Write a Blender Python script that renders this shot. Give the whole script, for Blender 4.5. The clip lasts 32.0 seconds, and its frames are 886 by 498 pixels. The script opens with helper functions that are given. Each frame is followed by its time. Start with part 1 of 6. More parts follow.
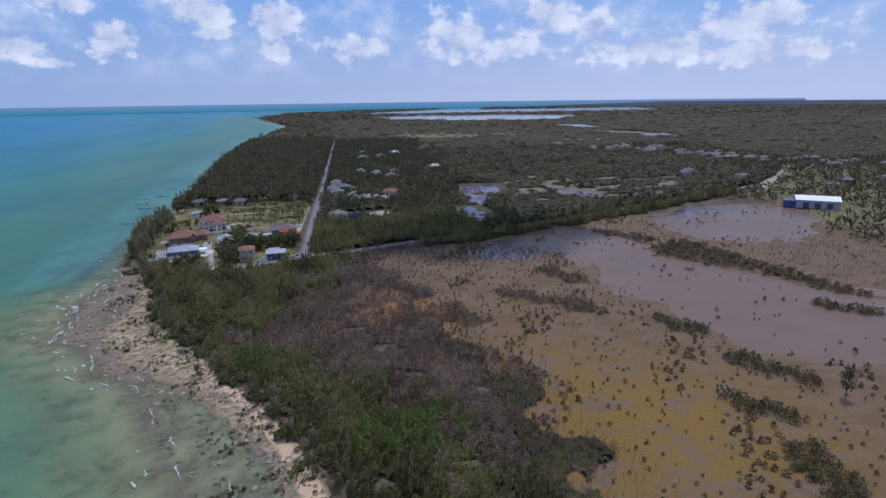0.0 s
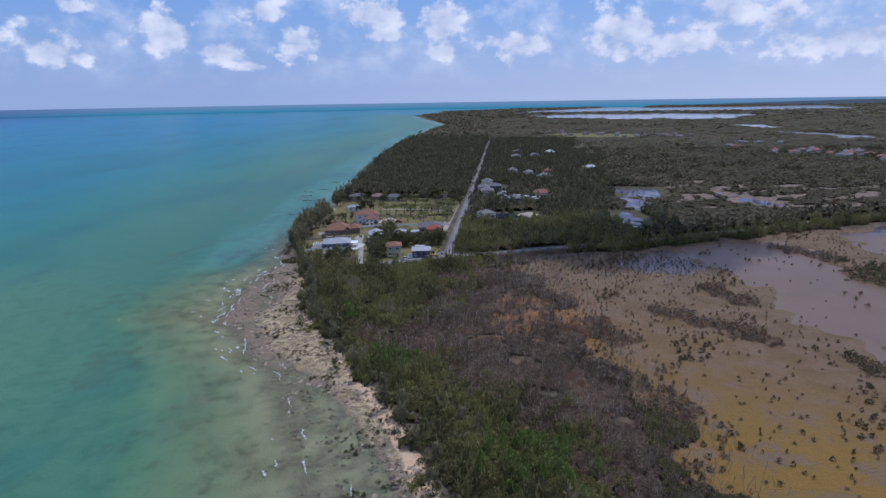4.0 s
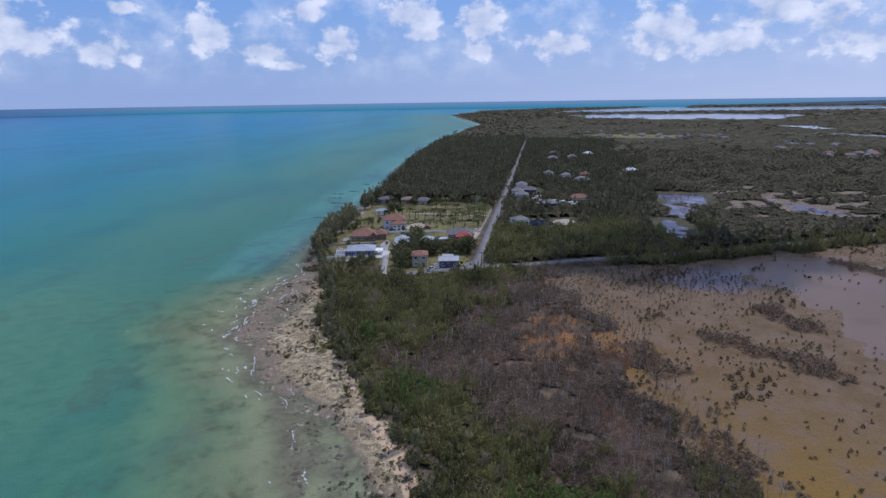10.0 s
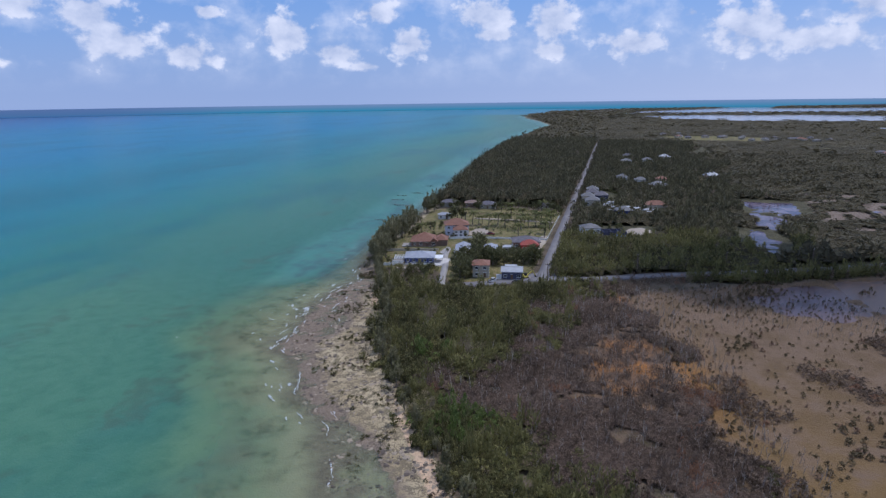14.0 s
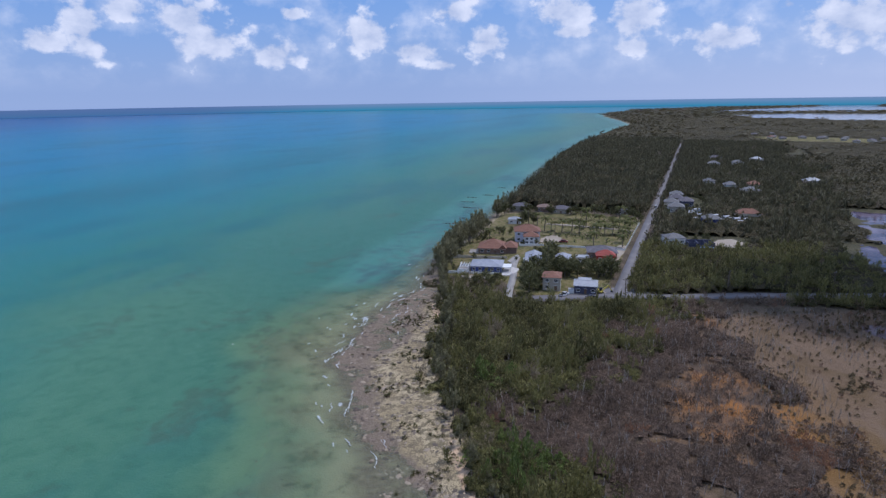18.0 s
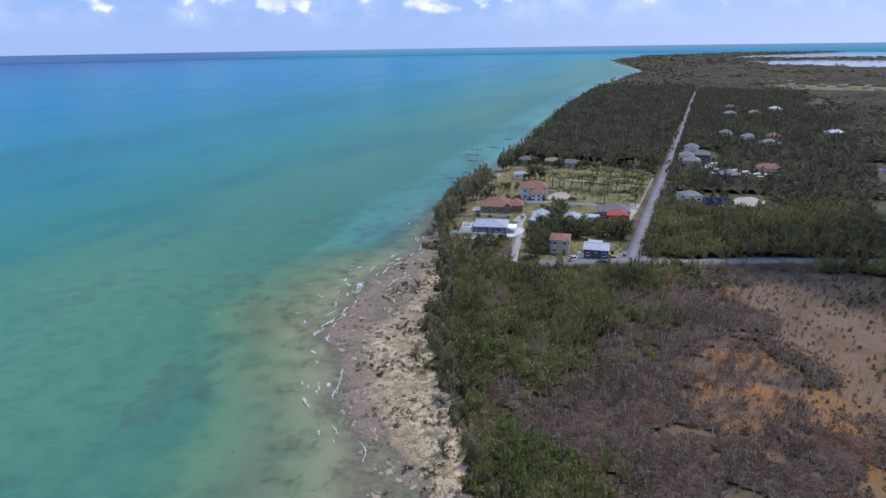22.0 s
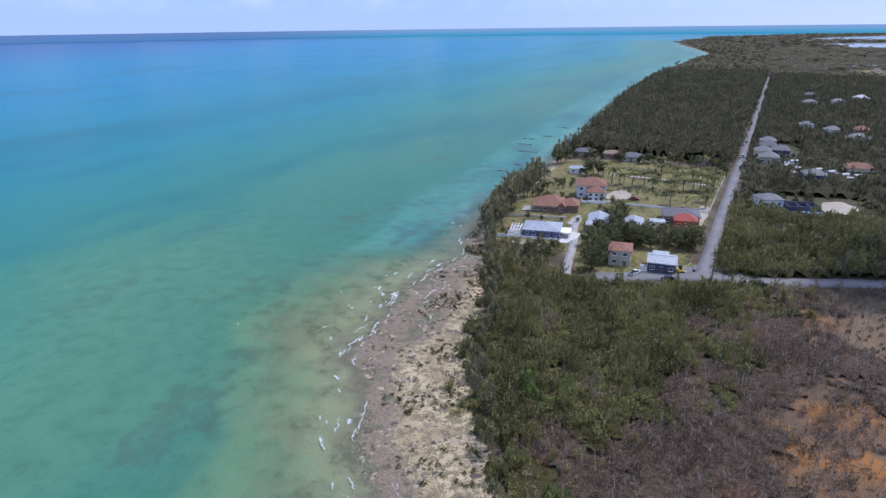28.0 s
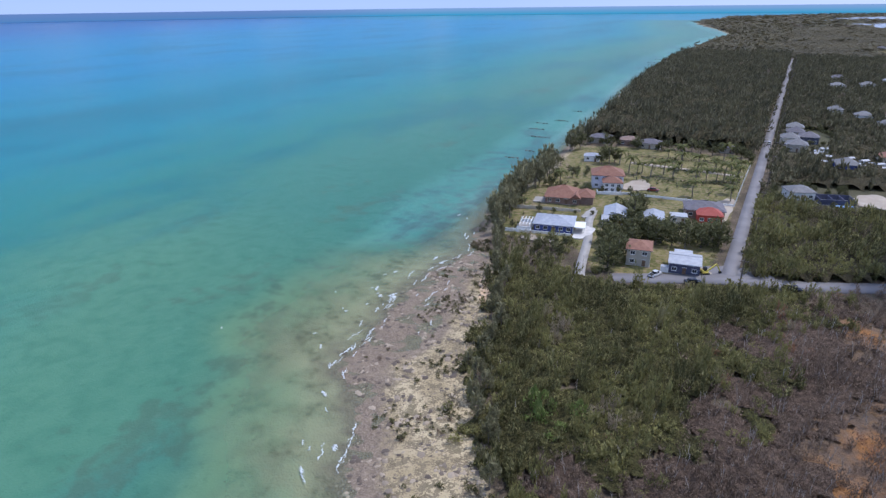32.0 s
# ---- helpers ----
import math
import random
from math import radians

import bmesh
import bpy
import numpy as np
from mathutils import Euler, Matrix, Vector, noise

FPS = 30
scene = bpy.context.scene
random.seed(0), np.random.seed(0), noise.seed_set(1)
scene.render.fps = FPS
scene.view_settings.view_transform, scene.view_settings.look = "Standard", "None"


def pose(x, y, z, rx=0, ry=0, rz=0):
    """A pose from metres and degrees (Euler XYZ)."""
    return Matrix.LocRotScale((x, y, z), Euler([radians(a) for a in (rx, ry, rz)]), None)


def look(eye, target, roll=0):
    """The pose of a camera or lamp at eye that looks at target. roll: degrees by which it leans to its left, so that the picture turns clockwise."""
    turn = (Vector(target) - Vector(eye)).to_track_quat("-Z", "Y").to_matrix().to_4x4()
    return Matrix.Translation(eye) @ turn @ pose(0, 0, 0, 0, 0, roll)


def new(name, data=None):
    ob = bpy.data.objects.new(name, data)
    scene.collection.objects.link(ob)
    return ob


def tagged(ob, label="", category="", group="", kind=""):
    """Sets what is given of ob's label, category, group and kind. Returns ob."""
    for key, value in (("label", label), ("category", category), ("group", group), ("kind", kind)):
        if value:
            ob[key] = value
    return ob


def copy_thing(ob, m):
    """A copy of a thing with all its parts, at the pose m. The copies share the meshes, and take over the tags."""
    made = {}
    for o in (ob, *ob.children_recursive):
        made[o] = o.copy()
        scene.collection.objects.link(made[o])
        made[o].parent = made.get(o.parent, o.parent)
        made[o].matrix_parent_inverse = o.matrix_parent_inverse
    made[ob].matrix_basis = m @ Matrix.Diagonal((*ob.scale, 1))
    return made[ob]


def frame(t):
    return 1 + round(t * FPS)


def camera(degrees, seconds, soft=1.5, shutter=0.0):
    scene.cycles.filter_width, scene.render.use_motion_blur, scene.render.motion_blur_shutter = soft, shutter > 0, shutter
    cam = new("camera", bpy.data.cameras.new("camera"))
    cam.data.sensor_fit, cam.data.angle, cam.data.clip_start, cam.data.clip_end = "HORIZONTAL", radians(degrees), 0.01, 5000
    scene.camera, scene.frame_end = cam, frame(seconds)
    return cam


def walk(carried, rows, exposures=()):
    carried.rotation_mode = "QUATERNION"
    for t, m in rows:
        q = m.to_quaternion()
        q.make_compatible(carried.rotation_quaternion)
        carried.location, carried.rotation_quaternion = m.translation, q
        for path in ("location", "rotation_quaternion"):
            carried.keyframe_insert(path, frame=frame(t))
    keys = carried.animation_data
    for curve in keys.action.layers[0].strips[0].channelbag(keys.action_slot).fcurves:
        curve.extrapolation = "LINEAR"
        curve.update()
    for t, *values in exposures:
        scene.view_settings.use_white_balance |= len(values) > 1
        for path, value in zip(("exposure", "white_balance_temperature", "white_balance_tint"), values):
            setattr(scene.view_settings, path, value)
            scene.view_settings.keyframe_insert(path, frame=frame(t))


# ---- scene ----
cam = camera(73.05, 32.0, soft=1.4)

# seconds, eye x y z, yaw (to the left of +y), pitch, lean
PATH = [
    (0, 25.57, -306.88, 76.99, -8.70, -14.16, -0.73),
    (0.5, 25.79, -305.57, 76.98, -6.41, -14.15, -0.77),
    (1, 26.03, -304.30, 76.95, -4.13, -14.16, -0.75),
    (1.5, 26.38, -303.06, 76.95, 0.34, -14.12, -0.74),
    (2, 26.84, -301.84, 76.93, 2.62, -14.07, -0.77),
    (2.5, 27.33, -300.70, 76.91, 3.89, -14.13, -0.82),
    (3, 27.73, -299.60, 76.90, 4.86, -14.12, -0.86),
    (3.5, 28.05, -298.39, 76.88, 5.56, -14.13, -0.89),
    (5.5, 28.92, -293.02, 76.58, 6.65, -14.03, -0.90),
    (6, 28.94, -291.65, 76.48, 6.75, -14.08, -0.88),
    (6.5, 28.94, -290.22, 76.60, 6.80, -14.11, -0.87),
    (7, 28.91, -288.69, 76.75, 6.87, -14.06, -0.87),
    (7.5, 28.90, -287.15, 76.85, 6.99, -14.10, -0.87),
    (8, 28.93, -285.67, 76.88, 7.33, -14.12, -0.85),
    (8.5, 28.98, -284.20, 76.92, 7.82, -14.13, -0.81),
    (9, 29.08, -282.62, 77.01, 8.35, -14.02, -0.80),
    (9.5, 29.18, -280.77, 77.25, 8.81, -14.09, -0.83),
    (10, 29.10, -278.73, 77.32, 9.46, -14.12, -0.84),
    (10.5, 28.77, -276.37, 77.29, 10.03, -14.11, -0.81),
    (11, 28.50, -274.01, 77.18, 10.76, -14.13, -0.79),
    (11.5, 28.36, -271.72, 77.01, 11.29, -14.05, -0.80),
    (12, 28.23, -269.53, 76.83, 11.65, -14.07, -0.82),
    (12.5, 28.06, -267.43, 76.68, 12.04, -14.02, -0.83),
    (13, 27.80, -265.37, 76.66, 13.21, -14.03, -0.84),
    (13.5, 27.52, -263.43, 76.87, 14.44, -14.06, -0.83),
    (14, 27.24, -261.60, 77.08, 15.90, -14.03, -0.79),
    (14.5, 26.95, -259.82, 77.31, 17.35, -14.07, -0.81),
    (15, 26.61, -258.06, 77.50, 18.74, -14.07, -0.87),
    (15.5, 26.32, -256.23, 77.60, 20.16, -14.02, -0.93),
    (17.5, 24.91, -248.38, 77.71, 22.48, -13.96, -0.94),
    (18, 24.40, -246.37, 77.71, 22.97, -14.09, -0.93),
    (18.5, 24.00, -244.32, 77.72, 23.22, -13.96, -0.96),
    (19, 23.49, -242.23, 77.72, 23.34, -14.05, -1.00),
    (19.5, 23.04, -240.17, 77.62, 23.40, -14.05, -1.08),
    (20, 22.48, -238.12, 77.55, 23.48, -14.14, -1.11),
    (20.5, 21.74, -236.14, 77.50, 23.50, -14.81, -1.06),
    (21, 20.93, -234.11, 77.50, 23.50, -16.31, -0.99),
    (21.5, 20.21, -232.06, 77.56, 23.52, -17.65, -0.94),
    (22, 19.50, -230.14, 77.57, 23.57, -18.90, -0.90),
    (22.5, 18.90, -228.41, 77.60, 23.60, -19.99, -0.89),
    (23, 18.34, -226.68, 77.69, 23.65, -20.43, -0.91),
    (23.5, 17.66, -224.99, 77.90, 23.66, -20.55, -0.84),
    (24, 17.02, -223.35, 78.16, 23.65, -20.64, -0.75),
    (24.5, 16.37, -221.78, 78.49, 23.77, -20.68, -0.67),
    (25, 15.64, -220.17, 78.75, 25.92, -20.64, -0.55),
    (25.5, 14.90, -218.32, 78.95, 26.41, -20.74, -0.47),
    (27.5, 12.50, -210.82, 78.74, 28.23, -20.68, -0.61),
    (28, 11.77, -208.96, 78.64, 28.59, -20.56, -0.76),
    (28.5, 10.82, -207.08, 78.82, 28.77, -20.71, -0.63),
    (29, 9.97, -205.21, 79.00, 28.97, -20.77, -0.44),
    (29.5, 9.29, -203.30, 79.14, 29.22, -20.82, -0.36),
    (30, 8.70, -201.42, 79.16, 29.40, -20.78, -0.34),
    (30.5, 8.07, -199.57, 79.05, 29.50, -20.83, -0.36),
    (31, 7.37, -197.74, 78.77, 29.53, -20.99, -0.39),
    (31.5, 6.75, -195.84, 78.31, 29.61, -21.29, -0.60),
    (32, 6.32, -193.89, 77.66, 29.76, -22.28, -0.70),
]


def pose_row(x, y, z, yaw, pitch, lean):
    a, p = radians(yaw), radians(pitch)
    eye = Vector((x, y, z))
    ahead = Vector((-math.sin(a) * math.cos(p), math.cos(a) * math.cos(p), math.sin(p)))
    return look(eye, eye + ahead * 100, lean)


walk(cam, [(r[0], pose_row(*r[1:])) for r in PATH],
     [(0.0, -0.42, 5800, 15), (20.0, -0.4, 5800, 15), (23.2, 0.13, 5800, 15), (32.0, 0.16, 5800, 15)])

# ---- sky and sun ----
SUN_AZ = radians(38)      # clockwise from +y
SUN_EL = radians(60)
world = bpy.data.worlds.new("sky")
scene.world = world
world.use_nodes = True
wn, wl = world.node_tree.nodes, world.node_tree.links
wn.clear()


def wnode(kind, **kw):
    n = wn.new(kind)
    for k, v in kw.items():
        if k in n.inputs:
            n.inputs[k].default_value = v
    return n


def wmath(op, a, b=None, c=None, clamp=False):
    n = wn.new("ShaderNodeMath")
    n.operation, n.use_clamp = op, clamp
    for i, v in enumerate((a, b, c)):
        if v is None:
            continue
        if isinstance(v, (int, float)):
            n.inputs[i].default_value = v
        else:
            wl.new(v, n.inputs[i])
    return n.outputs[0]


sky = wn.new("ShaderNodeTexSky")
sky.sky_type, sky.sun_disc = "NISHITA", False
sky.sun_elevation, sky.sun_rotation = SUN_EL, SUN_AZ
sky.air_density, sky.dust_density, sky.ozone_density = 1.0, 0.6, 1.5
coord = wn.new("ShaderNodeTexCoord")
sep = wn.new("ShaderNodeSeparateXYZ")
wl.new(coord.outputs["Generated"], sep.inputs[0])
azim = wmath("ARCTAN2", sep.outputs["X"], sep.outputs["Y"])
elev = wmath("ARCSINE", sep.outputs["Z"])
# clouds: heaped masses with ragged edges and flat bases, thinning into haze at the horizon
flat = wn.new("ShaderNodeCombineXYZ")
wl.new(azim, flat.inputs[0])
wl.new(wmath("MULTIPLY", elev, 1.25), flat.inputs[1])
big = wnode("ShaderNodeTexNoise", Scale=8.0, Detail=2.0, Roughness=0.5)
wl.new(flat.outputs[0], big.inputs["Vector"])
fine = wnode("ShaderNodeTexNoise", Scale=24.0, Detail=7.0, Roughness=0.56)
wl.new(flat.outputs[0], fine.inputs["Vector"])
place = wn.new("ShaderNodeCombineXYZ")
wl.new(azim, place.inputs[0])
wl.new(elev, place.inputs[1])
# the cumulus heaps over the horizon: azimuth, height, half width and half height in degrees
HEAPS = [(-29.5, 5.7, 2.1, 1.6), (-21.7, 7.5, 1.7, 1.0), (-25.3, 4.3, 2.4, 1.1), (-18.6, 5.0, 1.6, 1.5), (-12, 7.2, 2.4, 1.6),
         (-5.9, 6.6, 1.9, 2.4), (-11, 5.6, 1.9, 0.6), (-5.8, 4.2, 1.7, 0.7), (1.1, 4.5, 2.7, 1.2), (5.7, 6.8, 0.9, 0.6), (10.5, 5.2, 3.4, 2.2),
         (15.3, 4.2, 3.7, 1.0), (18.2, 6.7, 2.4, 2.1), (22.5, 5.4, 1.6, 1.9), (27.5, 4.2, 4.8, 1.4), (35.5, 5.7, 4.2, 1.8),
         (36, 3.3, 4.5, 1.2), (-52.2, 6.0, 1.4, 2.7), (-55, 4.8, 1.6, 0.9), (-49.2, 7.4, 1.6, 0.9)]
HEAPS += [(-44.6, 7.0, 2.4, 1.8), (-43.2, 5.0, 2.7, 1.7), (-37.5, 4.1, 2.0, 1.4), (-36.0, 7.4, 1.1, 0.6), (-22.5, 3.0, 1.3, 0.5)]
heap = 9.0
for ha, he, hw, hh in HEAPS:
    q = wn.new("ShaderNodeVectorMath")
    q.operation = "MULTIPLY_ADD"
    kx, ky = 57.3 / (1.25 * hw), 57.3 / (1.15 * hh)
    q.inputs[1].default_value, q.inputs[2].default_value = (kx, ky, 0), (-radians(ha) * kx, -radians(he) * ky, 0)
    wl.new(place.outputs[0], q.inputs[0])
    dd = wn.new("ShaderNodeVectorMath")
    dd.operation = "LENGTH"
    wl.new(q.outputs[0], dd.inputs[0])
    heap = wmath("MINIMUM", dd.outputs["Value"], heap)
heap = wmath("ADD", wmath("SUBTRACT", 1.0, heap), wmath("MULTIPLY", wmath("SUBTRACT", fine.outputs[0], 0.5), 3.4))
cover = wmath("MULTIPLY", wmath("SUBTRACT", heap, 0.02), 2.1, clamp=True)
# broken cloud goes on overhead
body = wmath("ADD", wmath("MULTIPLY", big.outputs[0], 0.75), wmath("MULTIPLY", fine.outputs[0], 0.6))
over = wmath("MULTIPLY", wmath("SUBTRACT", body, 0.655), 11.0, clamp=True)
over = wmath("MULTIPLY", over, wmath("MULTIPLY", wmath("SUBTRACT", elev, 0.15), 12.0, clamp=True))
# thin veils low down
veil = wmath("MULTIPLY", wmath("SUBTRACT", body, 0.62), 2.2, clamp=True)
veil = wmath("MULTIPLY", veil, wmath("MULTIPLY", wmath("SUBTRACT", elev, 0.015), 14.0, clamp=True))
cover = wmath("MAXIMUM", wmath("MULTIPLY", cover, 0.92), wmath("MAXIMUM", over, veil))
shade = wmath("ADD", wmath("MULTIPLY", wmath("SUBTRACT", fine.outputs[0], 0.4), 3.4), wmath("MULTIPLY", wmath("SUBTRACT", heap, 0.9), -0.25), clamp=True)
cloud_col = wn.new("ShaderNodeMixRGB")
cloud_col.inputs[1].default_value = (5.0, 5.8, 7.6, 1)
cloud_col.inputs[2].default_value = (9.0, 9.2, 10.0, 1)
wl.new(shade, cloud_col.inputs[0])
haze = wn.new("ShaderNodeMixRGB")
haze_col = wn.new("ShaderNodeMixRGB")
haze_col.inputs[1].default_value, haze_col.inputs[2].default_value = (3.6, 4.7, 7.1, 1), (5.6, 6.3, 8.2, 1)
wl.new(wmath("MULTIPLY", wmath("ADD", azim, 0.45), 1.1, clamp=True), haze_col.inputs[0])
wl.new(haze_col.outputs[0], haze.inputs[2])
clear_blue = wn.new("ShaderNodeMixRGB")
clear_blue.inputs[0].default_value = 0.7
clear_blue.inputs[2].default_value = (1.9, 3.95, 8.3, 1)
wl.new(sky.outputs[0], clear_blue.inputs[1])
wl.new(wmath("POWER", wmath("SUBTRACT", 1.0, wmath("MULTIPLY", wmath("ABSOLUTE", elev), 5.5, clamp=True)), 1.5), haze.inputs[0])
wl.new(clear_blue.outputs[0], haze.inputs[1])
mix = wn.new("ShaderNodeMixRGB")
wl.new(cover, mix.inputs[0])
wl.new(haze.outputs[0], mix.inputs[1])
wl.new(cloud_col.outputs[0], mix.inputs[2])
bg = wn.new("ShaderNodeBackground")
bg.inputs[1].default_value = 0.118
wl.new(mix.outputs[0], bg.inputs[0])
wout = wn.new("ShaderNodeOutputWorld")
wl.new(bg.outputs[0], wout.inputs[0])

sun = new("sun", bpy.data.lights.new("sun", "SUN"))
sun.data.energy, sun.data.angle, sun.data.color = 3.0, radians(0.6), (1.0, 0.96, 0.9)
sun.matrix_world = look((0, 0, 300), (-300 * math.sin(SUN_AZ) / math.tan(SUN_EL), -300 * math.cos(SUN_AZ) / math.tan(SUN_EL), 0))

# ---- materials ----
class Nodes:
    """A small builder for node materials."""

    def __init__(self, name):
        self.m = bpy.data.materials.new(name)
        self.m.use_nodes = True
        self.n, self.l = self.m.node_tree.nodes, self.m.node_tree.links
        self.b = self.n["Principled BSDF"]
        self.where = self.n.new("ShaderNodeTexCoord").outputs["Object"]
        self.world = self.n.new("ShaderNodeNewGeometry").outputs["Position"]

    def put(self, value, socket):
        if isinstance(value, bpy.types.NodeSocket):
            self.l.new(value, socket)
        elif isinstance(value, tuple) and len(value) == 3 and socket.type == "RGBA":
            socket.default_value = (*value, 1)
        else:
            socket.default_value = value

    def noise(self, scale, detail=4.0, rough=0.55, at=None, stretch=None):
        n = self.n.new("ShaderNodeTexNoise")
        v = at if at is not None else self.world
        if stretch:
            mp = self.n.new("ShaderNodeMapping")
            mp.inputs["Scale"].default_value = stretch[:3]
            if len(stretch) > 3:
                mp.inputs["Rotation"].default_value = (0, 0, radians(stretch[3]))
            self.l.new(v, mp.inputs["Vector"])
            v = mp.outputs[0]
        self.l.new(v, n.inputs["Vector"])
        n.inputs["Scale"].default_value, n.inputs["Detail"].default_value, n.inputs["Roughness"].default_value = scale, detail, rough
        return n.outputs[0]

    def math(self, op, a, b=0.0, clamp=False):
        n = self.n.new("ShaderNodeMath")
        n.operation, n.use_clamp = op, clamp
        self.put(a, n.inputs[0]), self.put(b, n.inputs[1])
        return n.outputs[0]

    def step(self, a, lo, hi):
        """0 below lo, 1 above hi, smooth between."""
        n = self.n.new("ShaderNodeMapRange")
        n.interpolation_type = "SMOOTHSTEP"
        self.put(a, n.inputs[0])
        n.inputs[1].default_value, n.inputs[2].default_value = lo, hi
        return n.outputs[0]

    def mix(self, f, a, b):
        n = self.n.new("ShaderNodeMixRGB")
        self.put(f, n.inputs[0]), self.put(a, n.inputs[1]), self.put(b, n.inputs[2])
        return n.outputs[0]

    def attr(self, name):
        n = self.n.new("ShaderNodeAttribute")
        n.attribute_name = name
        return n.outputs

    def island(self):
        return self.n.new("ShaderNodeNewGeometry").outputs["Random Per Island"]

    def any(self):
        return self.n.new("ShaderNodeObjectInfo").outputs["Random"]

    def done(self, color, rough=0.8, bump=None, depth=0.1, metal=0.0, spec=None):
        self.put(color, self.b.inputs["Base Color"])
        self.put(rough, self.b.inputs["Roughness"])
        self.b.inputs["Metallic"].default_value = metal
        if spec is not None:
            self.b.inputs["Specular IOR Level"].default_value = spec
        if bump is not None:
            n = self.n.new("ShaderNodeBump")
            n.inputs["Strength"].default_value, n.inputs["Distance"].default_value = 1.0, depth
            self.l.new(bump, n.inputs["Height"])
            self.l.new(n.outputs[0], self.b.inputs["Normal"])
        return self.m


def plain(name, c1, c2, rough=0.7, scale=1.2, metal=0.0, fine=14.0, depth=0.01, spec=None):
    """Painted or cast surface: two tones, broad stains and fine grain, and a tone of its own for every object."""
    k = Nodes(name)
    a = k.step(k.noise(scale, 5), 0.35, 0.7)
    col = k.mix(a, c1, c2)
    g = k.noise(fine, 3)
    col = k.mix(k.math("MULTIPLY", g, 0.3), col, tuple(v * 0.6 for v in c2))
    col = k.mix(k.math("MULTIPLY", k.any(), 0.22), col, tuple(v * 0.7 for v in c1))
    return k.done(col, rough, g, depth, metal, spec)


def leafy(name, dark, mid, light, dry=None, dry_share=0.0, trans=0.35):
    """Foliage: tone by plant (attribute tint) and by leaf clump."""
    k = Nodes(name)
    t = k.attr("tint")["Fac"]
    isl = k.island()
    col = k.mix(k.step(t, 0.1, 0.9), dark, mid)
    col = k.mix(k.math("MULTIPLY", k.step(isl, 0.45, 1.0), 0.8), col, light)
    if dry:
        col = k.mix(k.step(t, 1.0 - dry_share, 1.0 - dry_share + 0.05), col, dry)
    m = k.done(col, 0.7, spec=0.2)
    # leaves stand at all angles within a clump: shade by its mean lean, and let sunlight through
    g = k.n.new("ShaderNodeNewGeometry")
    v = k.n.new("ShaderNodeVectorMath")
    v.operation = "MULTIPLY_ADD"
    k.l.new(g.outputs["Normal"], v.inputs[0])
    v.inputs[1].default_value, v.inputs[2].default_value = (0.6, 0.6, 0.6), (0, 0, 0.7)
    w = k.n.new("ShaderNodeVectorMath")
    w.operation = "NORMALIZE"
    k.l.new(v.outputs[0], w.inputs[0])
    k.l.new(w.outputs[0], k.b.inputs["Normal"])
    tr = k.n.new("ShaderNodeBsdfTranslucent")
    k.l.new(col, tr.inputs["Color"])
    mx = k.n.new("ShaderNodeMixShader")
    mx.inputs[0].default_value = trans
    k.l.new(k.b.outputs[0], mx.inputs[1])
    k.l.new(tr.outputs[0], mx.inputs[2])
    k.l.new(mx.outputs[0], k.n["Material Output"].inputs["Surface"])
    return m


MAT = {}
MAT["brush_green"] = leafy("brush_green", (0.062, 0.06, 0.02), (0.2, 0.186, 0.06), (0.265, 0.238, 0.098), (0.25, 0.2, 0.13), 0.1)
MAT["brush_bright"] = leafy("brush_bright", (0.1, 0.14, 0.03), (0.15, 0.19, 0.045), (0.24, 0.28, 0.09))
MAT["brush_grey"] = leafy("brush_grey", (0.08, 0.055, 0.036), (0.165, 0.116, 0.08), (0.29, 0.215, 0.16), (0.25, 0.13, 0.075), 0.14)
MAT["pine"] = leafy("pine", (0.056, 0.053, 0.028), (0.108, 0.098, 0.05), (0.18, 0.162, 0.088), (0.2, 0.155, 0.11), 0.07)
MAT["scrub"] = leafy("scrub", (0.076, 0.066, 0.038), (0.11, 0.095, 0.054), (0.135, 0.12, 0.068), (0.135, 0.11, 0.078), 0.12)
MAT["marsh_bush"] = leafy("marsh_bush", (0.1, 0.072, 0.036), (0.15, 0.112, 0.058), (0.2, 0.155, 0.08), (0.22, 0.14, 0.09), 0.3)
MAT["marsh_green"] = leafy("marsh_green", (0.062, 0.058, 0.022), (0.1, 0.092, 0.036), (0.15, 0.135, 0.06), (0.15, 0.105, 0.07), 0.25)
MAT["yard_green"] = leafy("yard_green", (0.06, 0.062, 0.024), (0.1, 0.1, 0.038), (0.18, 0.17, 0.075), (0.18, 0.14, 0.1), 0.05)
MAT["palm_leaf"] = leafy("palm_leaf", (0.055, 0.066, 0.018), (0.105, 0.115, 0.034), (0.19, 0.18, 0.06))
MAT["shore_green"] = leafy("shore_green", (0.12, 0.112, 0.054), (0.185, 0.17, 0.085), (0.28, 0.255, 0.14), (0.24, 0.19, 0.13), 0.05)
def shaded_twigs(name, dark, light):
    """Shaggy inside of a thicket: twigs, dead leaves and stems, in streaks and clots, darkened by painted shade."""
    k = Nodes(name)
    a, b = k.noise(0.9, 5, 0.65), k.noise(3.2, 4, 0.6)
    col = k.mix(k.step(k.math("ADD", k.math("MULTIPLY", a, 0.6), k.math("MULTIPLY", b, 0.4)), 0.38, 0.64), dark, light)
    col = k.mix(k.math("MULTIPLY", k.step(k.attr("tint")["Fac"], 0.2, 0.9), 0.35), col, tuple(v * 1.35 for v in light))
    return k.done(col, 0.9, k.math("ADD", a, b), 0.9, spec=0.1)


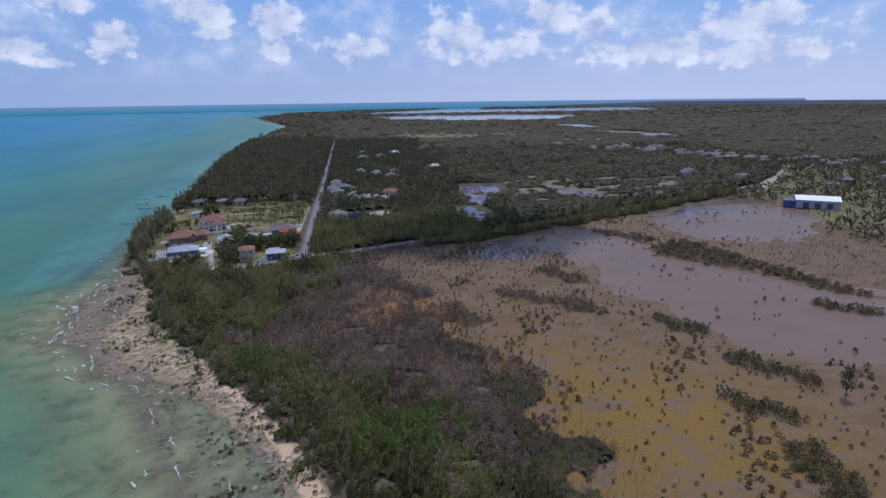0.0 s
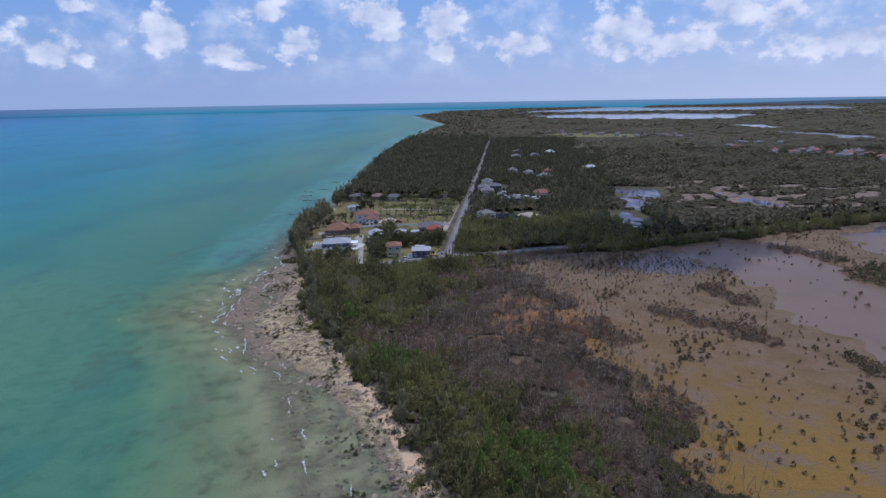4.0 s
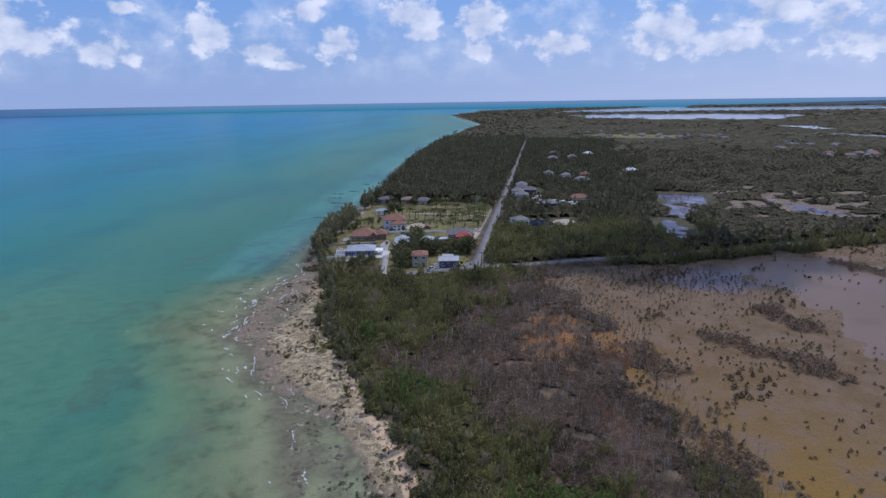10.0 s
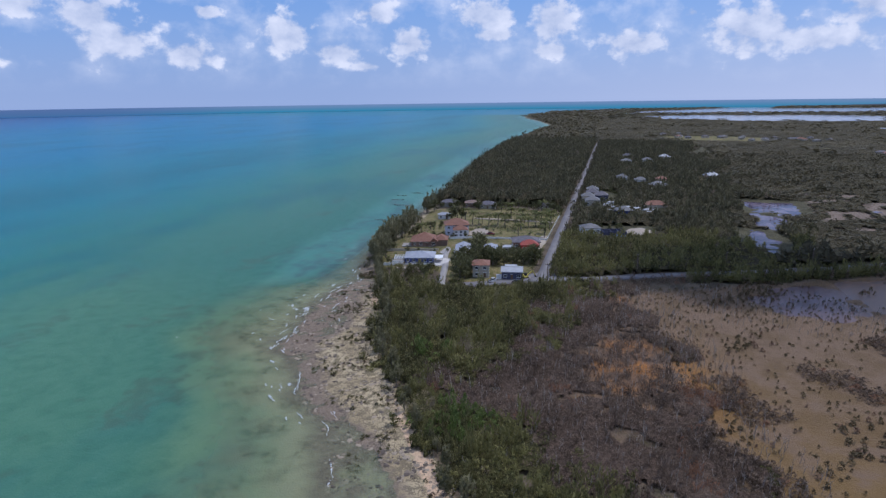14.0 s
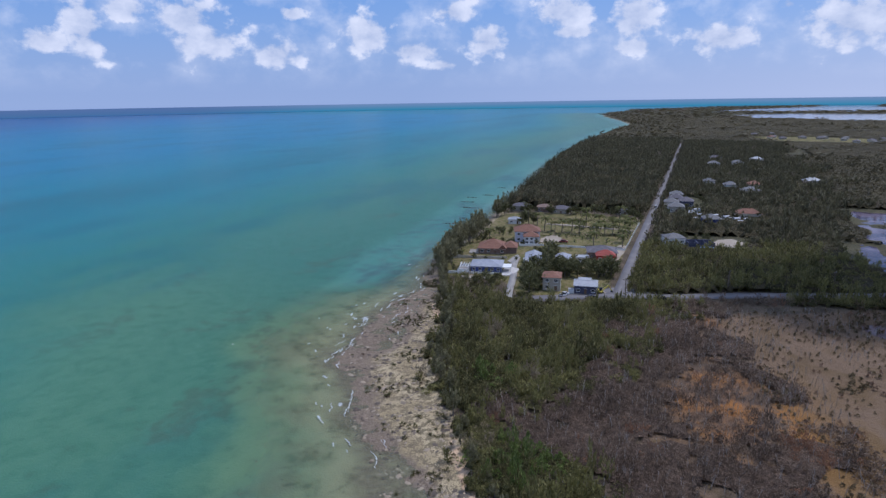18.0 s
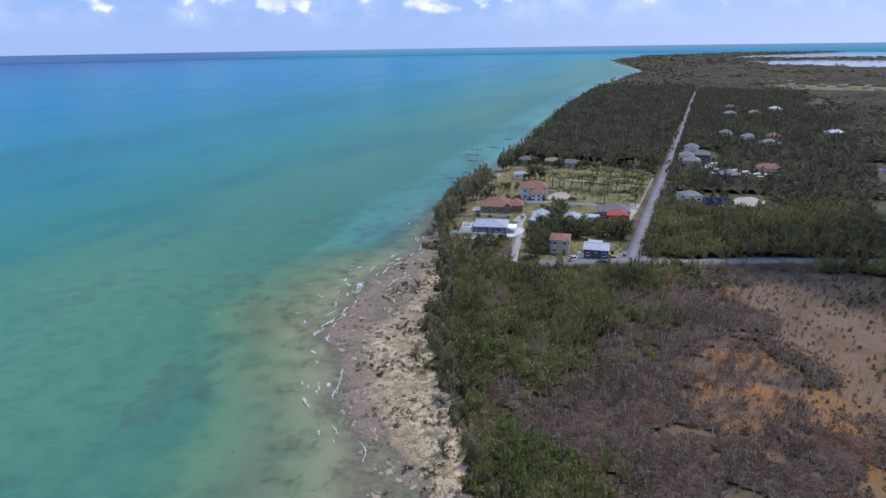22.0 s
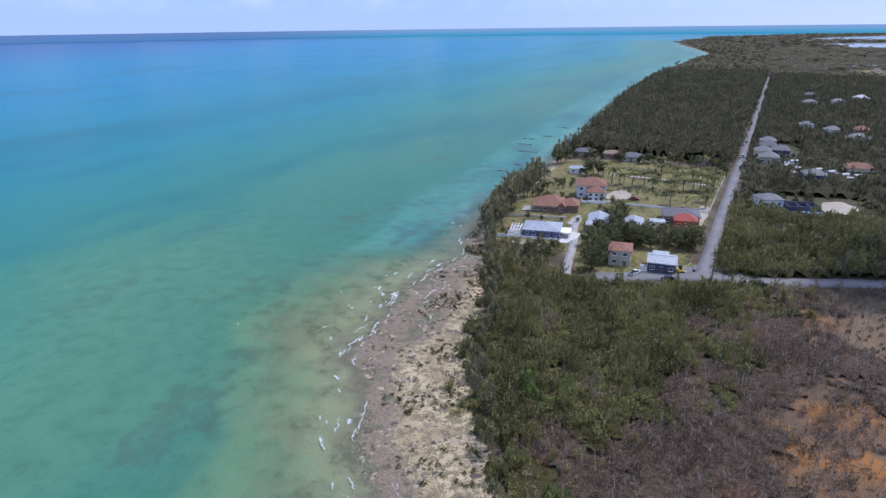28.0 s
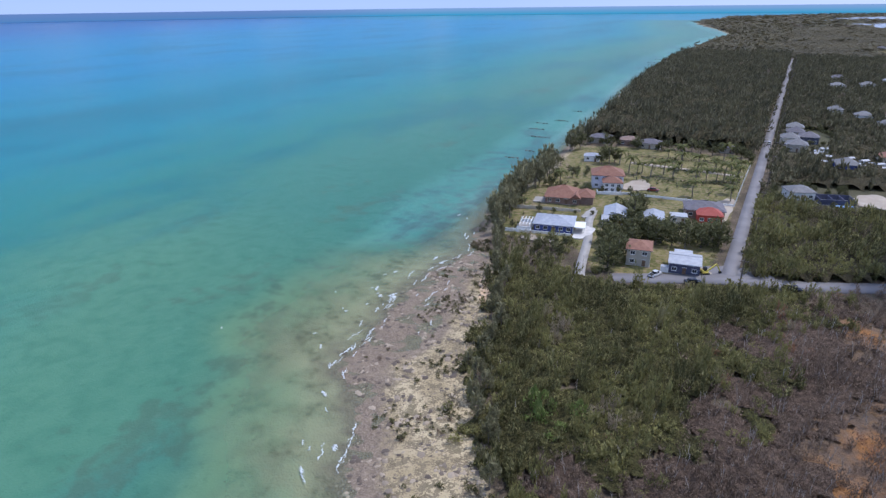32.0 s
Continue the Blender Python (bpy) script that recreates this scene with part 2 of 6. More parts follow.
# these dark tones hold the shade between crowns as well as twig colour
MAT["twig_shade_green"] = shaded_twigs("twig_shade_green", (0.032, 0.03, 0.013), (0.11, 0.098, 0.038))
MAT["twig_shade_grey"] = shaded_twigs("twig_shade_grey", (0.055, 0.038, 0.028), (0.165, 0.115, 0.084))
MAT["twig_shade_scrub"] = shaded_twigs("twig_shade_scrub", (0.038, 0.032, 0.018), (0.09, 0.075, 0.041))
MAT["bark"] = plain("bark", (0.13, 0.105, 0.085), (0.23, 0.2, 0.17), 0.9, 2.0, fine=9)
MAT["dead_wood"] = plain("dead_wood", (0.3, 0.26, 0.22), (0.48, 0.43, 0.38), 0.85, 2.0)
MAT["asphalt"] = plain("asphalt", (0.165, 0.152, 0.155), (0.215, 0.2, 0.2), 0.9, 0.12, fine=0.5, depth=0.004)
MAT["concrete"] = plain("concrete", (0.3, 0.28, 0.26), (0.38, 0.355, 0.33), 0.85, 0.3, fine=1.0)
MAT["sand_track"] = plain("sand_track", (0.33, 0.27, 0.21), (0.42, 0.355, 0.28), 0.95, 0.25, fine=0.8)

# ---- the lie of the land ----
# x of the wood's seaward edge and of the water's edge, by y
EDGE_Y = (-420, -205, -183, -163, -146, -119, -99, -82, -58, -40, -20, 9, 35, 90, 156, 284, 336, 522, 700, 981, 1500, 1800, 2300, 2680)
EDGE_X = (95, 20, 12, 1, -10, -28, -42, -48, -56, -64, -75, -85, -91, -92, -100, -113, -120, -139, -148, -155, -141, -208, -335, -372)
WATER_Y = (-420, -196, -173, -144, -130, -118, -105, -85, -72, -50, -40, -27, 0, 30, 60)
WATER_GAP = (30, 26, 27, 24, 31, 28, 35, 29, 28, 23, 16, 8, 7, 4, 3)


def edge_x(y):
    return np.interp(y, EDGE_Y, EDGE_X)


def water_x(y):
    return edge_x(y) - np.interp(y, WATER_Y, WATER_GAP)


ROAD_X = (-30, -10, 0, 17, 30, 40, 79, 116, 181, 240, 308, 375, 430, 497)
ROAD_Y = (-29, -19, -13, -11, -5, 1, 14, 28, 58, 88, 125, 157, 205, 282)


def inside(x, y, pts):
    """Signed distance to a closed outline, below 0 inside."""
    x, y = np.asarray(x, float), np.asarray(y, float)
    best = np.full(x.shape, 1e9)
    odd = np.zeros(x.shape, bool)
    for (ax, ay), (bx, by) in zip(pts, pts[1:] + pts[:1]):
        ex, ey = bx - ax, by - ay
        s = np.clip(((x - ax) * ex + (y - ay) * ey) / (ex * ex + ey * ey), 0, 1)
        best = np.minimum(best, np.hypot(x - ax - s * ex, y - ay - s * ey))
        cross = ((ay <= y) & (by > y)) | ((by <= y) & (ay > y))
        with np.errstate(divide="ignore", invalid="ignore"):
            odd ^= cross & (x < ax + (y - ay) / (by - ay if by != ay else 1e-9) * ex)
    return np.where(odd, -best, best)


def wave(x, y, size, seed=0):
    """Cheap smooth noise in -1..1, features of that size in metres."""
    r = np.random.RandomState(seed)
    out = np.zeros(np.shape(x))
    for _ in range(7):
        a, p, s = r.uniform(0, 6.283), r.uniform(0, 6.283), r.uniform(0.6, 1.7)
        out += np.sin((x * math.cos(a) + y * math.sin(a)) * 6.283 / (size * s) + p)
    return out / 4.2


def road_dist(x, y):
    """Distance to the nearest road's middle."""
    d = np.where((y > -14) & (y < 800), np.abs(x), 999.0)
    for a in range(len(ROAD_X) - 1):
        ax, ay, ex, ey = ROAD_X[a], ROAD_Y[a], ROAD_X[a + 1] - ROAD_X[a], ROAD_Y[a + 1] - ROAD_Y[a]
        s = np.clip(((x - ax) * ex + (y - ay) * ey) / (ex * ex + ey * ey), 0, 1)
        d = np.minimum(d, np.hypot(x - ax - s * ex, y - ay - s * ey))
    return d


LAGOON = [(112, 14), (140, 26), (175, 30), (183, 0), (178, -20), (190, -48), (222, -95), (252, -130), (262, -190), (200, -205), (168, -170), (150, -160), (142, -148), (138, -126), (135, -104), (129, -84), (130, -34), (116, -8)]
LAGOON_EAST = [(215, 52), (250, 74), (297, 90), (330, 60), (320, 30), (280, -20), (235, -32), (205, 0)]
POND = [(116, 228), (162, 222), (152, 170), (116, 168)]
POND_SOUTH = [(97, 118), (116, 114), (120, 84), (109, 48), (96, 74)]
POND_LINK = [(114, 174), (146, 174), (138, 142), (126, 112), (104, 114), (112, 142)]
POND_EAST = [(196, 214), (212, 178), (230, 146), (214, 124), (194, 150)]
FAR_FIELD = [(110, 1000), (130, 890), (270, 850), (300, 960), (210, 1010)]
MARSH = [(34, -26), (60, -14), (108, 10), (190, 50), (330, 80), (420, 40), (420, -330), (70, -330), (58, -205), (60, -165), (50, -110), (46, -70)]
PARK = [(-92, 78), (-52, 56), (-5, 59), (-4, 146), (-34, 152), (-64, 150), (-100, 140)]
FAR_LAGOON = [(40, 2420), (150, 2020), (380, 1800), (610, 1690), (850, 1860), (1050, 2120), (900, 2350), (620, 2480), (300, 2520)]
FAR_SOUND = [(420, 3050), (640, 2860), (1060, 2740), (1300, 2900), (1250, 3500), (900, 3700), (560, 3500)]
FAR_POND = [(560, 1080), (630, 1010), (690, 850), (670, 740), (610, 770), (570, 930)]
FAR_POND_TWO = [(590, 1400), (700, 1340), (690, 1180), (610, 1110), (580, 1240)]
WEST_ARM = [(80, -14), (96, 4), (116, 10), (118, -30), (102, -38), (86, -32)]
SPIT = [(172, -42), (176, -30), (200, -14), (208, -36), (210, -58), (218, -94), (226, -116), (220, -118), (208, -102), (199, -76), (184, -56)]


def rust_soil(x, y):
    """Rust-coloured ground among the bare shrubs."""
    return np.clip(np.exp(-((x - 35) / 14.0) ** 2 - ((y + 91) / 28.0) ** 2) + 0.8 * np.exp(-((x - 33) / 12.0) ** 2 - ((y + 34) / 9.0) ** 2), 0, 1)


def flat_width(y):
    """Width of the rock flat, awash, between the dry beach and the open water."""
    return np.interp(y, (-420, -180, -150, -125, -100, -75, -55, -35, -10, 40), (17, 17, 11, 6, 11, 17, 15, 9, 4, 1))


def land_z(x, y):
    """Height of the bare ground."""
    d = x - water_x(y)
    f = flat_width(y)
    awash = 0.03 + np.interp(y, (-160, -135), (-0.3, 0.0)) + 0.1 * wave(x, y, 13, 23) + 0.1 * wave(x, y, 5, 24)
    z = np.where(d > f, 0.1 + 1.4 * (1 - np.exp(-np.maximum(d - f, 0) / 9.0)), np.where(d > 0, awash, np.maximum(-0.12 + d * 0.032, -6)))
    z = z + 0.1 * wave(x, y, 14, 3) * np.clip(d / 10, 0, 1) + 0.12 * wave(x, y, 5, 4) * np.clip(d / 10, 0, 1) * (x < edge_x(y))
    z = z + np.exp(-((d - 2) / 11.0) ** 2) * (0.12 * wave(x, y, 11, 21) + 0.12 * wave(x, y, 4.5, 22)) * np.clip((-20 - y) / 10, 0, 1)
    m = np.clip(-inside(x, y, MARSH) / 12, 0, 1)
    z = z - m * 0.56 + m * (0.12 * wave(x, y, 30, 5) + 0.1 * wave(x, y, 8, 6))
    for pts, seed in ((LAGOON, 7), (LAGOON_EAST, 8), (WEST_ARM, 18), (POND, 9), (POND_SOUTH, 16), (POND_LINK, 19), (POND_EAST, 17), (FAR_LAGOON, 10), (FAR_SOUND, 13), (FAR_POND, 11), (FAR_POND_TWO, 12)):
        s = 10 if pts[0][1] < 500 else 26 if pts[0][1] < 1500 else 60
        w = inside(x, y, pts) + (0.5 if s == 10 else 1.3) * s * wave(x, y, (2.2 if s == 10 else 4.0) * s, seed) + 0.25 * s * wave(x, y, 0.9 * s, seed + 20)
        z = z - np.clip(-w / s + 0.2, 0, 1) * 1.1
    s = inside(x, y, SPIT) + 3 * wave(x, y, 12, 15)
    z = np.where(s < 0, np.maximum(z, 1.1), z)
    z = np.where(road_dist(x, y) < 7, np.minimum(z, 1.55), z)
    # the open water behind the cape and the inlets far off
    far = np.clip((y - 2700 - 0.25 * np.abs(x - 600) * 0) / 60, 0, 1) * (x < 1700 + 0.3 * (y - 2700))
    isle = inside(x, y, [(-330, 2700), (-300, 3300), (200, 3900), (760, 4100), (500, 3700), (100, 3100), (60, 2700)])
    isle2 = inside(x, y, [(900, 3750), (1100, 4300), (2500, 4700), (2600, 4200), (1600, 3700)])
    z = np.where((far > 0.5) & (isle > 0) & (isle2 > 0), -0.6, z)
    return z


def axis(spans):
    out = []
    for a, b, step in spans:
        out += list(np.arange(a, b, step))
    return np.array(out + [spans[-1][1]], float)


def sheet(name, xs, ys, zfun, material):
    gx, gy = np.meshgrid(xs, ys)
    gz = zfun(gx, gy)
    co = np.stack([gx, gy, gz], -1).reshape(-1, 3)
    nx, ny = len(xs), len(ys)
    i = (np.arange(ny - 1)[:, None] * nx + np.arange(nx - 1)).ravel()
    quads = np.stack([i, i + 1, i + nx + 1, i + nx], -1)
    me = mesh_of(name, co, quads)
    me.polygons.foreach_set("use_smooth", np.ones(len(quads), bool))
    me.materials.append(material)
    ob = new(name, me)
    return ob, gx.ravel(), gy.ravel()


def mesh_of(name, co, faces):
    """A mesh from arrays: corners (n, 3) and faces (m, 3 or 4)."""
    me = bpy.data.meshes.new(name)
    n, k = faces.shape
    me.vertices.add(len(co))
    me.vertices.foreach_set("co", np.ascontiguousarray(co, np.float32).ravel())
    me.loops.add(n * k)
    me.loops.foreach_set("vertex_index", np.ascontiguousarray(faces, np.int32).ravel())
    me.polygons.add(n)
    me.polygons.foreach_set("loop_start", np.arange(0, n * k, k, dtype=np.int32))
    me.update(calc_edges=True)
    return me


def give(me, name, values):
    a = me.attributes.new(name, "FLOAT", "POINT")
    a.data.foreach_set("value", np.ascontiguousarray(values, np.float32))


def ground_material():
    k = Nodes("ground")
    beach, marsh, grass, orange = (k.attr(n)["Fac"] for n in ("beach", "marsh", "grass", "orange"))
    n1, n2, n3, n4 = k.noise(0.02, 5), k.noise(0.11, 5), k.noise(0.6, 5), k.noise(2.4, 4)
    soil = k.mix(k.step(n2, 0.35, 0.65), (0.07, 0.052, 0.036), (0.145, 0.108, 0.074))
    soil = k.mix(k.step(n3, 0.45, 0.75), soil, (0.07, 0.065, 0.03))
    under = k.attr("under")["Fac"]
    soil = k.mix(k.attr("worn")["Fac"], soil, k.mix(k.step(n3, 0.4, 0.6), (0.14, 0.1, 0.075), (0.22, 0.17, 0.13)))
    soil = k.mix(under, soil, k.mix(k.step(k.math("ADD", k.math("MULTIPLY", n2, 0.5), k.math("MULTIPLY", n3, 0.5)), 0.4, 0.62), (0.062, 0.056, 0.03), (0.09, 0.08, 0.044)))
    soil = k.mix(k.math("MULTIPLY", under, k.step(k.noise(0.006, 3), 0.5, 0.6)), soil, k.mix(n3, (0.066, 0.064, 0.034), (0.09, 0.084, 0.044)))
    soil = k.mix(k.math("MULTIPLY", k.attr("rust")["Fac"], k.step(k.math("ADD", n2, k.math("MULTIPLY", n3, 0.5)), 0.6, 0.95)), k.mix(k.attr("rust")["Fac"], soil, (0.135, 0.088, 0.06)), k.mix(n4, (0.24, 0.108, 0.038), (0.38, 0.155, 0.03)))
    sand = k.mix(k.step(n2, 0.38, 0.62), (0.33, 0.258, 0.148), (0.47, 0.375, 0.228))
    rock = k.mix(k.step(n4, 0.35, 0.65), (0.11, 0.085, 0.052), (0.21, 0.165, 0.105))
    wet = k.attr("wet")["Fac"]
    shore = k.mix(k.math("MULTIPLY", k.step(k.math("ADD", n3, k.math("MULTIPLY", n4, 0.8)), 0.85, 0.94), 0.9), sand, rock)
    shore = k.mix(k.math("MULTIPLY", k.step(k.math("ADD", n2, k.math("MULTIPLY", n3, 0.5)), 0.8, 0.95), 0.8), shore, (0.19, 0.155, 0.09))
    shore = k.mix(k.math("MULTIPLY", k.step(k.math("ADD", wet, k.math("MULTIPLY", k.math("SUBTRACT", n2, 0.5), 1.8)), 0.2, 0.75), 0.8), shore, k.mix(k.step(n4, 0.4, 0.62), (0.118, 0.086, 0.068), (0.245, 0.188, 0.146)))
    depth = k.attr("depth")["Fac"]
    bed = k.mix(k.step(n2, 0.4, 0.62), (0.39, 0.345, 0.215), (0.28, 0.245, 0.15))
    bed = k.mix(k.math("MULTIPLY", k.step(k.math("ADD", n2, k.math("MULTIPLY", n3, 0.7)), 0.88, 1.05), 0.7), bed, (0.12, 0.105, 0.06))
    bed = k.mix(k.math("MULTIPLY", k.step(n4, 0.52, 0.66), 0.4), bed, (0.2, 0.165, 0.1))
    shore = k.mix(k.step(depth, 0.1, 0.45), shore, bed)
    mud = k.mix(k.step(n2, 0.4, 0.66), (0.168, 0.112, 0.07), (0.126, 0.082, 0.043))
    mud = k.mix(k.step(n3, 0.5, 0.75), mud, (0.12, 0.08, 0.05))
    mud = k.mix(k.math("MULTIPLY", orange, k.step(k.math("ADD", n2, k.math("MULTIPLY", n3, 0.35)), 0.5, 0.72)), mud, k.mix(k.attr("rusty")["Fac"], (0.2, 0.118, 0.03), (0.32, 0.135, 0.03)))
    lawn = k.mix(k.step(n2, 0.36, 0.66), (0.1, 0.1, 0.03), (0.19, 0.16, 0.062))
    lawn = k.mix(k.step(n3, 0.5, 0.62), lawn, (0.225, 0.17, 0.1))
    lawn = k.mix(k.math("MULTIPLY", k.step(k.math("SUBTRACT", n3, k.math("MULTIPLY", n4, 0.3)), 0.28, 0.22), 0.7), lawn, (0.06, 0.058, 0.022))
    wob = k.math("MULTIPLY", k.math("SUBTRACT", n3, 0.5), 0.9)
    col = k.mix(k.step(k.math("ADD", marsh, wob), 0.42, 0.62), soil, mud)
    col = k.mix(k.step(k.math("ADD", grass, wob), 0.42, 0.62), col, lawn)
    col = k.mix(k.step(k.math("ADD", beach, wob), 0.42, 0.6), col, shore)
    bank = k.attr("bank")["Fac"]
    col = k.mix(k.step(k.math("ADD", bank, k.math("MULTIPLY", wob, 0.7)), 0.45, 0.62), col, k.mix(n3, (0.5, 0.33, 0.2), (0.62, 0.45, 0.3)))
    return k.done(col, 0.92, k.math("ADD", n3, n4), 0.25, spec=0.2)


def sea_material():
    k = Nodes("sea_water")
    off = k.attr("off")["Fac"]
    n1 = k.noise(0.010, 4, 0.5, stretch=(1.0, 0.35, 1, 14))
    n2 = k.noise(0.035, 5, 0.55, stretch=(1.0, 0.5, 1, 14))
    n3 = k.noise(0.16, 5, 0.6)
    d = k.math("ADD", off, k.math("MULTIPLY", k.math("SUBTRACT", n2, 0.5), k.math("ADD", 12.0, k.math("MULTIPLY", off, 0.35))))
    south = k.attr("south")["Fac"]
    shallow = k.mix(south, (0.15, 0.26, 0.23), (0.2, 0.205, 0.15))
    mid = k.mix(south, (0.07, 0.205, 0.165), (0.13, 0.24, 0.135))
    col = k.mix(k.step(d, 1, 18), shallow, mid)
    # edge of the sand: sea grass beyond
    rim = k.math("ADD", off, k.math("ADD", k.math("MULTIPLY", k.math("SUBTRACT", n2, 0.5), 16.0), k.math("MULTIPLY", k.math("SUBTRACT", n3, 0.5), 9.0)))
    col = k.mix(k.step(rim, 30, 50), col, k.mix(south, k.mix(k.step(n3, 0.4, 0.62), (0.06, 0.176, 0.128), (0.051, 0.163, 0.115)), k.mix(k.step(n3, 0.4, 0.62), (0.084, 0.198, 0.124), (0.07, 0.178, 0.111))))
    col = k.mix(k.step(d, 80, 190), col, (0.034, 0.17, 0.14))
    col = k.mix(k.step(d, 130, 330), col, (0.014, 0.17, 0.215))
    col = k.mix(k.step(d, 300, 750), col, (0.006, 0.16, 0.275))
    col = k.mix(k.step(d, 800, 2600), col, (0.006, 0.145, 0.32))
    band = k.math("ADD", off, k.math("MULTIPLY", k.math("SUBTRACT", n2, 0.5), 26.0))
    band = k.math("MULTIPLY", k.step(rim, 36, 44), k.math("SUBTRACT", 1.0, k.step(band, 46, 120)))
    col = k.mix(k.math("MULTIPLY", band, 0.24), col, (0.024, 0.11, 0.085))
    lane_ = k.math("ADD", off, k.math("MULTIPLY", k.math("SUBTRACT", n2, 0.5), 120.0))
    lane_ = k.math("MULTIPLY", k.step(lane_, 270, 330), k.math("SUBTRACT", 1.0, k.step(lane_, 370, 440)))
    col = k.mix(k.math("MULTIPLY", lane_, 0.3), col, (0.01, 0.1, 0.12))
    dark = k.step(k.math("ADD", n1, k.math("MULTIPLY", n2, 0.4)), 0.68, 0.86)
    col = k.mix(k.math("MULTIPLY", dark, 0.4), col, (0.01, 0.1, 0.125))
    reef = k.math("MULTIPLY", k.step(k.math("ADD", k.math("MULTIPLY", n2, 1.0), k.math("MULTIPLY", n3, 0.6)), 0.86, 0.98), k.math("SUBTRACT", 1.0, k.step(off, 60, 160)))
    col = k.mix(k.math("MULTIPLY", reef, 0.45), col, (0.075, 0.11, 0.075))
    flat = k.math("MULTIPLY", k.attr("flat")["Fac"], k.step(k.math("ADD", k.math("MULTIPLY", n2, 0.6), k.math("MULTIPLY", n3, 0.6)), 0.52, 0.68))
    col = k.mix(k.math("MULTIPLY", flat, 0.58), col, k.mix(k.step(n3, 0.4, 0.65), k.mix(south, (0.055, 0.07, 0.082), (0.095, 0.082, 0.056)), k.mix(south, (0.12, 0.13, 0.12), (0.18, 0.15, 0.105))))
    near = k.math("SUBTRACT", 1.0, k.step(off, 120, 480))
    weed = k.math("MULTIPLY", k.step(n3, 0.52, 0.7), near)
    col = k.mix(k.math("MULTIPLY", weed, 0.2), col, (0.045, 0.12, 0.08))
    speck = k.math("MULTIPLY", k.step(k.noise(0.45, 4, 0.65), 0.56, 0.7), near)
    col = k.mix(k.math("MULTIPLY", speck, 0.24), col, (0.03, 0.09, 0.065))
    pale = k.math("MULTIPLY", k.step(k.noise(0.3, 4, 0.65, stretch=(1.0, 0.5, 1, 14)), 0.58, 0.74), near)
    col = k.mix(k.math("MULTIPLY", pale, 0.16), col, (0.16, 0.3, 0.22))
    # reef patches in the shallows off the wood
    patch = k.math("MULTIPLY", k.step(k.math("ADD", k.math("MULTIPLY", n2, 0.8), k.math("MULTIPLY", n3, 0.5)), 0.64, 0.76), k.math("MULTIPLY", k.step(off, 3, 9), k.math("SUBTRACT", 1.0, k.step(off, 26, 60))))
    col = k.mix(k.math("MULTIPLY", k.math("MULTIPLY", patch, k.math("SUBTRACT", 1.0, south)), 0.5), col, (0.04, 0.11, 0.115))
    # deep water beyond the bank in the west
    col = k.mix(k.math("MULTIPLY", k.step(k.attr("west")["Fac"], 900, 2500), 0.85), col, (0.02, 0.075, 0.2))
    m = k.done(col, 0.3, k.math("ADD", k.math("MULTIPLY", k.noise(0.5, 5, 0.6, stretch=(1, 0.6, 1, 30)), 1.0), k.noise(2.2, 3)), 0.12, spec=0.02)
    # the bed shows through the shallows
    tr = k.n.new("ShaderNodeBsdfTransparent")
    tr.inputs["Color"].default_value = (0.86, 0.93, 0.88, 1)
    mx = k.n.new("ShaderNodeMixShader")
    k.l.new(k.math("ADD", 0.1, k.math("MULTIPLY", k.step(k.attr("depth")["Fac"], 0.0, 1.9), 0.9)), mx.inputs[0])
    k.l.new(tr.outputs[0], mx.inputs[1])
    k.l.new(k.b.outputs[0], mx.inputs[2])
    k.l.new(mx.outputs[0], k.n["Material Output"].inputs["Surface"])
    return m


def lagoon_material():
    k = Nodes("lagoon_water")
    n1, n2 = k.noise(0.012, 4), k.noise(0.06, 5)
    dark, far_sheen = k.attr("dark")["Fac"], k.attr("clear")["Fac"]
    col = k.mix(k.step(n1, 0.35, 0.65), (0.155, 0.1, 0.07), (0.17, 0.115, 0.088))
    col = k.mix(k.step(n2, 0.5, 0.75), col, (0.145, 0.095, 0.066))
    col = k.mix(dark, col, k.mix(k.step(n2, 0.42, 0.6), (0.06, 0.048, 0.075), (0.15, 0.12, 0.155)))
    # sky reflection on the far water, painted as a pale grey
    col = k.mix(far_sheen, col, (0.22, 0.23, 0.27))
    k.b.inputs["IOR"].default_value = 1.31
    return k.done(col, k.math("SUBTRACT", 0.3, k.math("MULTIPLY", k.math("MAXIMUM", far_sheen, dark), 0.18)), k.noise(1.5, 4), 0.02, spec=0.12)


MAT["ground"], MAT["sea"], MAT["lagoon"] = ground_material(), sea_material(), lagoon_material()

XS = axis([(-4990, -1200, 200), (-1200, -260, 45), (-260, -110, 8), (-110, 80, 2.0), (80, 260, 3.4), (260, 440, 6), (440, 1200, 24), (1200, 4990, 110)])
YS = axis([(-1400, -420, 60), (-420, -230, 8), (-230, 20, 2.0), (20, 200, 4), (200, 420, 6), (420, 1200, 20), (1200, 4990, 60)])
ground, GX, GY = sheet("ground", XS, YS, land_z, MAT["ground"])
tagged(ground, "flat coastal ground of sand, marsh mud, soil and dry lawn", "ground", kind="structure")
off_edge = GX - edge_x(GY)
give(ground.data, "beach", np.where(GY < 40, np.clip(0.5 - off_edge / 6, 0, 1), np.clip(0.5 - (off_edge - 3) / 6, 0, 1)))
give(ground.data, "marsh", np.clip(0.5 - inside(GX, GY, MARSH) / 16, 0, 1))
FIELD = [(300, -10), (420, 20), (700, 60), (700, 330), (540, 330), (430, 215), (375, 165), (320, 128), (330, 90)]
VILLAGE = [(-84, -8), (-48, -10), (-36, -26), (-5, -18), (-5, 60), (-92, 84), (-92, 30)]
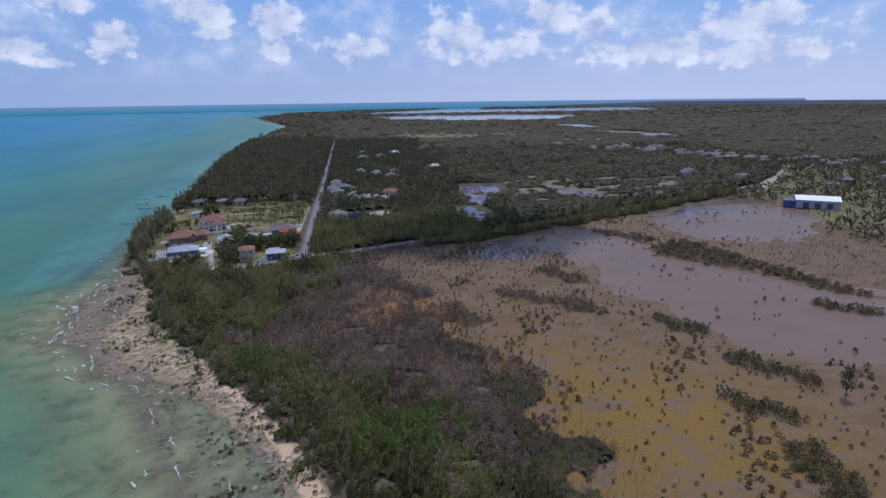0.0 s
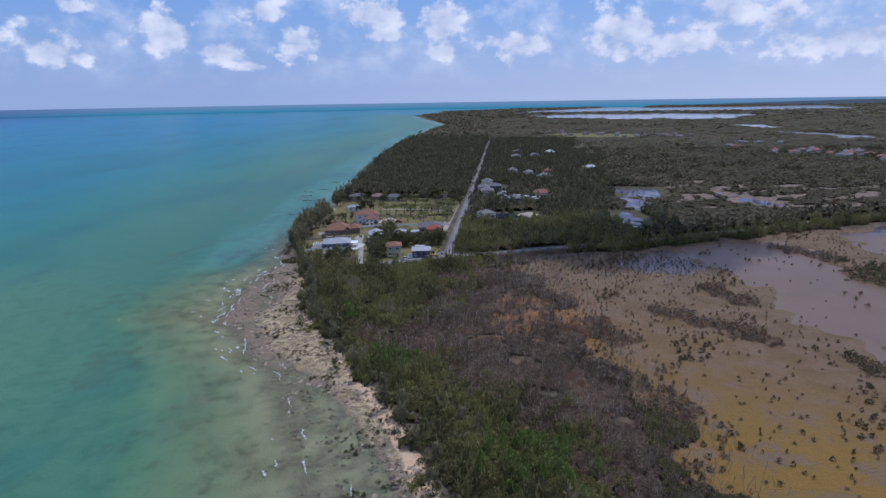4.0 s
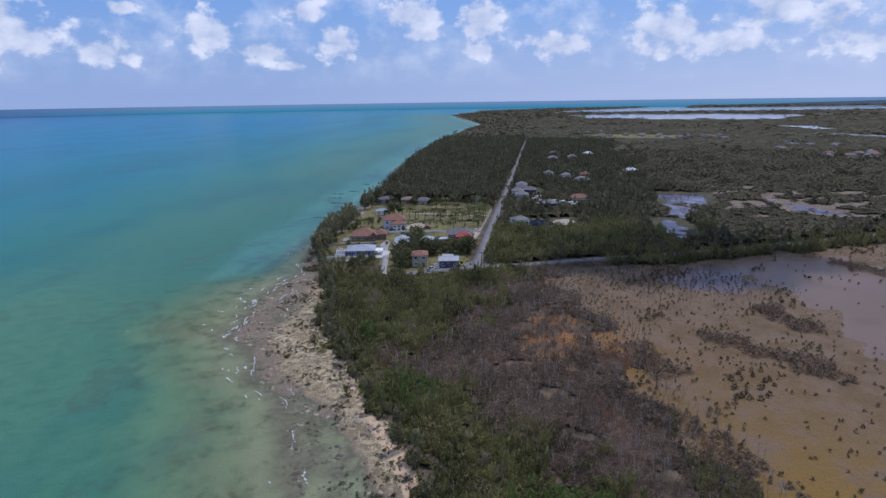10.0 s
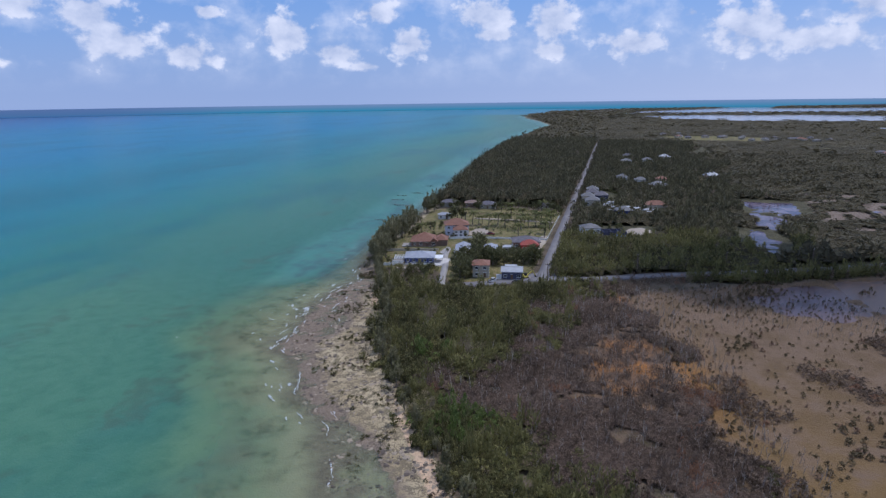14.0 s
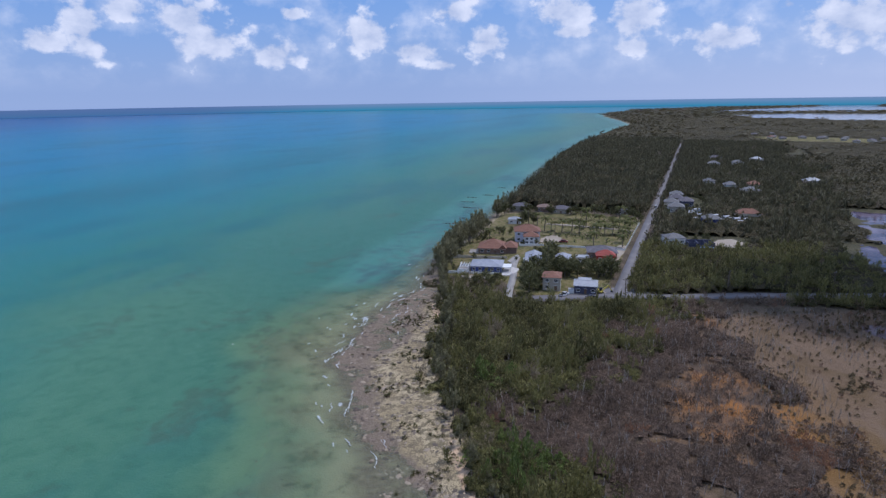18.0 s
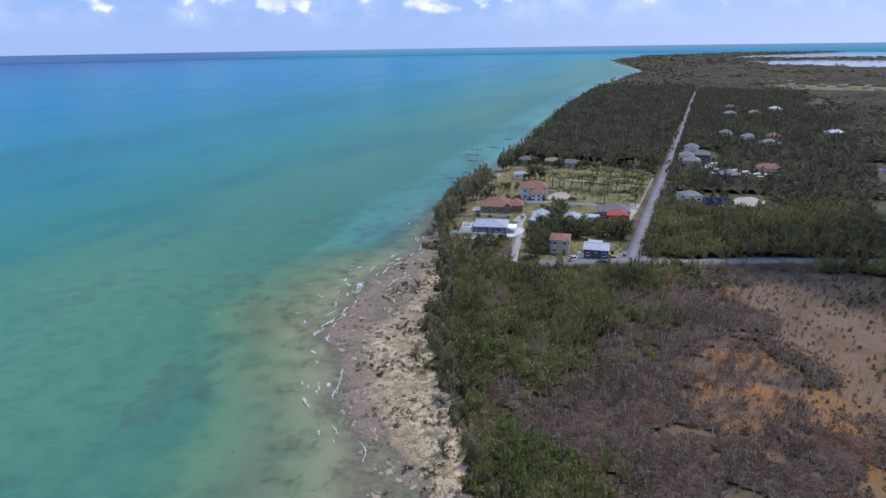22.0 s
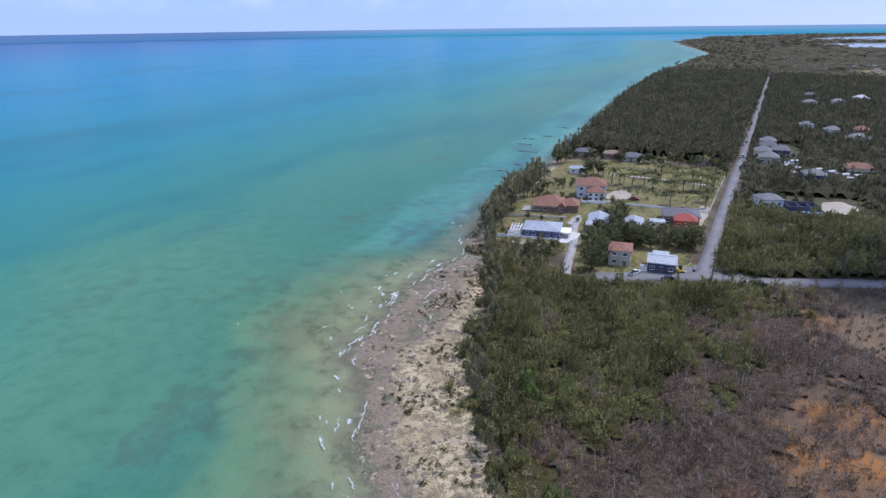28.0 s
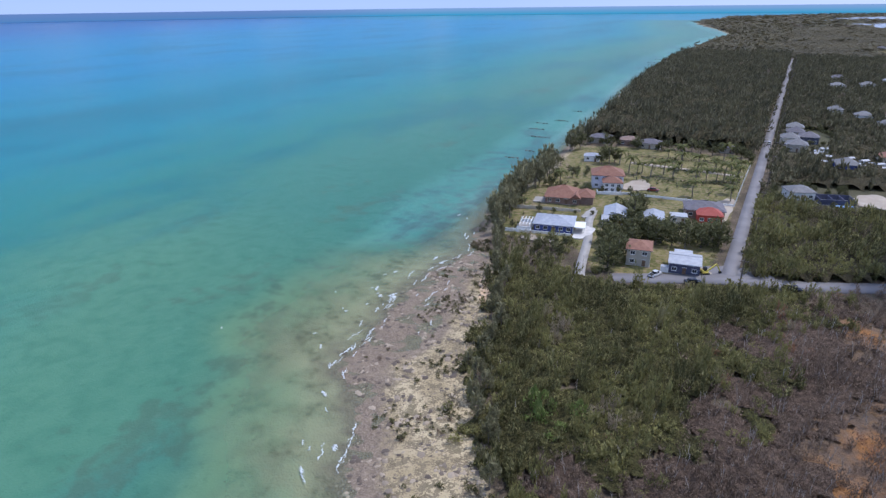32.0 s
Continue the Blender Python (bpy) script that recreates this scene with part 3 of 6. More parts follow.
give(ground.data, "grass", np.clip(0.5 - np.minimum(np.minimum(inside(GX, GY, PARK), np.minimum(inside(GX, GY, FIELD), inside(GX, GY, FAR_FIELD))), inside(GX, GY, VILLAGE)) / 6, 0, 1))
give(ground.data, "orange", 1.0 * np.exp(-((GX - 98) / 38.0) ** 2 - ((GY + 190) / 36.0) ** 2) + 0.4 * np.exp(-((GX - 72) / 40.0) ** 2) * np.exp(-((GY + 160) / 60.0) ** 2) + 0.9 * np.exp(-((GX - 42) / 16.0) ** 2 - ((GY + 100) / 26.0) ** 2))
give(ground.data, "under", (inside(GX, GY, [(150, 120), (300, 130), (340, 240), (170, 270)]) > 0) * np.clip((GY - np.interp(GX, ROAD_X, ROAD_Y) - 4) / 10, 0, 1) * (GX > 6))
give(ground.data, "rust", rust_soil(GX, GY))
give(ground.data, "worn", (inside(GX, GY, [(150, 120), (300, 130), (340, 240), (170, 270)]) < 0).astype(float))
give(ground.data, "rusty", np.exp(-((GX - 44) / 16.0) ** 2 - ((GY + 98) / 30.0) ** 2))
give(ground.data, "bank", np.exp(-((off_edge + np.where(GY < -130, 3.2, 2.2)) / np.where(GY < -130, 3.0, 2.4)) ** 2) * np.interp(GY, (-240, -215, -150, -128, -110, -66, -58, -46, -40), (0.9, 0.9, 0.9, 0.55, 0, 0, 0.95, 0.95, 0)))
SHORE_D = GX - water_x(GY)
give(ground.data, "wet", np.clip(1.0 - (SHORE_D - flat_width(GY) + 3) / 9, 0, 1))
give(ground.data, "depth", np.clip(-np.array([v.co.z for v in ground.data.vertices]), 0, 8) * (off_edge < 0))

SXS = axis([(-4990, -1200, 300), (-1200, -260, 60), (-260, -110, 10), (-110, 60, 3), (60, 440, 40), (440, 4990, 300)])
SYS = axis([(-1400, -420, 100), (-420, -230, 20), (-230, 80, 3), (80, 420, 12), (420, 1200, 40), (1200, 4990, 150)])
sea, SX, SY = sheet("sea", SXS, SYS, lambda x, y: 0 * x, MAT["sea"])
tagged(sea, "clear turquoise sea with dark weed streaks over pale sand", "sea water", kind="structure")
give(sea.data, "south", np.clip((-20 - SY) / 60, 0, 1))
give(sea.data, "flat", np.clip(np.exp(-((water_x(SY) - SX - 10) / 16.0) ** 2) * np.interp(SY, (-260, -200, -110, -70, 60, 160, 240), (0.8, 0.9, 0.7, 1, 1, 0.5, 0)), 0, 1))
give(sea.data, "depth", np.where(SY > 900, 8, np.clip(-land_z(SX, SY), 0, 8) * np.interp(SY, (-45, 20), (1, 3.5))))
give(sea.data, "west", -SX - 0.35 * SY)
give(sea.data, "off", np.where(SY > 2700, 500, water_x(SY) - SX))
lag, LX, LY = sheet("lagoon", axis([(78, 243, 15), (243, 2700, 60)]), axis([(-320, 440, 20), (440, 4000, 80)]), lambda x, y: 0 * x + 0.62, MAT["lagoon"])
# 0.45: cloud shade and sky reflection painted into the west arm's colour
give(lag.data, "dark", np.maximum((LY > 40) & (LX < 245) & (LY < 400), 0.45 * ((LX < 118) & (LY > -60) & (LY < 400))).astype(float))
# strength of the painted sky sheen, rising from y 700 to 1200
give(lag.data, "clear", np.clip((LY - 700) / 500, 0, 1))
tagged(lag, "shallow brown marsh lagoon water, pale sky sheen painted far off", "lagoon water", kind="structure")


# ---- plants ----
def leaf_ball(r, n, size, height, width, base=0.15, up=1.3):
    """Leaf clumps of a crown: n four-cornered clumps spread over an uneven tapered body; (n*4, 3)."""
    out = np.empty((n, 4, 3))
    u = r.uniform(0, 1, n) ** 0.8
    ang = r.uniform(0, 6.283, n)
    prof = np.sin(np.pi * np.clip(base + (1 - base) * u, 0, 1) ** 0.75) ** 0.7 * (1 + 0.35 * np.sin(3 * ang + 9 * u))
    rad = width * prof * r.uniform(0.45, 1.05, n)
    c = np.stack([rad * np.cos(ang), rad * np.sin(ang), height * (0.06 + 0.94 * u)], -1)
    a = r.normal(size=(n, 3)) + (0, 0, up)
    a /= np.linalg.norm(a, axis=1)[:, None]
    b = np.cross(a, r.normal(size=(n, 3)))
    b /= np.linalg.norm(b, axis=1)[:, None]
    s = size * r.uniform(0.6, 1.4, n)[:, None]
    a, b = a * s * 1.35, b * s * 0.5
    out[:, 0], out[:, 1], out[:, 2], out[:, 3] = c - a * 0.9 - b * 0.3, c - b, c + a, c + b * 0.8
    return out.reshape(-1, 3)


def plume(r, n, size, spires=4, spread=0.3):
    """Leaf clumps of a feathery sapling: several narrow upright spires of rising sprays; (n*4, 3)."""
    out = np.empty((n, 4, 3))
    ang, off = r.uniform(0, 6.283, spires), spread * np.sqrt(r.uniform(0.05, 1, spires))
    tall, fat = r.uniform(0.68, 1.0, spires), r.uniform(0.17, 0.3, spires)
    k = r.randint(0, spires, n)
    u = r.uniform(0.0, 1, n) ** 0.85
    a2 = r.uniform(0, 6.283, n)
    rad = fat[k] * np.sin(np.pi * (0.2 + 0.78 * u)) ** 0.8 * r.uniform(0.3, 1.05, n)
    bend = off[k] * (0.55 + 0.6 * u)
    c = np.stack([bend * np.cos(ang[k]) + rad * np.cos(a2), bend * np.sin(ang[k]) + rad * np.sin(a2), tall[k] * (0.05 + 0.95 * u)], -1)
    a = np.stack([0.55 * np.cos(a2), 0.55 * np.sin(a2), np.ones(n)], -1) + 0.4 * r.normal(size=(n, 3))
    a /= np.linalg.norm(a, axis=1)[:, None]
    b = np.cross(a, r.normal(size=(n, 3)))
    b /= np.linalg.norm(b, axis=1)[:, None]
    s = size * r.uniform(0.6, 1.4, n)[:, None]
    a, b = a * s * 1.5, b * s * 0.5
    out[:, 0], out[:, 1], out[:, 2], out[:, 3] = c - a * 0.8 - b * 0.3, c - b, c + a, c + b * 0.8
    return out.reshape(-1, 3)


def plumes_of(n, seed, leaves, size, spires=4, spread=0.3):
    return [plume(np.random.RandomState(seed + i), leaves, size, spires, spread) for i in range(n)]


def plant_mass(name, places, sizes, tints, kinds, material, label, seed):
    """Many plants in one mesh: kinds are leaf arrays of unit plants, chosen by chance."""
    r = np.random.RandomState(seed)
    pick = r.randint(0, len(kinds), len(places))
    cos, tin = [], []
    for k, body in enumerate(kinds):
        sel = np.flatnonzero(pick == k)
        if not len(sel):
            continue
        ang = r.uniform(0, 6.283, len(sel))
        c, s = np.cos(ang), np.sin(ang)
        w, h = sizes[sel, 0], sizes[sel, 1]
        x = (body[None, :, 0] * c[:, None] - body[None, :, 1] * s[:, None]) * w[:, None]
        y = (body[None, :, 0] * s[:, None] + body[None, :, 1] * c[:, None]) * w[:, None]
        z = body[None, :, 2] * h[:, None]
        co = np.stack([x, y, z], -1) + places[sel][:, None, :]
        cos.append(co.reshape(-1, 3))
        tin.append(np.repeat(tints[sel], body.shape[0]))
    co = np.concatenate(cos)
    me = mesh_of(name, co, np.arange(len(co)).reshape(-1, 4))
    give(me, "tint", np.concatenate(tin))
    me.materials.append(material)
    return tagged(new(name, me), label, "vegetation", kind="stuff")


def kinds_of(n, seed, leaves, size, base=0.15, up=1.3):
    return [leaf_ball(np.random.RandomState(seed + i), leaves, size, 1.0, 0.5, base, up) for i in range(n)]


def spots(seed, box, gap, keep):
    """Jittered places on a grid of that gap within box where keep(x, y) holds."""
    r = np.random.RandomState(seed)
    xs, ys = np.meshgrid(np.arange(box[0], box[2], gap), np.arange(box[1], box[3], gap))
    x = xs.ravel() + r.uniform(-0.5, 0.5, xs.size) * gap
    y = ys.ravel() + r.uniform(-0.5, 0.5, xs.size) * gap
    k = keep(x, y, r.uniform(0, 1, x.size))
    x, y = x[k], y[k]
    return np.stack([x, y, land_z(x, y) - 0.05], -1), r


def canopy(name, box, step, keep, height, tint, material, label, seed):
    """The closed underlayer of a thicket: an uneven sheet of twigs and leaves under the single crowns."""
    r = np.random.RandomState(seed)
    gx, gy = np.meshgrid(np.arange(box[0], box[2], step), np.arange(box[1], box[3], step))
    gx = gx + r.uniform(-0.35, 0.35, gx.shape) * step
    gy = gy + r.uniform(-0.35, 0.35, gx.shape) * step
    ok = keep(gx, gy, np.zeros(gx.shape))
    z = np.where(ok, land_z(gx, gy) + height(gx, gy) * r.uniform(0.55, 1.2, gx.shape), land_z(gx, gy) - 0.3)
    nx = gx.shape[1]
    q = ok.astype(int)
    q = (q[:-1, :-1] + q[:-1, 1:] + q[1:, :-1] + q[1:, 1:]).ravel() >= 3
    i = (np.arange(gx.shape[0] - 1)[:, None] * nx + np.arange(nx - 1)).ravel()[q]
    quads = np.stack([i, i + 1, i + nx + 1, i + nx], -1)
    used = np.unique(quads)
    at = np.zeros(gx.size, int)
    at[used] = np.arange(len(used))
    me = mesh_of(name, np.stack([gx.ravel(), gy.ravel(), z.ravel()], -1)[used], at[quads])
    give(me, "tint", np.clip(tint(gx, gy) + r.normal(0, 0.12, gx.shape), 0, 0.93).ravel()[used])
    me.materials.append(material)
    return tagged(new(name, me), label, "vegetation", kind="stuff")


def brush_line(y):
    """x where the thicket gives way to open marsh."""
    return np.interp(y, (-330, -207, -165, -110, -70, -30, -20), (84, 74, 68, 53, 48, 36, 34))


def greenness(x, y):
    """1 in the leafy thicket, 0 among the bare grey shrubs."""
    g = np.interp(y, (-300, -205, -178, -150, -134, -118, -108, -95, -70, -45, -31), (64, 54, 44, 24, 2, -20, -9, 3, 10, 6, 22))
    return np.clip(0.49 + (g - x) / 24 + 0.42 * wave(x, y, 26, 31) + 0.25 * wave(x, y, 9, 32), 0, 1)


YARDS = [
    [(-46, -26), (-6, -20), (-5, 40), (-50, 40)],
    [(-82, -9), (-46, -6), (-44, 30), (-88, 24)],
    [(-90, 28), (-52, 40), (-48, 80), (-94, 84)],
    [(-26, 34), (-5, 38), (-5, 60), (-28, 60)],
    [(-36, 27), (-24, 32), (-28, 46), (-40, 42)],
    PARK,
    [(8, 72), (40, 72), (56, 92), (52, 112), (8, 100)],
    [(6, 160), (28, 166), (34, 250), (6, 246)],
]


def clear(x, y, d=0.0):
    k = np.ones(x.shape, bool)
    for pts in YARDS:
        k &= inside(x, y, pts) > d
    dr = np.minimum(np.abs(x - np.interp(y, (-31, 0, 30), (-39, -46, -53))), 99)
    k &= (dr > 3.2) | (y > 32) | (y < -33)
    return k


def thicket(x, y, p):
    return (x > edge_x(y) + np.interp(y, (-155, -135, -114, -100, -45), (0.8, -2.0, -2.0, 1.0, 1.0)) + 5.0 * wave(x, y, 19, 40) + 5.0 * wave(x, y, 6, 39) + 2.0 * wave(x, y, 41, 38)) & ((x < brush_line(y) + 7 * wave(x, y, 22, 41)) | ((road_dist(x, y) < 14 + 4 * wave(x, y, 17, 42)) & (x > 6) & (x < 330) & (y < np.interp(x, ROAD_X, ROAD_Y)))) & (road_dist(x, y) > 5.0) & clear(x, y) & ((y < 24) | (x > 6)) & ((x < -4) | (y < np.interp(x, ROAD_X, ROAD_Y))) & ((y < -28) | (p < 0.5) | (x > -40))


def build_thicket():
    def low(x, y, p):
        gap = wave(x, y, 15, 66) + 0.5 * wave(x, y, 6, 68) > 0.95 - 0.7 * rust_soil(x, y)
        return thicket(x, y, p) & ~(gap & (x < 70) & (y < -26))

    def green_low(x, y, p):
        return low(x, y, p) & ((y < -28) | (x > -40)) & ((greenness(x, y) > 0.5) | (x > 60))

    canopy("thicket_underlayer", (-95, -224, 330, 130), 1.3, green_low, lambda x, y: 1.1 + 0.5 * wave(x, y, 21, 44), lambda x, y: 0.35 + 0.3 * wave(x, y, 24, 45), MAT["twig_shade_green"], "closed layer of green twigs and leaves with painted thicket shade", 71)
    canopy("bare_underlayer", (-60, -224, 90, -20), 1.3, lambda x, y, p: low(x, y, p) & (greenness(x, y) < 0.53) & (rust_soil(x, y) + 0.25 * wave(x, y, 5, 81) + 0.25 * wave(x, y, 11, 82) < 0.5), lambda x, y: 0.75 + 0.35 * wave(x, y, 9, 43), lambda x, y: 0.4 + 0.3 * wave(x, y, 24, 45), MAT["twig_shade_grey"], "low tangle of grey leafless twigs with painted shade", 72)
    pts, r = spots(51, (-95, -224, 330, 130), 2.25, thicket)
    # small clearings, larger ones over the rust-coloured soil
    gap = wave(pts[:, 0], pts[:, 1], 15, 66) + 0.5 * wave(pts[:, 0], pts[:, 1], 6, 68) > 0.95 - 0.7 * rust_soil(pts[:, 0], pts[:, 1])
    pts = pts[~gap | (pts[:, 0] > 70) | (pts[:, 1] > -26)]
    g = greenness(pts[:, 0], pts[:, 1]) > r.uniform(0.04, 0.9, len(pts))
    n = len(pts)
    near_edge = np.clip((pts[:, 0] - edge_x(pts[:, 1])) / 8, 0, 1)
    h = (r.uniform(1.5, 4.8, n) + 1.5 * wave(pts[:, 0], pts[:, 1], 21, 44) + 0.7 * wave(pts[:, 0], pts[:, 1], 8, 43)) * (0.75 + 0.25 * near_edge)
    h = np.where((pts[:, 1] > -30) & (pts[:, 0] < 0), np.minimum(h, 2.7), h)
    strip = (pts[:, 0] > 60) & (road_dist(pts[:, 0], pts[:, 1]) < 16)
    h = np.where(strip, r.uniform(3.6, 6.2, n), h)
    g = g | (strip & (r.uniform(0, 1, n) < 0.8))
    w = r.uniform(2.0, 3.8, n)
    tall = r.uniform(0, 1, n) < 0.14
    h[tall] *= 1.7
    size = np.stack([w, np.maximum(h, 1.4)], -1)
    tint = np.clip(0.5 + 0.42 * wave(pts[:, 0], pts[:, 1], 24, 45) + 0.24 * wave(pts[:, 0], pts[:, 1], 9, 67) + r.normal(0, 0.09, n), 0, 0.97)
    lush = g & (np.exp(-((pts[:, 0] + 6) / 11) ** 2 - ((pts[:, 1] + 137) / 10) ** 2) + 0.8 * np.exp(-((pts[:, 0] + 25) / 7) ** 2 - ((pts[:, 1] + 100) / 7) ** 2) + np.exp(-((pts[:, 0] - 36) / 13) ** 2 - ((pts[:, 1] + 184) / 13) ** 2) > r.uniform(0.25, 1, n))
    a, b, c = g & ~lush, lush, ~g
    plant_mass("green_thicket", pts[a], size[a], tint[a], plumes_of(8, 60, 120, 0.08, 8, 0.46), MAT["brush_green"], "dense dark green coastal thicket of waist-high to tree-high shrubs", 61)
    plant_mass("bright_thicket", pts[b], size[b], tint[b], kinds_of(4, 70, 170, 0.08), MAT["brush_bright"], "patch of bright green leafy shrubs in the thicket", 62)
    far_pts, q = spots(52, (-40, -420, 130, -224), 3.6, thicket)
    m = len(far_pts)
    plant_mass("south_thicket", far_pts, np.stack([q.uniform(3.5, 5.5, m), q.uniform(2.0, 4.2, m)], -1), q.uniform(0, 1, m), kinds_of(4, 90, 60, 0.11), MAT["brush_green"], "green coastal thicket behind the beach", 64)
    size[c] *= (0.85, 0.7)
    plant_mass("bare_thicket", pts[c], size[c], tint[c], plumes_of(8, 80, 80, 0.072, 8, 0.48), MAT["brush_grey"], "salt-bleached grey-brown leafless shrubs beside the marsh", 63)


def wood_left(x, y, p):
    return (x > edge_x(y) + 1) & (x < -3.3 + 0.6 * wave(x, y, 12, 46)) & (y > 162 + 4 * wave(x, y, 25, 47)) & clear(x, y)


def wood_right(x, y, p):
    houses = inside(x, y, [(25, 140), (75, 150), (80, 200), (20, 190)]) > 0
    return (x > 3.4 + 0.6 * wave(x, y, 12, 48)) & (x < 135 + 20 * wave(x, y, 60, 49)) & (road_dist(x, y) > 3.0) & clear(x, y) & (houses | (p < 0.35)) & (y < 830) & (y > np.interp(x, ROAD_X, ROAD_Y)) & (np.minimum(np.minimum(inside(x, y, POND), inside(x, y, POND_LINK)), inside(x, y, POND_SOUTH)) > 2) & ((wave(x, y, 38, 60) > -0.25) | (y < 70) | (p < 0.45))


def build_woods():
    canopy("shore_wood_underlayer", (-175, 155, -1.5, 830), 3.0, wood_left, lambda x, y: 5.4 + 1.5 * wave(x, y, 26, 64), lambda x, y: 0.35 + 0.3 * wave(x, y, 40, 50), MAT["twig_shade_scrub"], "closed leaf layer within the shore wood, darkened by painted shade", 73)
    canopy("village_underlayer", (2.6, -14, 160, 830), 2.6, wood_right, lambda x, y: np.where(((x > 82) & (y < 52)) | ((x > 98) & (y > 116) & (y < 172)), 1.0, 2.2), lambda x, y: 0.35 + 0.3 * wave(x, y, 30, 52), MAT["twig_shade_scrub"], "closed leaf layer between village houses, darkened by painted shade", 74)
    pts, r = spots(101, (-175, 155, -2.4, 830), 4.6, wood_left)
    n = len(pts)
    size = np.stack([r.uniform(4.5, 8.5, n), np.maximum(r.uniform(5.5, 11.5, n) + 2.2 * wave(pts[:, 0], pts[:, 1], 26, 64) + 1.4 * wave(pts[:, 0], pts[:, 1], 70, 65), 4.0)], -1)
    tint = np.clip(0.45 + 0.3 * wave(pts[:, 0], pts[:, 1], 40, 50) + r.normal(0, 0.12, n), 0, 1)
    plant_mass("shore_wood", pts, size, tint, plumes_of(6, 110, 46, 0.115, 6, 0.42), MAT["pine"], "dense dark feathery evergreen wood along the shore", 111)
    pts, r = spots(102, (2.6, -12, 160, 830), 4.0, wood_right)
    n = len(pts)
    near = pts[:, 1] < 90
    size = np.stack([r.uniform(3.2, 6.0, n), r.uniform(2.8, 7.6, n) + 1.2 * wave(pts[:, 0], pts[:, 1], 17, 78)], -1)
    tint = np.clip(0.5 + 0.3 * wave(pts[:, 0], pts[:, 1], 30, 52) + 0.2 * wave(pts[:, 0], pts[:, 1], 11, 79) + r.normal(0, 0.12, n), 0, 1)
    low = ((pts[:, 0] > 82) & (pts[:, 1] < 52)) | ((pts[:, 0] > 98) & (pts[:, 1] > 116) & (pts[:, 1] < 172))
    size[low] *= (0.8, 0.45)
    plant_mass("roadside_wood", pts[near], size[near], tint[near], plumes_of(6, 120, 130, 0.085, 8, 0.46), MAT["brush_green"], "thick green scrub wood in the corner of the two roads", 112)
    plant_mass("village_wood", pts[~near], size[~near], tint[~near], plumes_of(6, 130, 29, 0.16, 6, 0.44), MAT["pine"], "mixed dark green trees between the village houses", 113)

    def worn(x, y):
        return (inside(x, y, [(150, 120), (300, 130), (340, 240), (170, 270)]) < 0) & (wave(x, y, 34, 83) + 0.5 * wave(x, y, 12, 84) > 0.25)

    def scrub(x, y, p):
        water = np.minimum(np.minimum(inside(x, y, LAGOON_EAST), np.minimum(inside(x, y, POND), inside(x, y, POND_SOUTH))), np.minimum(inside(x, y, FAR_POND), inside(x, y, POND_EAST)))
        return (x > 100) & (y > np.interp(x, ROAD_X, ROAD_Y) + 5) & (water > 2) & ~worn(x, y) & ((x > 130) | (y > 0)) & (land_z(x, y) > 0.75) & (road_dist(x, y) > 5) & (p < 0.9)

    def field(x, y, p):
        south = (x > 285) & (y < np.interp(x, ROAD_X, ROAD_Y) - 5) & (y > -240) & (inside(x, y, LAGOON_EAST) > 4)
        barn_yard = ((x - 338) / 30) ** 2 + ((y - 50) / 26) ** 2 > 1
        return (south | ((x > 430) & (y < 330) & (y > -200))) & barn_yard & (p < np.where(wave(x, y, 70, 59) > -0.1, 0.92, 0.5))

    pts, r = spots(108, (285, -240, 760, 330), 6.5, field)
    n = len(pts)
    size = np.stack([r.uniform(4, 8, n), r.uniform(1.8, 6.5, n)], -1)
    plant_mass("field_trees", pts, size, np.clip(r.normal(0.5, 0.25, n), 0, 1), kinds_of(5, 190, 11, 0.24, 0.2), MAT["scrub"], "trees and bushes round fields beyond the marsh", 119)
    canopy("scrub_underlayer", (100, 0, 560, 620), 3.4, scrub, lambda x, y: 1.1 + 0.5 * wave(x, y, 30, 53) + 1.5 * (road_dist(x, y) < 16), lambda x, y: 0.4 + 0.4 * wave(x, y, 70, 54), MAT["twig_shade_scrub"], "closed low scrub over flat wet ground with painted shade", 75)
    pts, r = spots(103, (100, 0, 560, 620), 6.6, scrub)
    n = len(pts)
    row = road_dist(pts[:, 0], pts[:, 1]) < 16
    size = np.stack([r.uniform(6.5, 10.5, n), r.uniform(1.2, 2.8, n) + 4.0 * row + 3.0 * (wave(pts[:, 0], pts[:, 1], 45, 53) > 0.55)], -1)
    tint = np.clip(0.45 + 0.35 * wave(pts[:, 0], pts[:, 1], 70, 54) + r.normal(0, 0.12, n), 0, 1)
    plant_mass("marsh_scrub", pts, size, tint, kinds_of(5, 140, 17, 0.2, 0.3), MAT["scrub"], "low brownish green scrub over flat wet ground", 114)

    def far(x, y, p):
        return (x > edge_x(y) + 3) & (land_z(x, y) > 0.72) & (inside(x, y, FAR_FIELD) > 0) & ((y > 815) | (x > 555) | ((y > 610) & (x > 150))) & (p < 0.93)

    canopy("far_underlayer", (-380, -200, 2600, 2000), 11.0, far, lambda x, y: 1.6 + 0.8 * wave(x, y, 120, 63) + 4.5 * (x < -20), lambda x, y: 0.4 + 0.4 * wave(x, y, 190, 55), MAT["twig_shade_scrub"], "closed canopy of the far flat woodland with painted shade", 76)
    pts, r = spots(104, (-380, -200, 2600, 2000), 18, far)
    n = len(pts)
    size = np.stack([r.uniform(18, 30, n), r.uniform(1.2, 2.8, n) + 6 * (pts[:, 0] < -20) + 4 * (wave(pts[:, 0], pts[:, 1], 120, 63) > 0.5)], -1)
    tint = np.clip(0.45 + 0.35 * wave(pts[:, 0], pts[:, 1], 190, 55) + r.normal(0, 0.1, n), 0, 1)
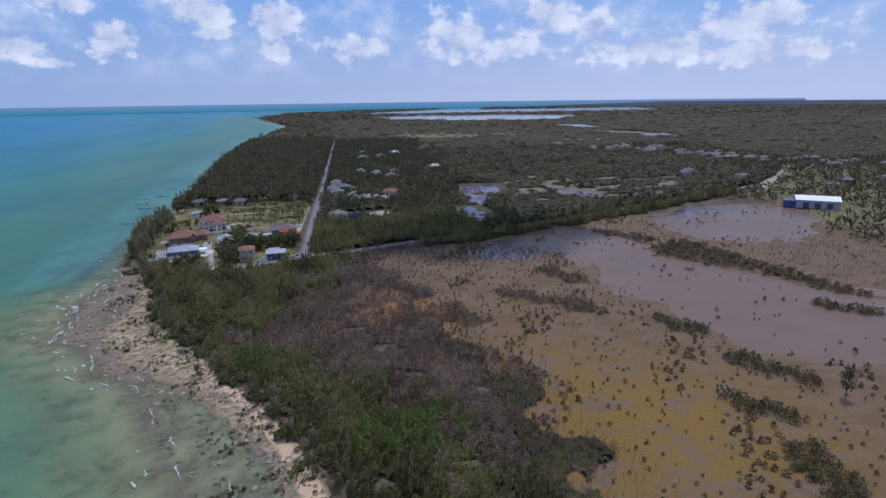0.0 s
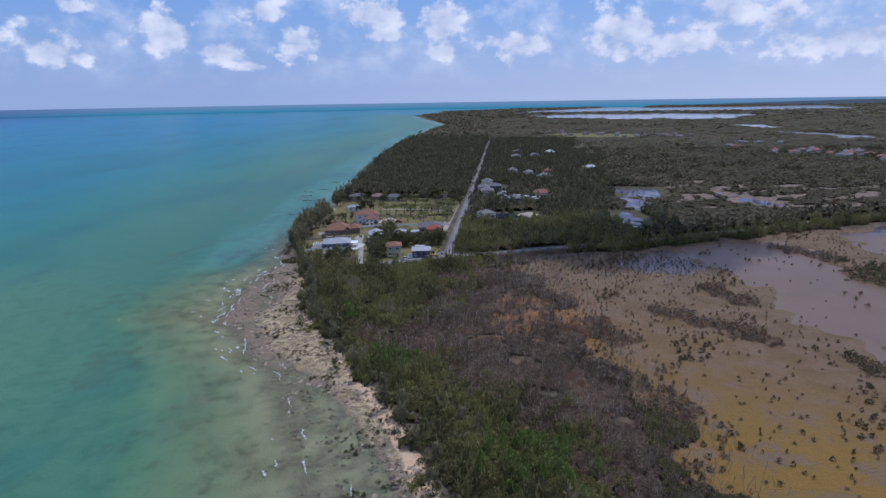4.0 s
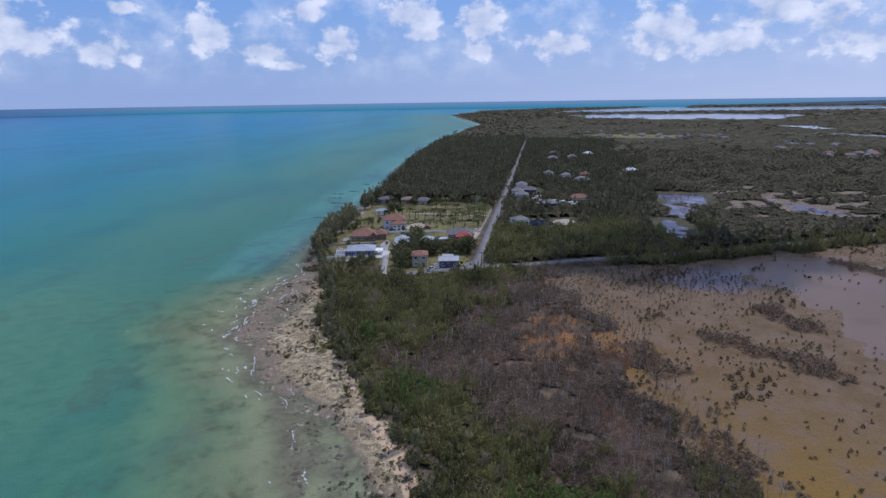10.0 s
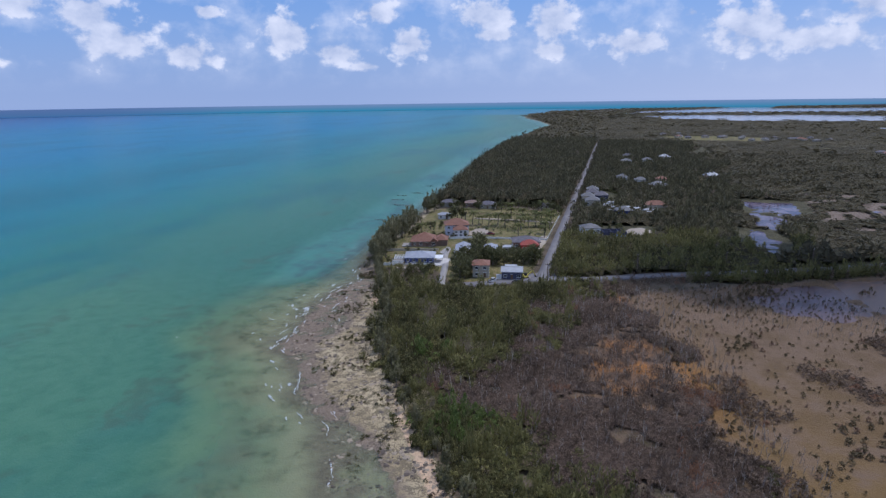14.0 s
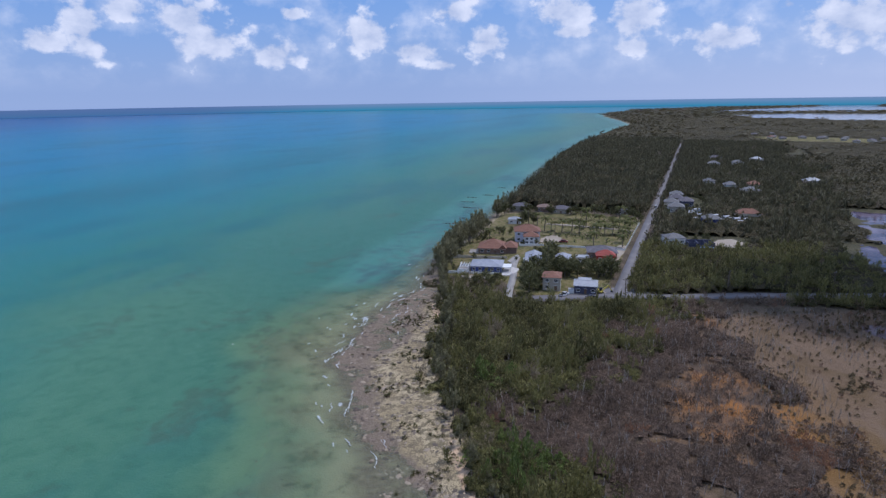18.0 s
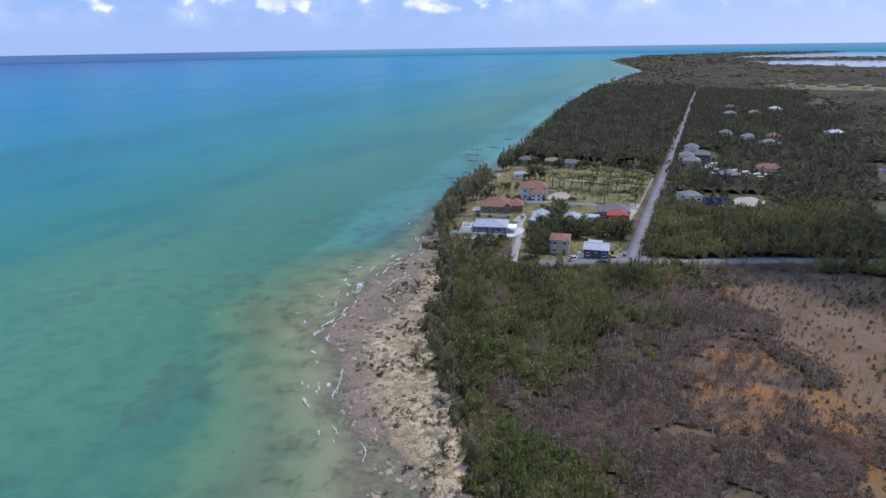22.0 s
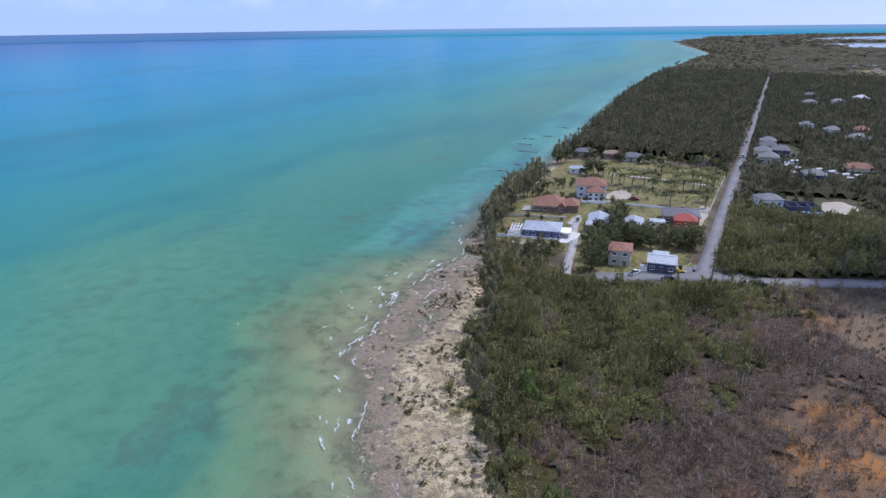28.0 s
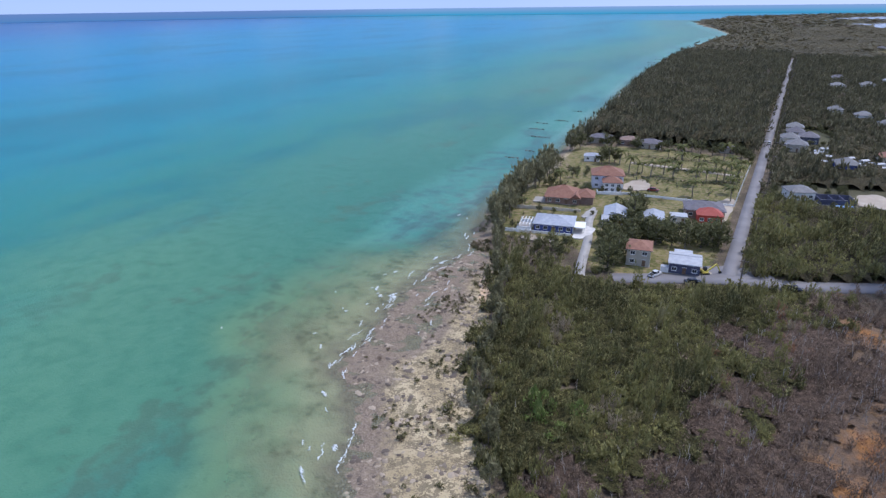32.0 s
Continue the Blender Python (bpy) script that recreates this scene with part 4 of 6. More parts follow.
    plant_mass("far_wood", pts, size, tint, kinds_of(5, 150, 6, 0.22, 0.3), MAT["scrub"], "far flat woodland reaching towards the horizon", 115)
    pts, r = spots(105, (-380, 2000, 4400, 4700), 34, far)
    n = len(pts)
    size = np.stack([r.uniform(34, 60, n), r.uniform(4, 8, n)], -1)
    plant_mass("horizon_wood", pts, size, r.uniform(0, 1, n), kinds_of(5, 160, 5, 0.36, 0.3), MAT["scrub"], "distant dark woodland under the horizon", 116)


def build_marsh():
    def tufts(x, y, p):
        d = inside(x, y, MARSH)
        dens = 0.17 + 0.55 * np.exp(-np.clip(x - brush_line(y), 0, 99) / 16) * (y > -130) + 0.36 * (wave(x, y, 34, 56) > 0.25) + 0.3 * (wave(x, y, 12, 57) > 0.5)
        lake = np.minimum(inside(x, y, LAGOON), inside(x, y, LAGOON_EAST)) + 6 * wave(x, y, 22, 58)
        arm = ((x - 82) / 34) ** 2 + ((y + 22) / 22) ** 2 < 1
        return (d < 2) & (x < 420) & ((x < 210) | (p < 0.12)) & (p < np.where(arm, 0.93, dens * np.where(lake < 0, 0.16, 1.0))) & (x > brush_line(y) - 4) & (road_dist(x, y) > 4)

    pts, r = spots(106, (30, -300, 400, 90), 2.6, tufts)
    n = len(pts)
    pts[:, 2] = np.maximum(pts[:, 2], 0.55)
    big = (wave(pts[:, 0], pts[:, 1], 34, 56) > 0.45)
    size = np.stack([r.uniform(0.6, 1.35, n) + 0.8 * big, r.uniform(0.5, 1.1, n) + 0.5 * big], -1)
    tint = np.clip(0.5 + r.normal(0, 0.28, n), 0, 1)
    plant_mass("marsh_tufts", pts, size, tint, kinds_of(6, 170, 30, 0.21, 0.35), MAT["marsh_bush"], "scattered small brown-green mangrove bushes standing in marsh mud", 117)

    def spit(x, y, p):
        return inside(x, y, SPIT) < 3 * wave(x, y, 12, 15)

    pts, r = spots(107, (165, -160, 260, 0), 2.4, spit)
    n = len(pts)
    size = np.stack([r.uniform(2.5, 4, n), r.uniform(1.1, 2.0, n)], -1)
    plant_mass("spit_thicket", pts, size, r.uniform(0, 1, n), kinds_of(5, 180, 60, 0.12, 0.25), MAT["marsh_green"], "narrow tongue of green mangrove thicket in the lagoon", 118)


build_thicket()
build_woods()
build_marsh()


# ---- roads ----
def ribbon(name, xs, ys, width, z, material, label, cat):
    p = np.stack([xs, ys], -1).astype(float)
    t = np.gradient(p, axis=0)
    t /= np.linalg.norm(t, axis=1)[:, None]
    nrm = np.stack([-t[:, 1], t[:, 0]], -1)
    a, b = p + nrm * width / 2, p - nrm * width / 2
    n = len(p)
    co = np.concatenate([np.c_[a, np.full(n, z)], np.c_[b, np.full(n, z)], np.c_[a, np.full(n, z - 0.6)], np.c_[b, np.full(n, z - 0.6)]])
    i = np.arange(n - 1)
    f = np.concatenate([np.stack([i + n, i + n + 1, i + 1, i], -1), np.stack([i, i + 1, i + 2 * n + 1, i + 2 * n], -1), np.stack([i + 3 * n, i + 3 * n + 1, i + n + 1, i + n], -1)])
    me = mesh_of(name, co, f)
    me.materials.append(material)
    return tagged(new(name, me), label, cat, kind="structure")


def smooth_line(xs, ys, n):
    s = np.r_[0, np.cumsum(np.hypot(np.diff(xs), np.diff(ys)))]
    q = np.linspace(0, s[-1], n)
    x, y = np.interp(q, s, xs), np.interp(q, s, ys)
    for _ in range(6):
        x[1:-1] = (x[:-2] + 2 * x[1:-1] + x[2:]) / 4
        y[1:-1] = (y[:-2] + 2 * y[1:-1] + y[2:]) / 4
    return x, y


road_a = ribbon("road", np.zeros(60), np.linspace(-11, 800, 60), 4.4, 1.78, MAT["asphalt"], "long straight worn asphalt road with sandy edges", "road")
road_b = ribbon("cross_road", *smooth_line(ROAD_X, ROAD_Y, 120), 6.4, 1.774, MAT["asphalt"], "curving asphalt road along the marsh edge", "road")
lane = ribbon("driveway", *smooth_line((-38, -41, -46, -51, -53), (-36, -25, 0, 16, 30), 30), 3.0, 1.77, MAT["concrete"], "pale concrete driveway between the trees", "driveway")

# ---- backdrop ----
def horizon_glow_material(name, c, s):
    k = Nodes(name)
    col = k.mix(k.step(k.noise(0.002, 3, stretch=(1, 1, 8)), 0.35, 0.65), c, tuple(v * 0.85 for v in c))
    # emits instead of being lit; the bluish colour includes the haze of distance
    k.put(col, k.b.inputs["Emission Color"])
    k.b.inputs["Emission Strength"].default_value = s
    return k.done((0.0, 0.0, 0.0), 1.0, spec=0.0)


def sea_haze_glow_material():
    k = Nodes("far_sea_glow")
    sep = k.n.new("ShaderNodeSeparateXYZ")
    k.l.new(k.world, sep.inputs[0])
    # the strip glows by itself; haze is painted in, paler with height
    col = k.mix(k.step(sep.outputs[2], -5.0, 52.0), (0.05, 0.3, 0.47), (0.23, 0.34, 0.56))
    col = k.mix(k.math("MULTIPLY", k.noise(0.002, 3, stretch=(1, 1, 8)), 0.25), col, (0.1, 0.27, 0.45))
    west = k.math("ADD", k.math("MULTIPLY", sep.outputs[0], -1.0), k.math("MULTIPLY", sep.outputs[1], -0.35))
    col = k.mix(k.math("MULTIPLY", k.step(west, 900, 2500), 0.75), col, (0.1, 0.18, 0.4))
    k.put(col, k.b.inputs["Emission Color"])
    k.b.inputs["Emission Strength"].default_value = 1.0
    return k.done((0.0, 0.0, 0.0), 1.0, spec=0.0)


def far_band(name, a0, a1, material, top, label, cat, rise_over=0.01):
    n = 60
    a = np.radians(np.linspace(a0, a1, n))
    far = 4780 if "sea" in name else 4740
    x, y = far * np.sin(a), -250 + far * np.cos(a)
    co = np.concatenate([np.c_[x, y, np.full(n, -8.0)], np.c_[x, y, np.full(n, top) * np.clip((np.linspace(a0, a1, n) - a0) / rise_over, 0.12, 1)]])
    i = np.arange(n - 1)
    me = mesh_of(name, co, np.stack([i, i + 1, i + n + 1, i + n], -1))
    me.materials.append(material)
    return tagged(new(name, me), label, cat, kind="structure")


far_band("backdrop_sea", -75, 40, sea_haze_glow_material(), 48, "glowing blue sea band with haze painted in at the horizon", "sea horizon")
far_band("backdrop_land", 13, 75, horizon_glow_material("far_land_glow", (0.1, 0.135, 0.19), 1.0), 34, "self-glowing band of distant wooded land in painted haze", "land horizon", 16)

# ---- houses, walls, vehicles ----
MAT["roof_rust"] = plain("roof_rust", (0.2, 0.088, 0.055), (0.265, 0.128, 0.085), 0.85, 0.8, fine=5)
MAT["roof_red"] = plain("roof_red", (0.3, 0.045, 0.03), (0.36, 0.07, 0.05), 0.75, 0.8, fine=5)
MAT["roof_pale"] = plain("roof_pale", (0.32, 0.325, 0.35), (0.42, 0.425, 0.45), 0.6, 0.8, fine=5)
MAT["roof_blue"] = plain("roof_blue", (0.27, 0.285, 0.33), (0.36, 0.375, 0.42), 0.6, 0.8, fine=5)
MAT["roof_slate"] = plain("roof_slate", (0.098, 0.088, 0.102), (0.15, 0.135, 0.15), 0.8, 0.8, fine=5)
MAT["roof_grey"] = plain("roof_grey", (0.125, 0.12, 0.122), (0.185, 0.18, 0.182), 0.75, 0.8, fine=5)
MAT["wall_white"] = plain("wall_white", (0.7, 0.69, 0.68), (0.8, 0.79, 0.77), 0.8, 0.6)
MAT["wall_cream"] = plain("wall_cream", (0.55, 0.48, 0.38), (0.65, 0.58, 0.47), 0.85, 0.6)
MAT["wall_tan"] = plain("wall_tan", (0.36, 0.33, 0.27), (0.45, 0.41, 0.34), 0.85, 0.6)
MAT["wall_brown"] = plain("wall_brown", (0.2, 0.13, 0.1), (0.28, 0.19, 0.15), 0.85, 0.6)
MAT["wall_blue"] = plain("wall_blue", (0.045, 0.07, 0.24), (0.07, 0.1, 0.31), 0.75, 0.6)
MAT["wall_navy"] = plain("wall_navy", (0.05, 0.055, 0.1), (0.08, 0.085, 0.14), 0.75, 0.6)
MAT["wall_red"] = plain("wall_red", (0.45, 0.045, 0.03), (0.52, 0.07, 0.05), 0.8, 0.6)
MAT["wall_lilac"] = plain("wall_lilac", (0.6, 0.6, 0.7), (0.7, 0.7, 0.78), 0.8, 0.6)
MAT["trim_white"] = plain("trim_white", (0.74, 0.74, 0.73), (0.82, 0.82, 0.8), 0.6, 1.0)
MAT["pane"] = plain("pane", (0.02, 0.025, 0.03), (0.035, 0.04, 0.05), 0.08, 0.4, spec=0.6)
MAT["door_wood"] = plain("door_wood", (0.12, 0.07, 0.04), (0.2, 0.12, 0.07), 0.6, 1.0)
MAT["car_dark"] = plain("car_dark", (0.02, 0.022, 0.035), (0.035, 0.036, 0.05), 0.25, 0.8, 0.3)
MAT["car_white"] = plain("car_white", (0.5, 0.5, 0.52), (0.58, 0.58, 0.59), 0.25, 0.8)
MAT["car_red"] = plain("car_red", (0.2, 0.03, 0.03), (0.28, 0.05, 0.04), 0.3, 0.8, 0.2)
MAT["rubber"] = plain("rubber", (0.02, 0.02, 0.02), (0.03, 0.03, 0.03), 0.9)
MAT["steel"] = plain("steel", (0.4, 0.4, 0.42), (0.5, 0.5, 0.52), 0.4, 1.0, 0.8)
MAT["machine_yellow"] = plain("machine_yellow", (0.62, 0.5, 0.08), (0.7, 0.58, 0.14), 0.5)
MAT["pole_wood"] = plain("pole_wood", (0.12, 0.09, 0.07), (0.18, 0.14, 0.11), 0.9)
MAT["paving"] = plain("paving", (0.48, 0.45, 0.43), (0.6, 0.57, 0.54), 0.85, 0.5)
MAT["tarp_blue"] = plain("tarp_blue", (0.2, 0.36, 0.62), (0.28, 0.45, 0.7), 0.5)


def part(name, bm, material, parent, label=""):
    me = bpy.data.meshes.new(name)
    bmesh.ops.recalc_face_normals(bm, faces=bm.faces)
    bm.to_mesh(me)
    bm.free()
    me.materials.append(material)
    ob = new(name, me)
    if parent is not None:
        ob.parent = parent
    return tagged(ob, label)


def thing(name, x, y, rot, label, category, group="", z=None):
    ob = new(name)
    ob.matrix_basis = pose(x, y, float(land_z(np.array(x), np.array(y))) if z is None else z, 0, 0, rot)
    return tagged(ob, label, category, group)


def box(bm, cx, cy, z0, sx, sy, sz, bevel=0.0, taper=1.0):
    """A box on z0, its top tapered."""
    v = []
    for k, (zz, t) in enumerate(((z0, 1.0), (z0 + sz, taper))):
        for ax, ay in ((-1, -1), (1, -1), (1, 1), (-1, 1)):
            v.append(bm.verts.new((cx + ax * sx / 2 * t, cy + ay * sy / 2 * t, zz)))
    fs = [(3, 2, 1, 0), (4, 5, 6, 7), (0, 1, 5, 4), (1, 2, 6, 5), (2, 3, 7, 6), (3, 0, 4, 7)]
    made = [bm.faces.new([v[i] for i in f]) for f in fs]
    if bevel:
        bmesh.ops.bevel(bm, geom=list({e for f in made for e in f.edges}), offset=bevel, segments=2, affect="EDGES")
    return bm


def fresh(*a, **k):
    return box(bmesh.new(), *a, **k)


def hip(w, d, rise, over, z, thick=0.18, gable=False, cx=0.0, cy=0.0, along_x=None):
    """A hipped or gabled roof with an eave overhang and a real eave thickness."""
    bm = bmesh.new()
    hw, hd = w / 2 + over, d / 2 + over
    long_x = (w >= d) if along_x is None else along_x
    run = (hd if long_x else hw)
    inset = 0.0 if gable else min(run, (hw if long_x else hd) * 0.98)
    lo = [bm.verts.new((cx + sx * hw, cy + sy * hd, z - thick)) for sx, sy in ((-1, -1), (1, -1), (1, 1), (-1, 1))]
    up = [bm.verts.new((cx + sx * hw, cy + sy * hd, z)) for sx, sy in ((-1, -1), (1, -1), (1, 1), (-1, 1))]
    if long_x:
        r = [bm.verts.new((cx - hw + inset, cy, z + rise)), bm.verts.new((cx + hw - inset, cy, z + rise))]
        tops = [(up[0], up[1], r[1], r[0]), (up[1], up[2], r[1]), (up[2], up[3], r[0], r[1]), (up[3], up[0], r[0])]
    else:
        r = [bm.verts.new((cx, cy - hd + inset, z + rise)), bm.verts.new((cx, cy + hd - inset, z + rise))]
        tops = [(up[0], up[1], r[0]), (up[1], up[2], r[1], r[0]), (up[2], up[3], r[1]), (up[3], up[0], r[0], r[1])]
    for f in tops:
        bm.faces.new(f)
    for i in range(4):
        bm.faces.new((lo[i], lo[(i + 1) % 4], up[(i + 1) % 4], up[i]))
    bm.faces.new(lo[::-1])
    return bm


def ridge_cap(w, d, rise, over, z, cx=0.0, cy=0.0, gable=False, along_x=None):
    hw, hd = w / 2 + over, d / 2 + over
    long_x = (w >= d) if along_x is None else along_x
    run = hd if long_x else hw
    inset = 0.0 if gable else min(run, (hw if long_x else hd) * 0.98)
    ln = max(2 * (hw if long_x else hd) - 2 * inset, 0.5)
    return fresh(cx, cy, z + rise - 0.06, ln if long_x else 0.36, 0.36 if long_x else ln, 0.14, 0.03)


def window(house, x, y, z, w, h, face, frame_mat="trim_white"):
    """A framed window on a wall: face 0 front (-y), 1 right (+x), 2 back, 3 left."""
    def slab(dx, dz, sx, sz, depth):
        if face in (0, 2):
            return fresh(x + dx, y, z + dz, sx, depth, sz)
        return fresh(x, y + dx, z + dz, depth, sx, sz)
    bm = bmesh.new()
    for dx, dz, sx, sz in ((0, 0, w + 0.2, 0.1), (0, h - 0.1, w + 0.2, 0.1), (-w / 2 - 0.05, 0.1, 0.1, h - 0.2), (w / 2 + 0.05, 0.1, 0.1, h - 0.2), (0, 0.1, 0.06, h - 0.2)):
        if face in (0, 2):
            box(bm, x + dx, y, z + dz, sx, 0.14, sz)
        else:
            box(bm, x, y + dx, z + dz, 0.14, sx, sz)
    f = part("window", bm, MAT[frame_mat], house)
    part("pane", slab(0, 0.1, w, h - 0.2, 0.08), MAT["pane"], f)
    part("sill", slab(0, -0.08, w + 0.3, 0.08, 0.24), MAT["trim_white"], f)
    return f


def door(house, x, y, z, face, material="door_wood", w=1.0):
    def slab(cx, cz, sx, sz, depth):
        return fresh(x + cx, y, z + cz, sx, depth, sz) if face in (0, 2) else fresh(x, y + cx, z + cz, depth, sx, sz)
    d = part("door", slab(0, 0, w, 2.05, 0.12), MAT[material], house)
    part("door_frame", slab(0, 2.05, w + 0.24, 0.12, 0.16), MAT["trim_white"], d)
    part("handle", slab(w * 0.35, 0.98, 0.1, 0.06, 0.2), MAT["steel"], d)


def house(name, x, y, rot, w, d, h, roof, wall_mat, roof_mat, label, rise=1.6, over=0.5, windows=3, gable=False, group="", along_x=None, storeys=1, z=None, back=False):
    """A house: walls, roof with ridge, framed windows and doors, on a low plinth."""
    ob = thing(name, x, y, rot, label, "house", group, z)
    part("wall", fresh(0, 0, 0.12, w, d, h - 0.12), MAT[wall_mat], ob)
    part("plinth", fresh(0, 0, -0.35, w + 0.24, d + 0.24, 0.5), MAT["concrete"], ob)
    if roof == "flat":
        r = part("roof", fresh(0, 0, h, w + 2 * over, d + 2 * over, 0.22, 0.03), MAT[roof_mat], ob)
        part("fascia", fresh(0, 0, h - 0.16, w + 2 * over - 0.1, d + 2 * over - 0.1, 0.16), MAT["trim_white"], r)
    else:
        r = part("roof", hip(w, d, rise, over, h + 0.18, gable=gable, along_x=along_x), MAT[roof_mat], ob)
        part("ridge", ridge_cap(w, d, rise, over, h + 0.18, gable=gable, along_x=along_x), MAT[roof_mat], r)
        part("fascia", fresh(0, 0, h - 0.1, w + 2 * over - 0.12, d + 2 * over - 0.12, 0.1), MAT["trim_white"], r)
    for s in range(storeys):
        z0 = 0.95 + s * h / storeys
        for i in range(windows):
            px = (i - (windows - 1) / 2) * w / windows
            if s == 0 and i == windows // 2:
                door(ob, px, -d / 2, 0.14, 0)
            else:
                window(ob, px, -d / 2, z0, 1.3, 1.25, 0)
        side = max(1, int(d // 5))
        for i in range(side):
            py = (i - (side - 1) / 2) * d / side
            window(ob, w / 2, py, z0, 1.2, 1.2, 1)
            window(ob, -w / 2, py, z0, 1.2, 1.2, 3)
    return ob


TILT = 13.0
# white-roofed house at the corner
h8 = house("corner_house", -12.6, -12.2, 8, 8.6, 8.6, 3.3, "hip", "wall_navy", "roof_pale", "small navy-walled house with a pale metal roof on the corner lawn", 1.1, 0.45, 3, gable=True, along_x=True)
part("rear_roof", fresh(-0.6, 5.6, 3.3, 5.4, 3.8, 0.2, 0.03), MAT["roof_pale"], h8)
part("rear_wall", fresh(-0.3, 5.6, 0, 4.4, 3.2, 3.3), MAT["wall_navy"], h8)
# two-storey house with a rust roof among pines
house("tall_house", -26.4, -12.2, 10, 7.0, 8.2, 5.4, "hip", "wall_tan", "roof_rust", "two-storey tan rendered house with a rust-red roof", 1.5, 0.5, 2, gable=False, along_x=True, storeys=2)
# long blue house by the sea
h1 = house("blue_house", -60.3, 5.2, TILT, 13.6, 11.0, 2.8, "hip", "wall_blue", "roof_blue", "long bright blue bungalow with a pale blue-grey metal roof", 1.9, 0.6, 5)
part("annex_roof", fresh(8.9, -2.4, 2.5, 4.6, 6.2, 0.2, 0.03), MAT["trim_white"], h1, "white flat carport roof")
for px, py in ((7.0, -5.2), (10.9, -5.2), (7.0, 0.4), (10.9, 0.4)):
    part("carport_post", fresh(px, py, -0.2, 0.2, 0.2, 2.7), MAT["trim_white"], h1)
part("deck", fresh(-10.4, -1.5, -0.3, 5.2, 9.4, 0.6), MAT["concrete"], h1)
for k in range(4):
    part("deck_beam", fresh(-12.0 + k * 1.2, -1.5, 2.3, 0.25, 9.0, 0.16), MAT["trim_white"], h1)
for py in (-5.8, 2.8):
    part("deck_wall", fresh(-10.4, py, 0.3, 5.2, 0.25, 1.1), MAT["trim_white"], h1)
for px, py in ((-12.6, -5.6), (-8.2, -5.6), (-12.6, 2.6), (-8.2, 2.6)):
    part("deck_post", fresh(px, py, 0.3, 0.22, 0.22, 2.0), MAT["trim_white"], h1)
# brown house with broad hipped roof
h2 = house("brown_house", -68.4, 38.6, TILT, 13.4, 12.4, 2.8, "hip", "wall_brown", "roof_rust", "brown bungalow with broad rust-orange hipped roofs", 3.6, 0.7, 4)
part("wing_wall", fresh(9.0, -0.6, 0, 6.4, 8.6, 3.2), MAT["wall_brown"], h2)
part("wing_roof", hip(6.4, 8.6, 2.2, 0.6, 3.38, cx=9.0, cy=-0.6), MAT["roof_rust"], h2)
part("entry_roof", hip(3.0, 3.6, 1.7, 0.4, 3.3, cx=5.4, cy=-5.4, gable=True, along_x=False), MAT["roof_rust"], h2)
part("terrace", fresh(-9.0, -2.5, -0.2, 5.6, 7.0, 0.55), MAT["concrete"], h2)
# white two-storey villa
h3 = house("white_villa", -58.2, 67.5, TILT + 6, 13.0, 10.4, 5.8, "hip", "wall_lilac", "roof_rust", "two-storey white villa with rust-red hipped tile roofs", 3.0, 0.7, 4, storeys=2)
part("bay_wall", fresh(1.6, -8.0, 0, 7.6, 6.0, 4.2), MAT["wall_white"], h3)
part("bay_roof", hip(7.6, 6.6, 2.3, 0.5, 4.35, cx=1.6, cy=-7.7, along_x=False), MAT["roof_rust"], h3)
for px in (-0.9, 1.6, 4.1):
    window(h3, px, -11.0, 2.5, 1.2, 1.2, 0)
    window(h3, px, -11.0, 0.5, 1.2, 1.4, 0)
part("courtyard_wall", fresh(0.4, -14.2, 0, 10.5, 0.25, 1.2), MAT["trim_white"], h3)
part("courtyard_wall", fresh(-4.8, -12.4, 0, 0.25, 3.4, 1.2), MAT["trim_white"], h3)
part("courtyard_slab", fresh(0.4, -12.6, -0.2, 10.3, 3.2, 0.35), MAT["concrete"], h3)
# grey-roofed house in the trees
house("grey_house", -29.5, 25.5, TILT, 6.8, 10.0, 3.0, "hip", "wall_white", "roof_blue", "low white house with a pale grey flat-pitched roof", 1.0, 0.5, 2, gable=True, along_x=False)
h9 = house("white_house", -43.0, 23.5, TILT, 7.6, 11.0, 3.0, "hip", "wall_white", "roof_blue", "white house with pale grey gabled roofs among pines", 1.6, 0.5, 2, gable=True, along_x=False)
part("porch_roof", hip(5.0, 4.6, 1.1, 0.3, 2.9, cx=-2.0, cy=-7.2, gable=True), MAT["roof_pale"], h9)
part("porch_wall", fresh(-2.0, -7.0, 0, 4.6, 4.2, 2.75), MAT["wall_white"], h9)
house("shed", -21.8, 32.0, TILT, 5.6, 4.4, 2.6, "flat", "wall_cream", "roof_pale", "cream garden building with flat white roof", windows=2, over=0.3)
# slate and red house
h6 = house("red_house", -14.8, 45.0, TILT, 13.6, 10.6, 3.2, "hip", "wall_brown", "roof_slate", "house with slate-purple roof and a bright red front wing", 2.3, 0.6, 4)
part("front_wall", fresh(1.2, -7.6, 0, 8.4, 6.2, 3.0), MAT["wall_red"], h6, "bright red painted wing")
part("front_roof", hip(8.4, 6.6, 2.2, 0.5, 3.15, cx=1.2, cy=-7.2), MAT["roof_red"], h6, "bright red roof")
for px in (-1.6, 1.2, 4.0):
    window(h6, px, -10.7, 0.95, 1.3, 1.2, 0)
# houses beyond the park
house("hip_house", -57.0, 153.5, 4, 11.0, 8.5, 3.0, "hip", "wall_tan", "roof_slate", "bungalow with a dark slate hipped roof beyond the park", 2.0, 0.6, 3)
house("shore_house", -86.0, 157.0, 8, 12.0, 8.0, 3.0, "hip", "wall_tan", "roof_slate", "tan house with a faded dark roof at the wood's edge", 1.9, 0.5, 3)
house("shore_house", -69.5, 157.0, 8, 10.0, 8.0, 3.0, "hip", "wall_brown", "wall_brown", "brownish house half hidden by trees at the wood's edge", 1.8, 0.5, 3)
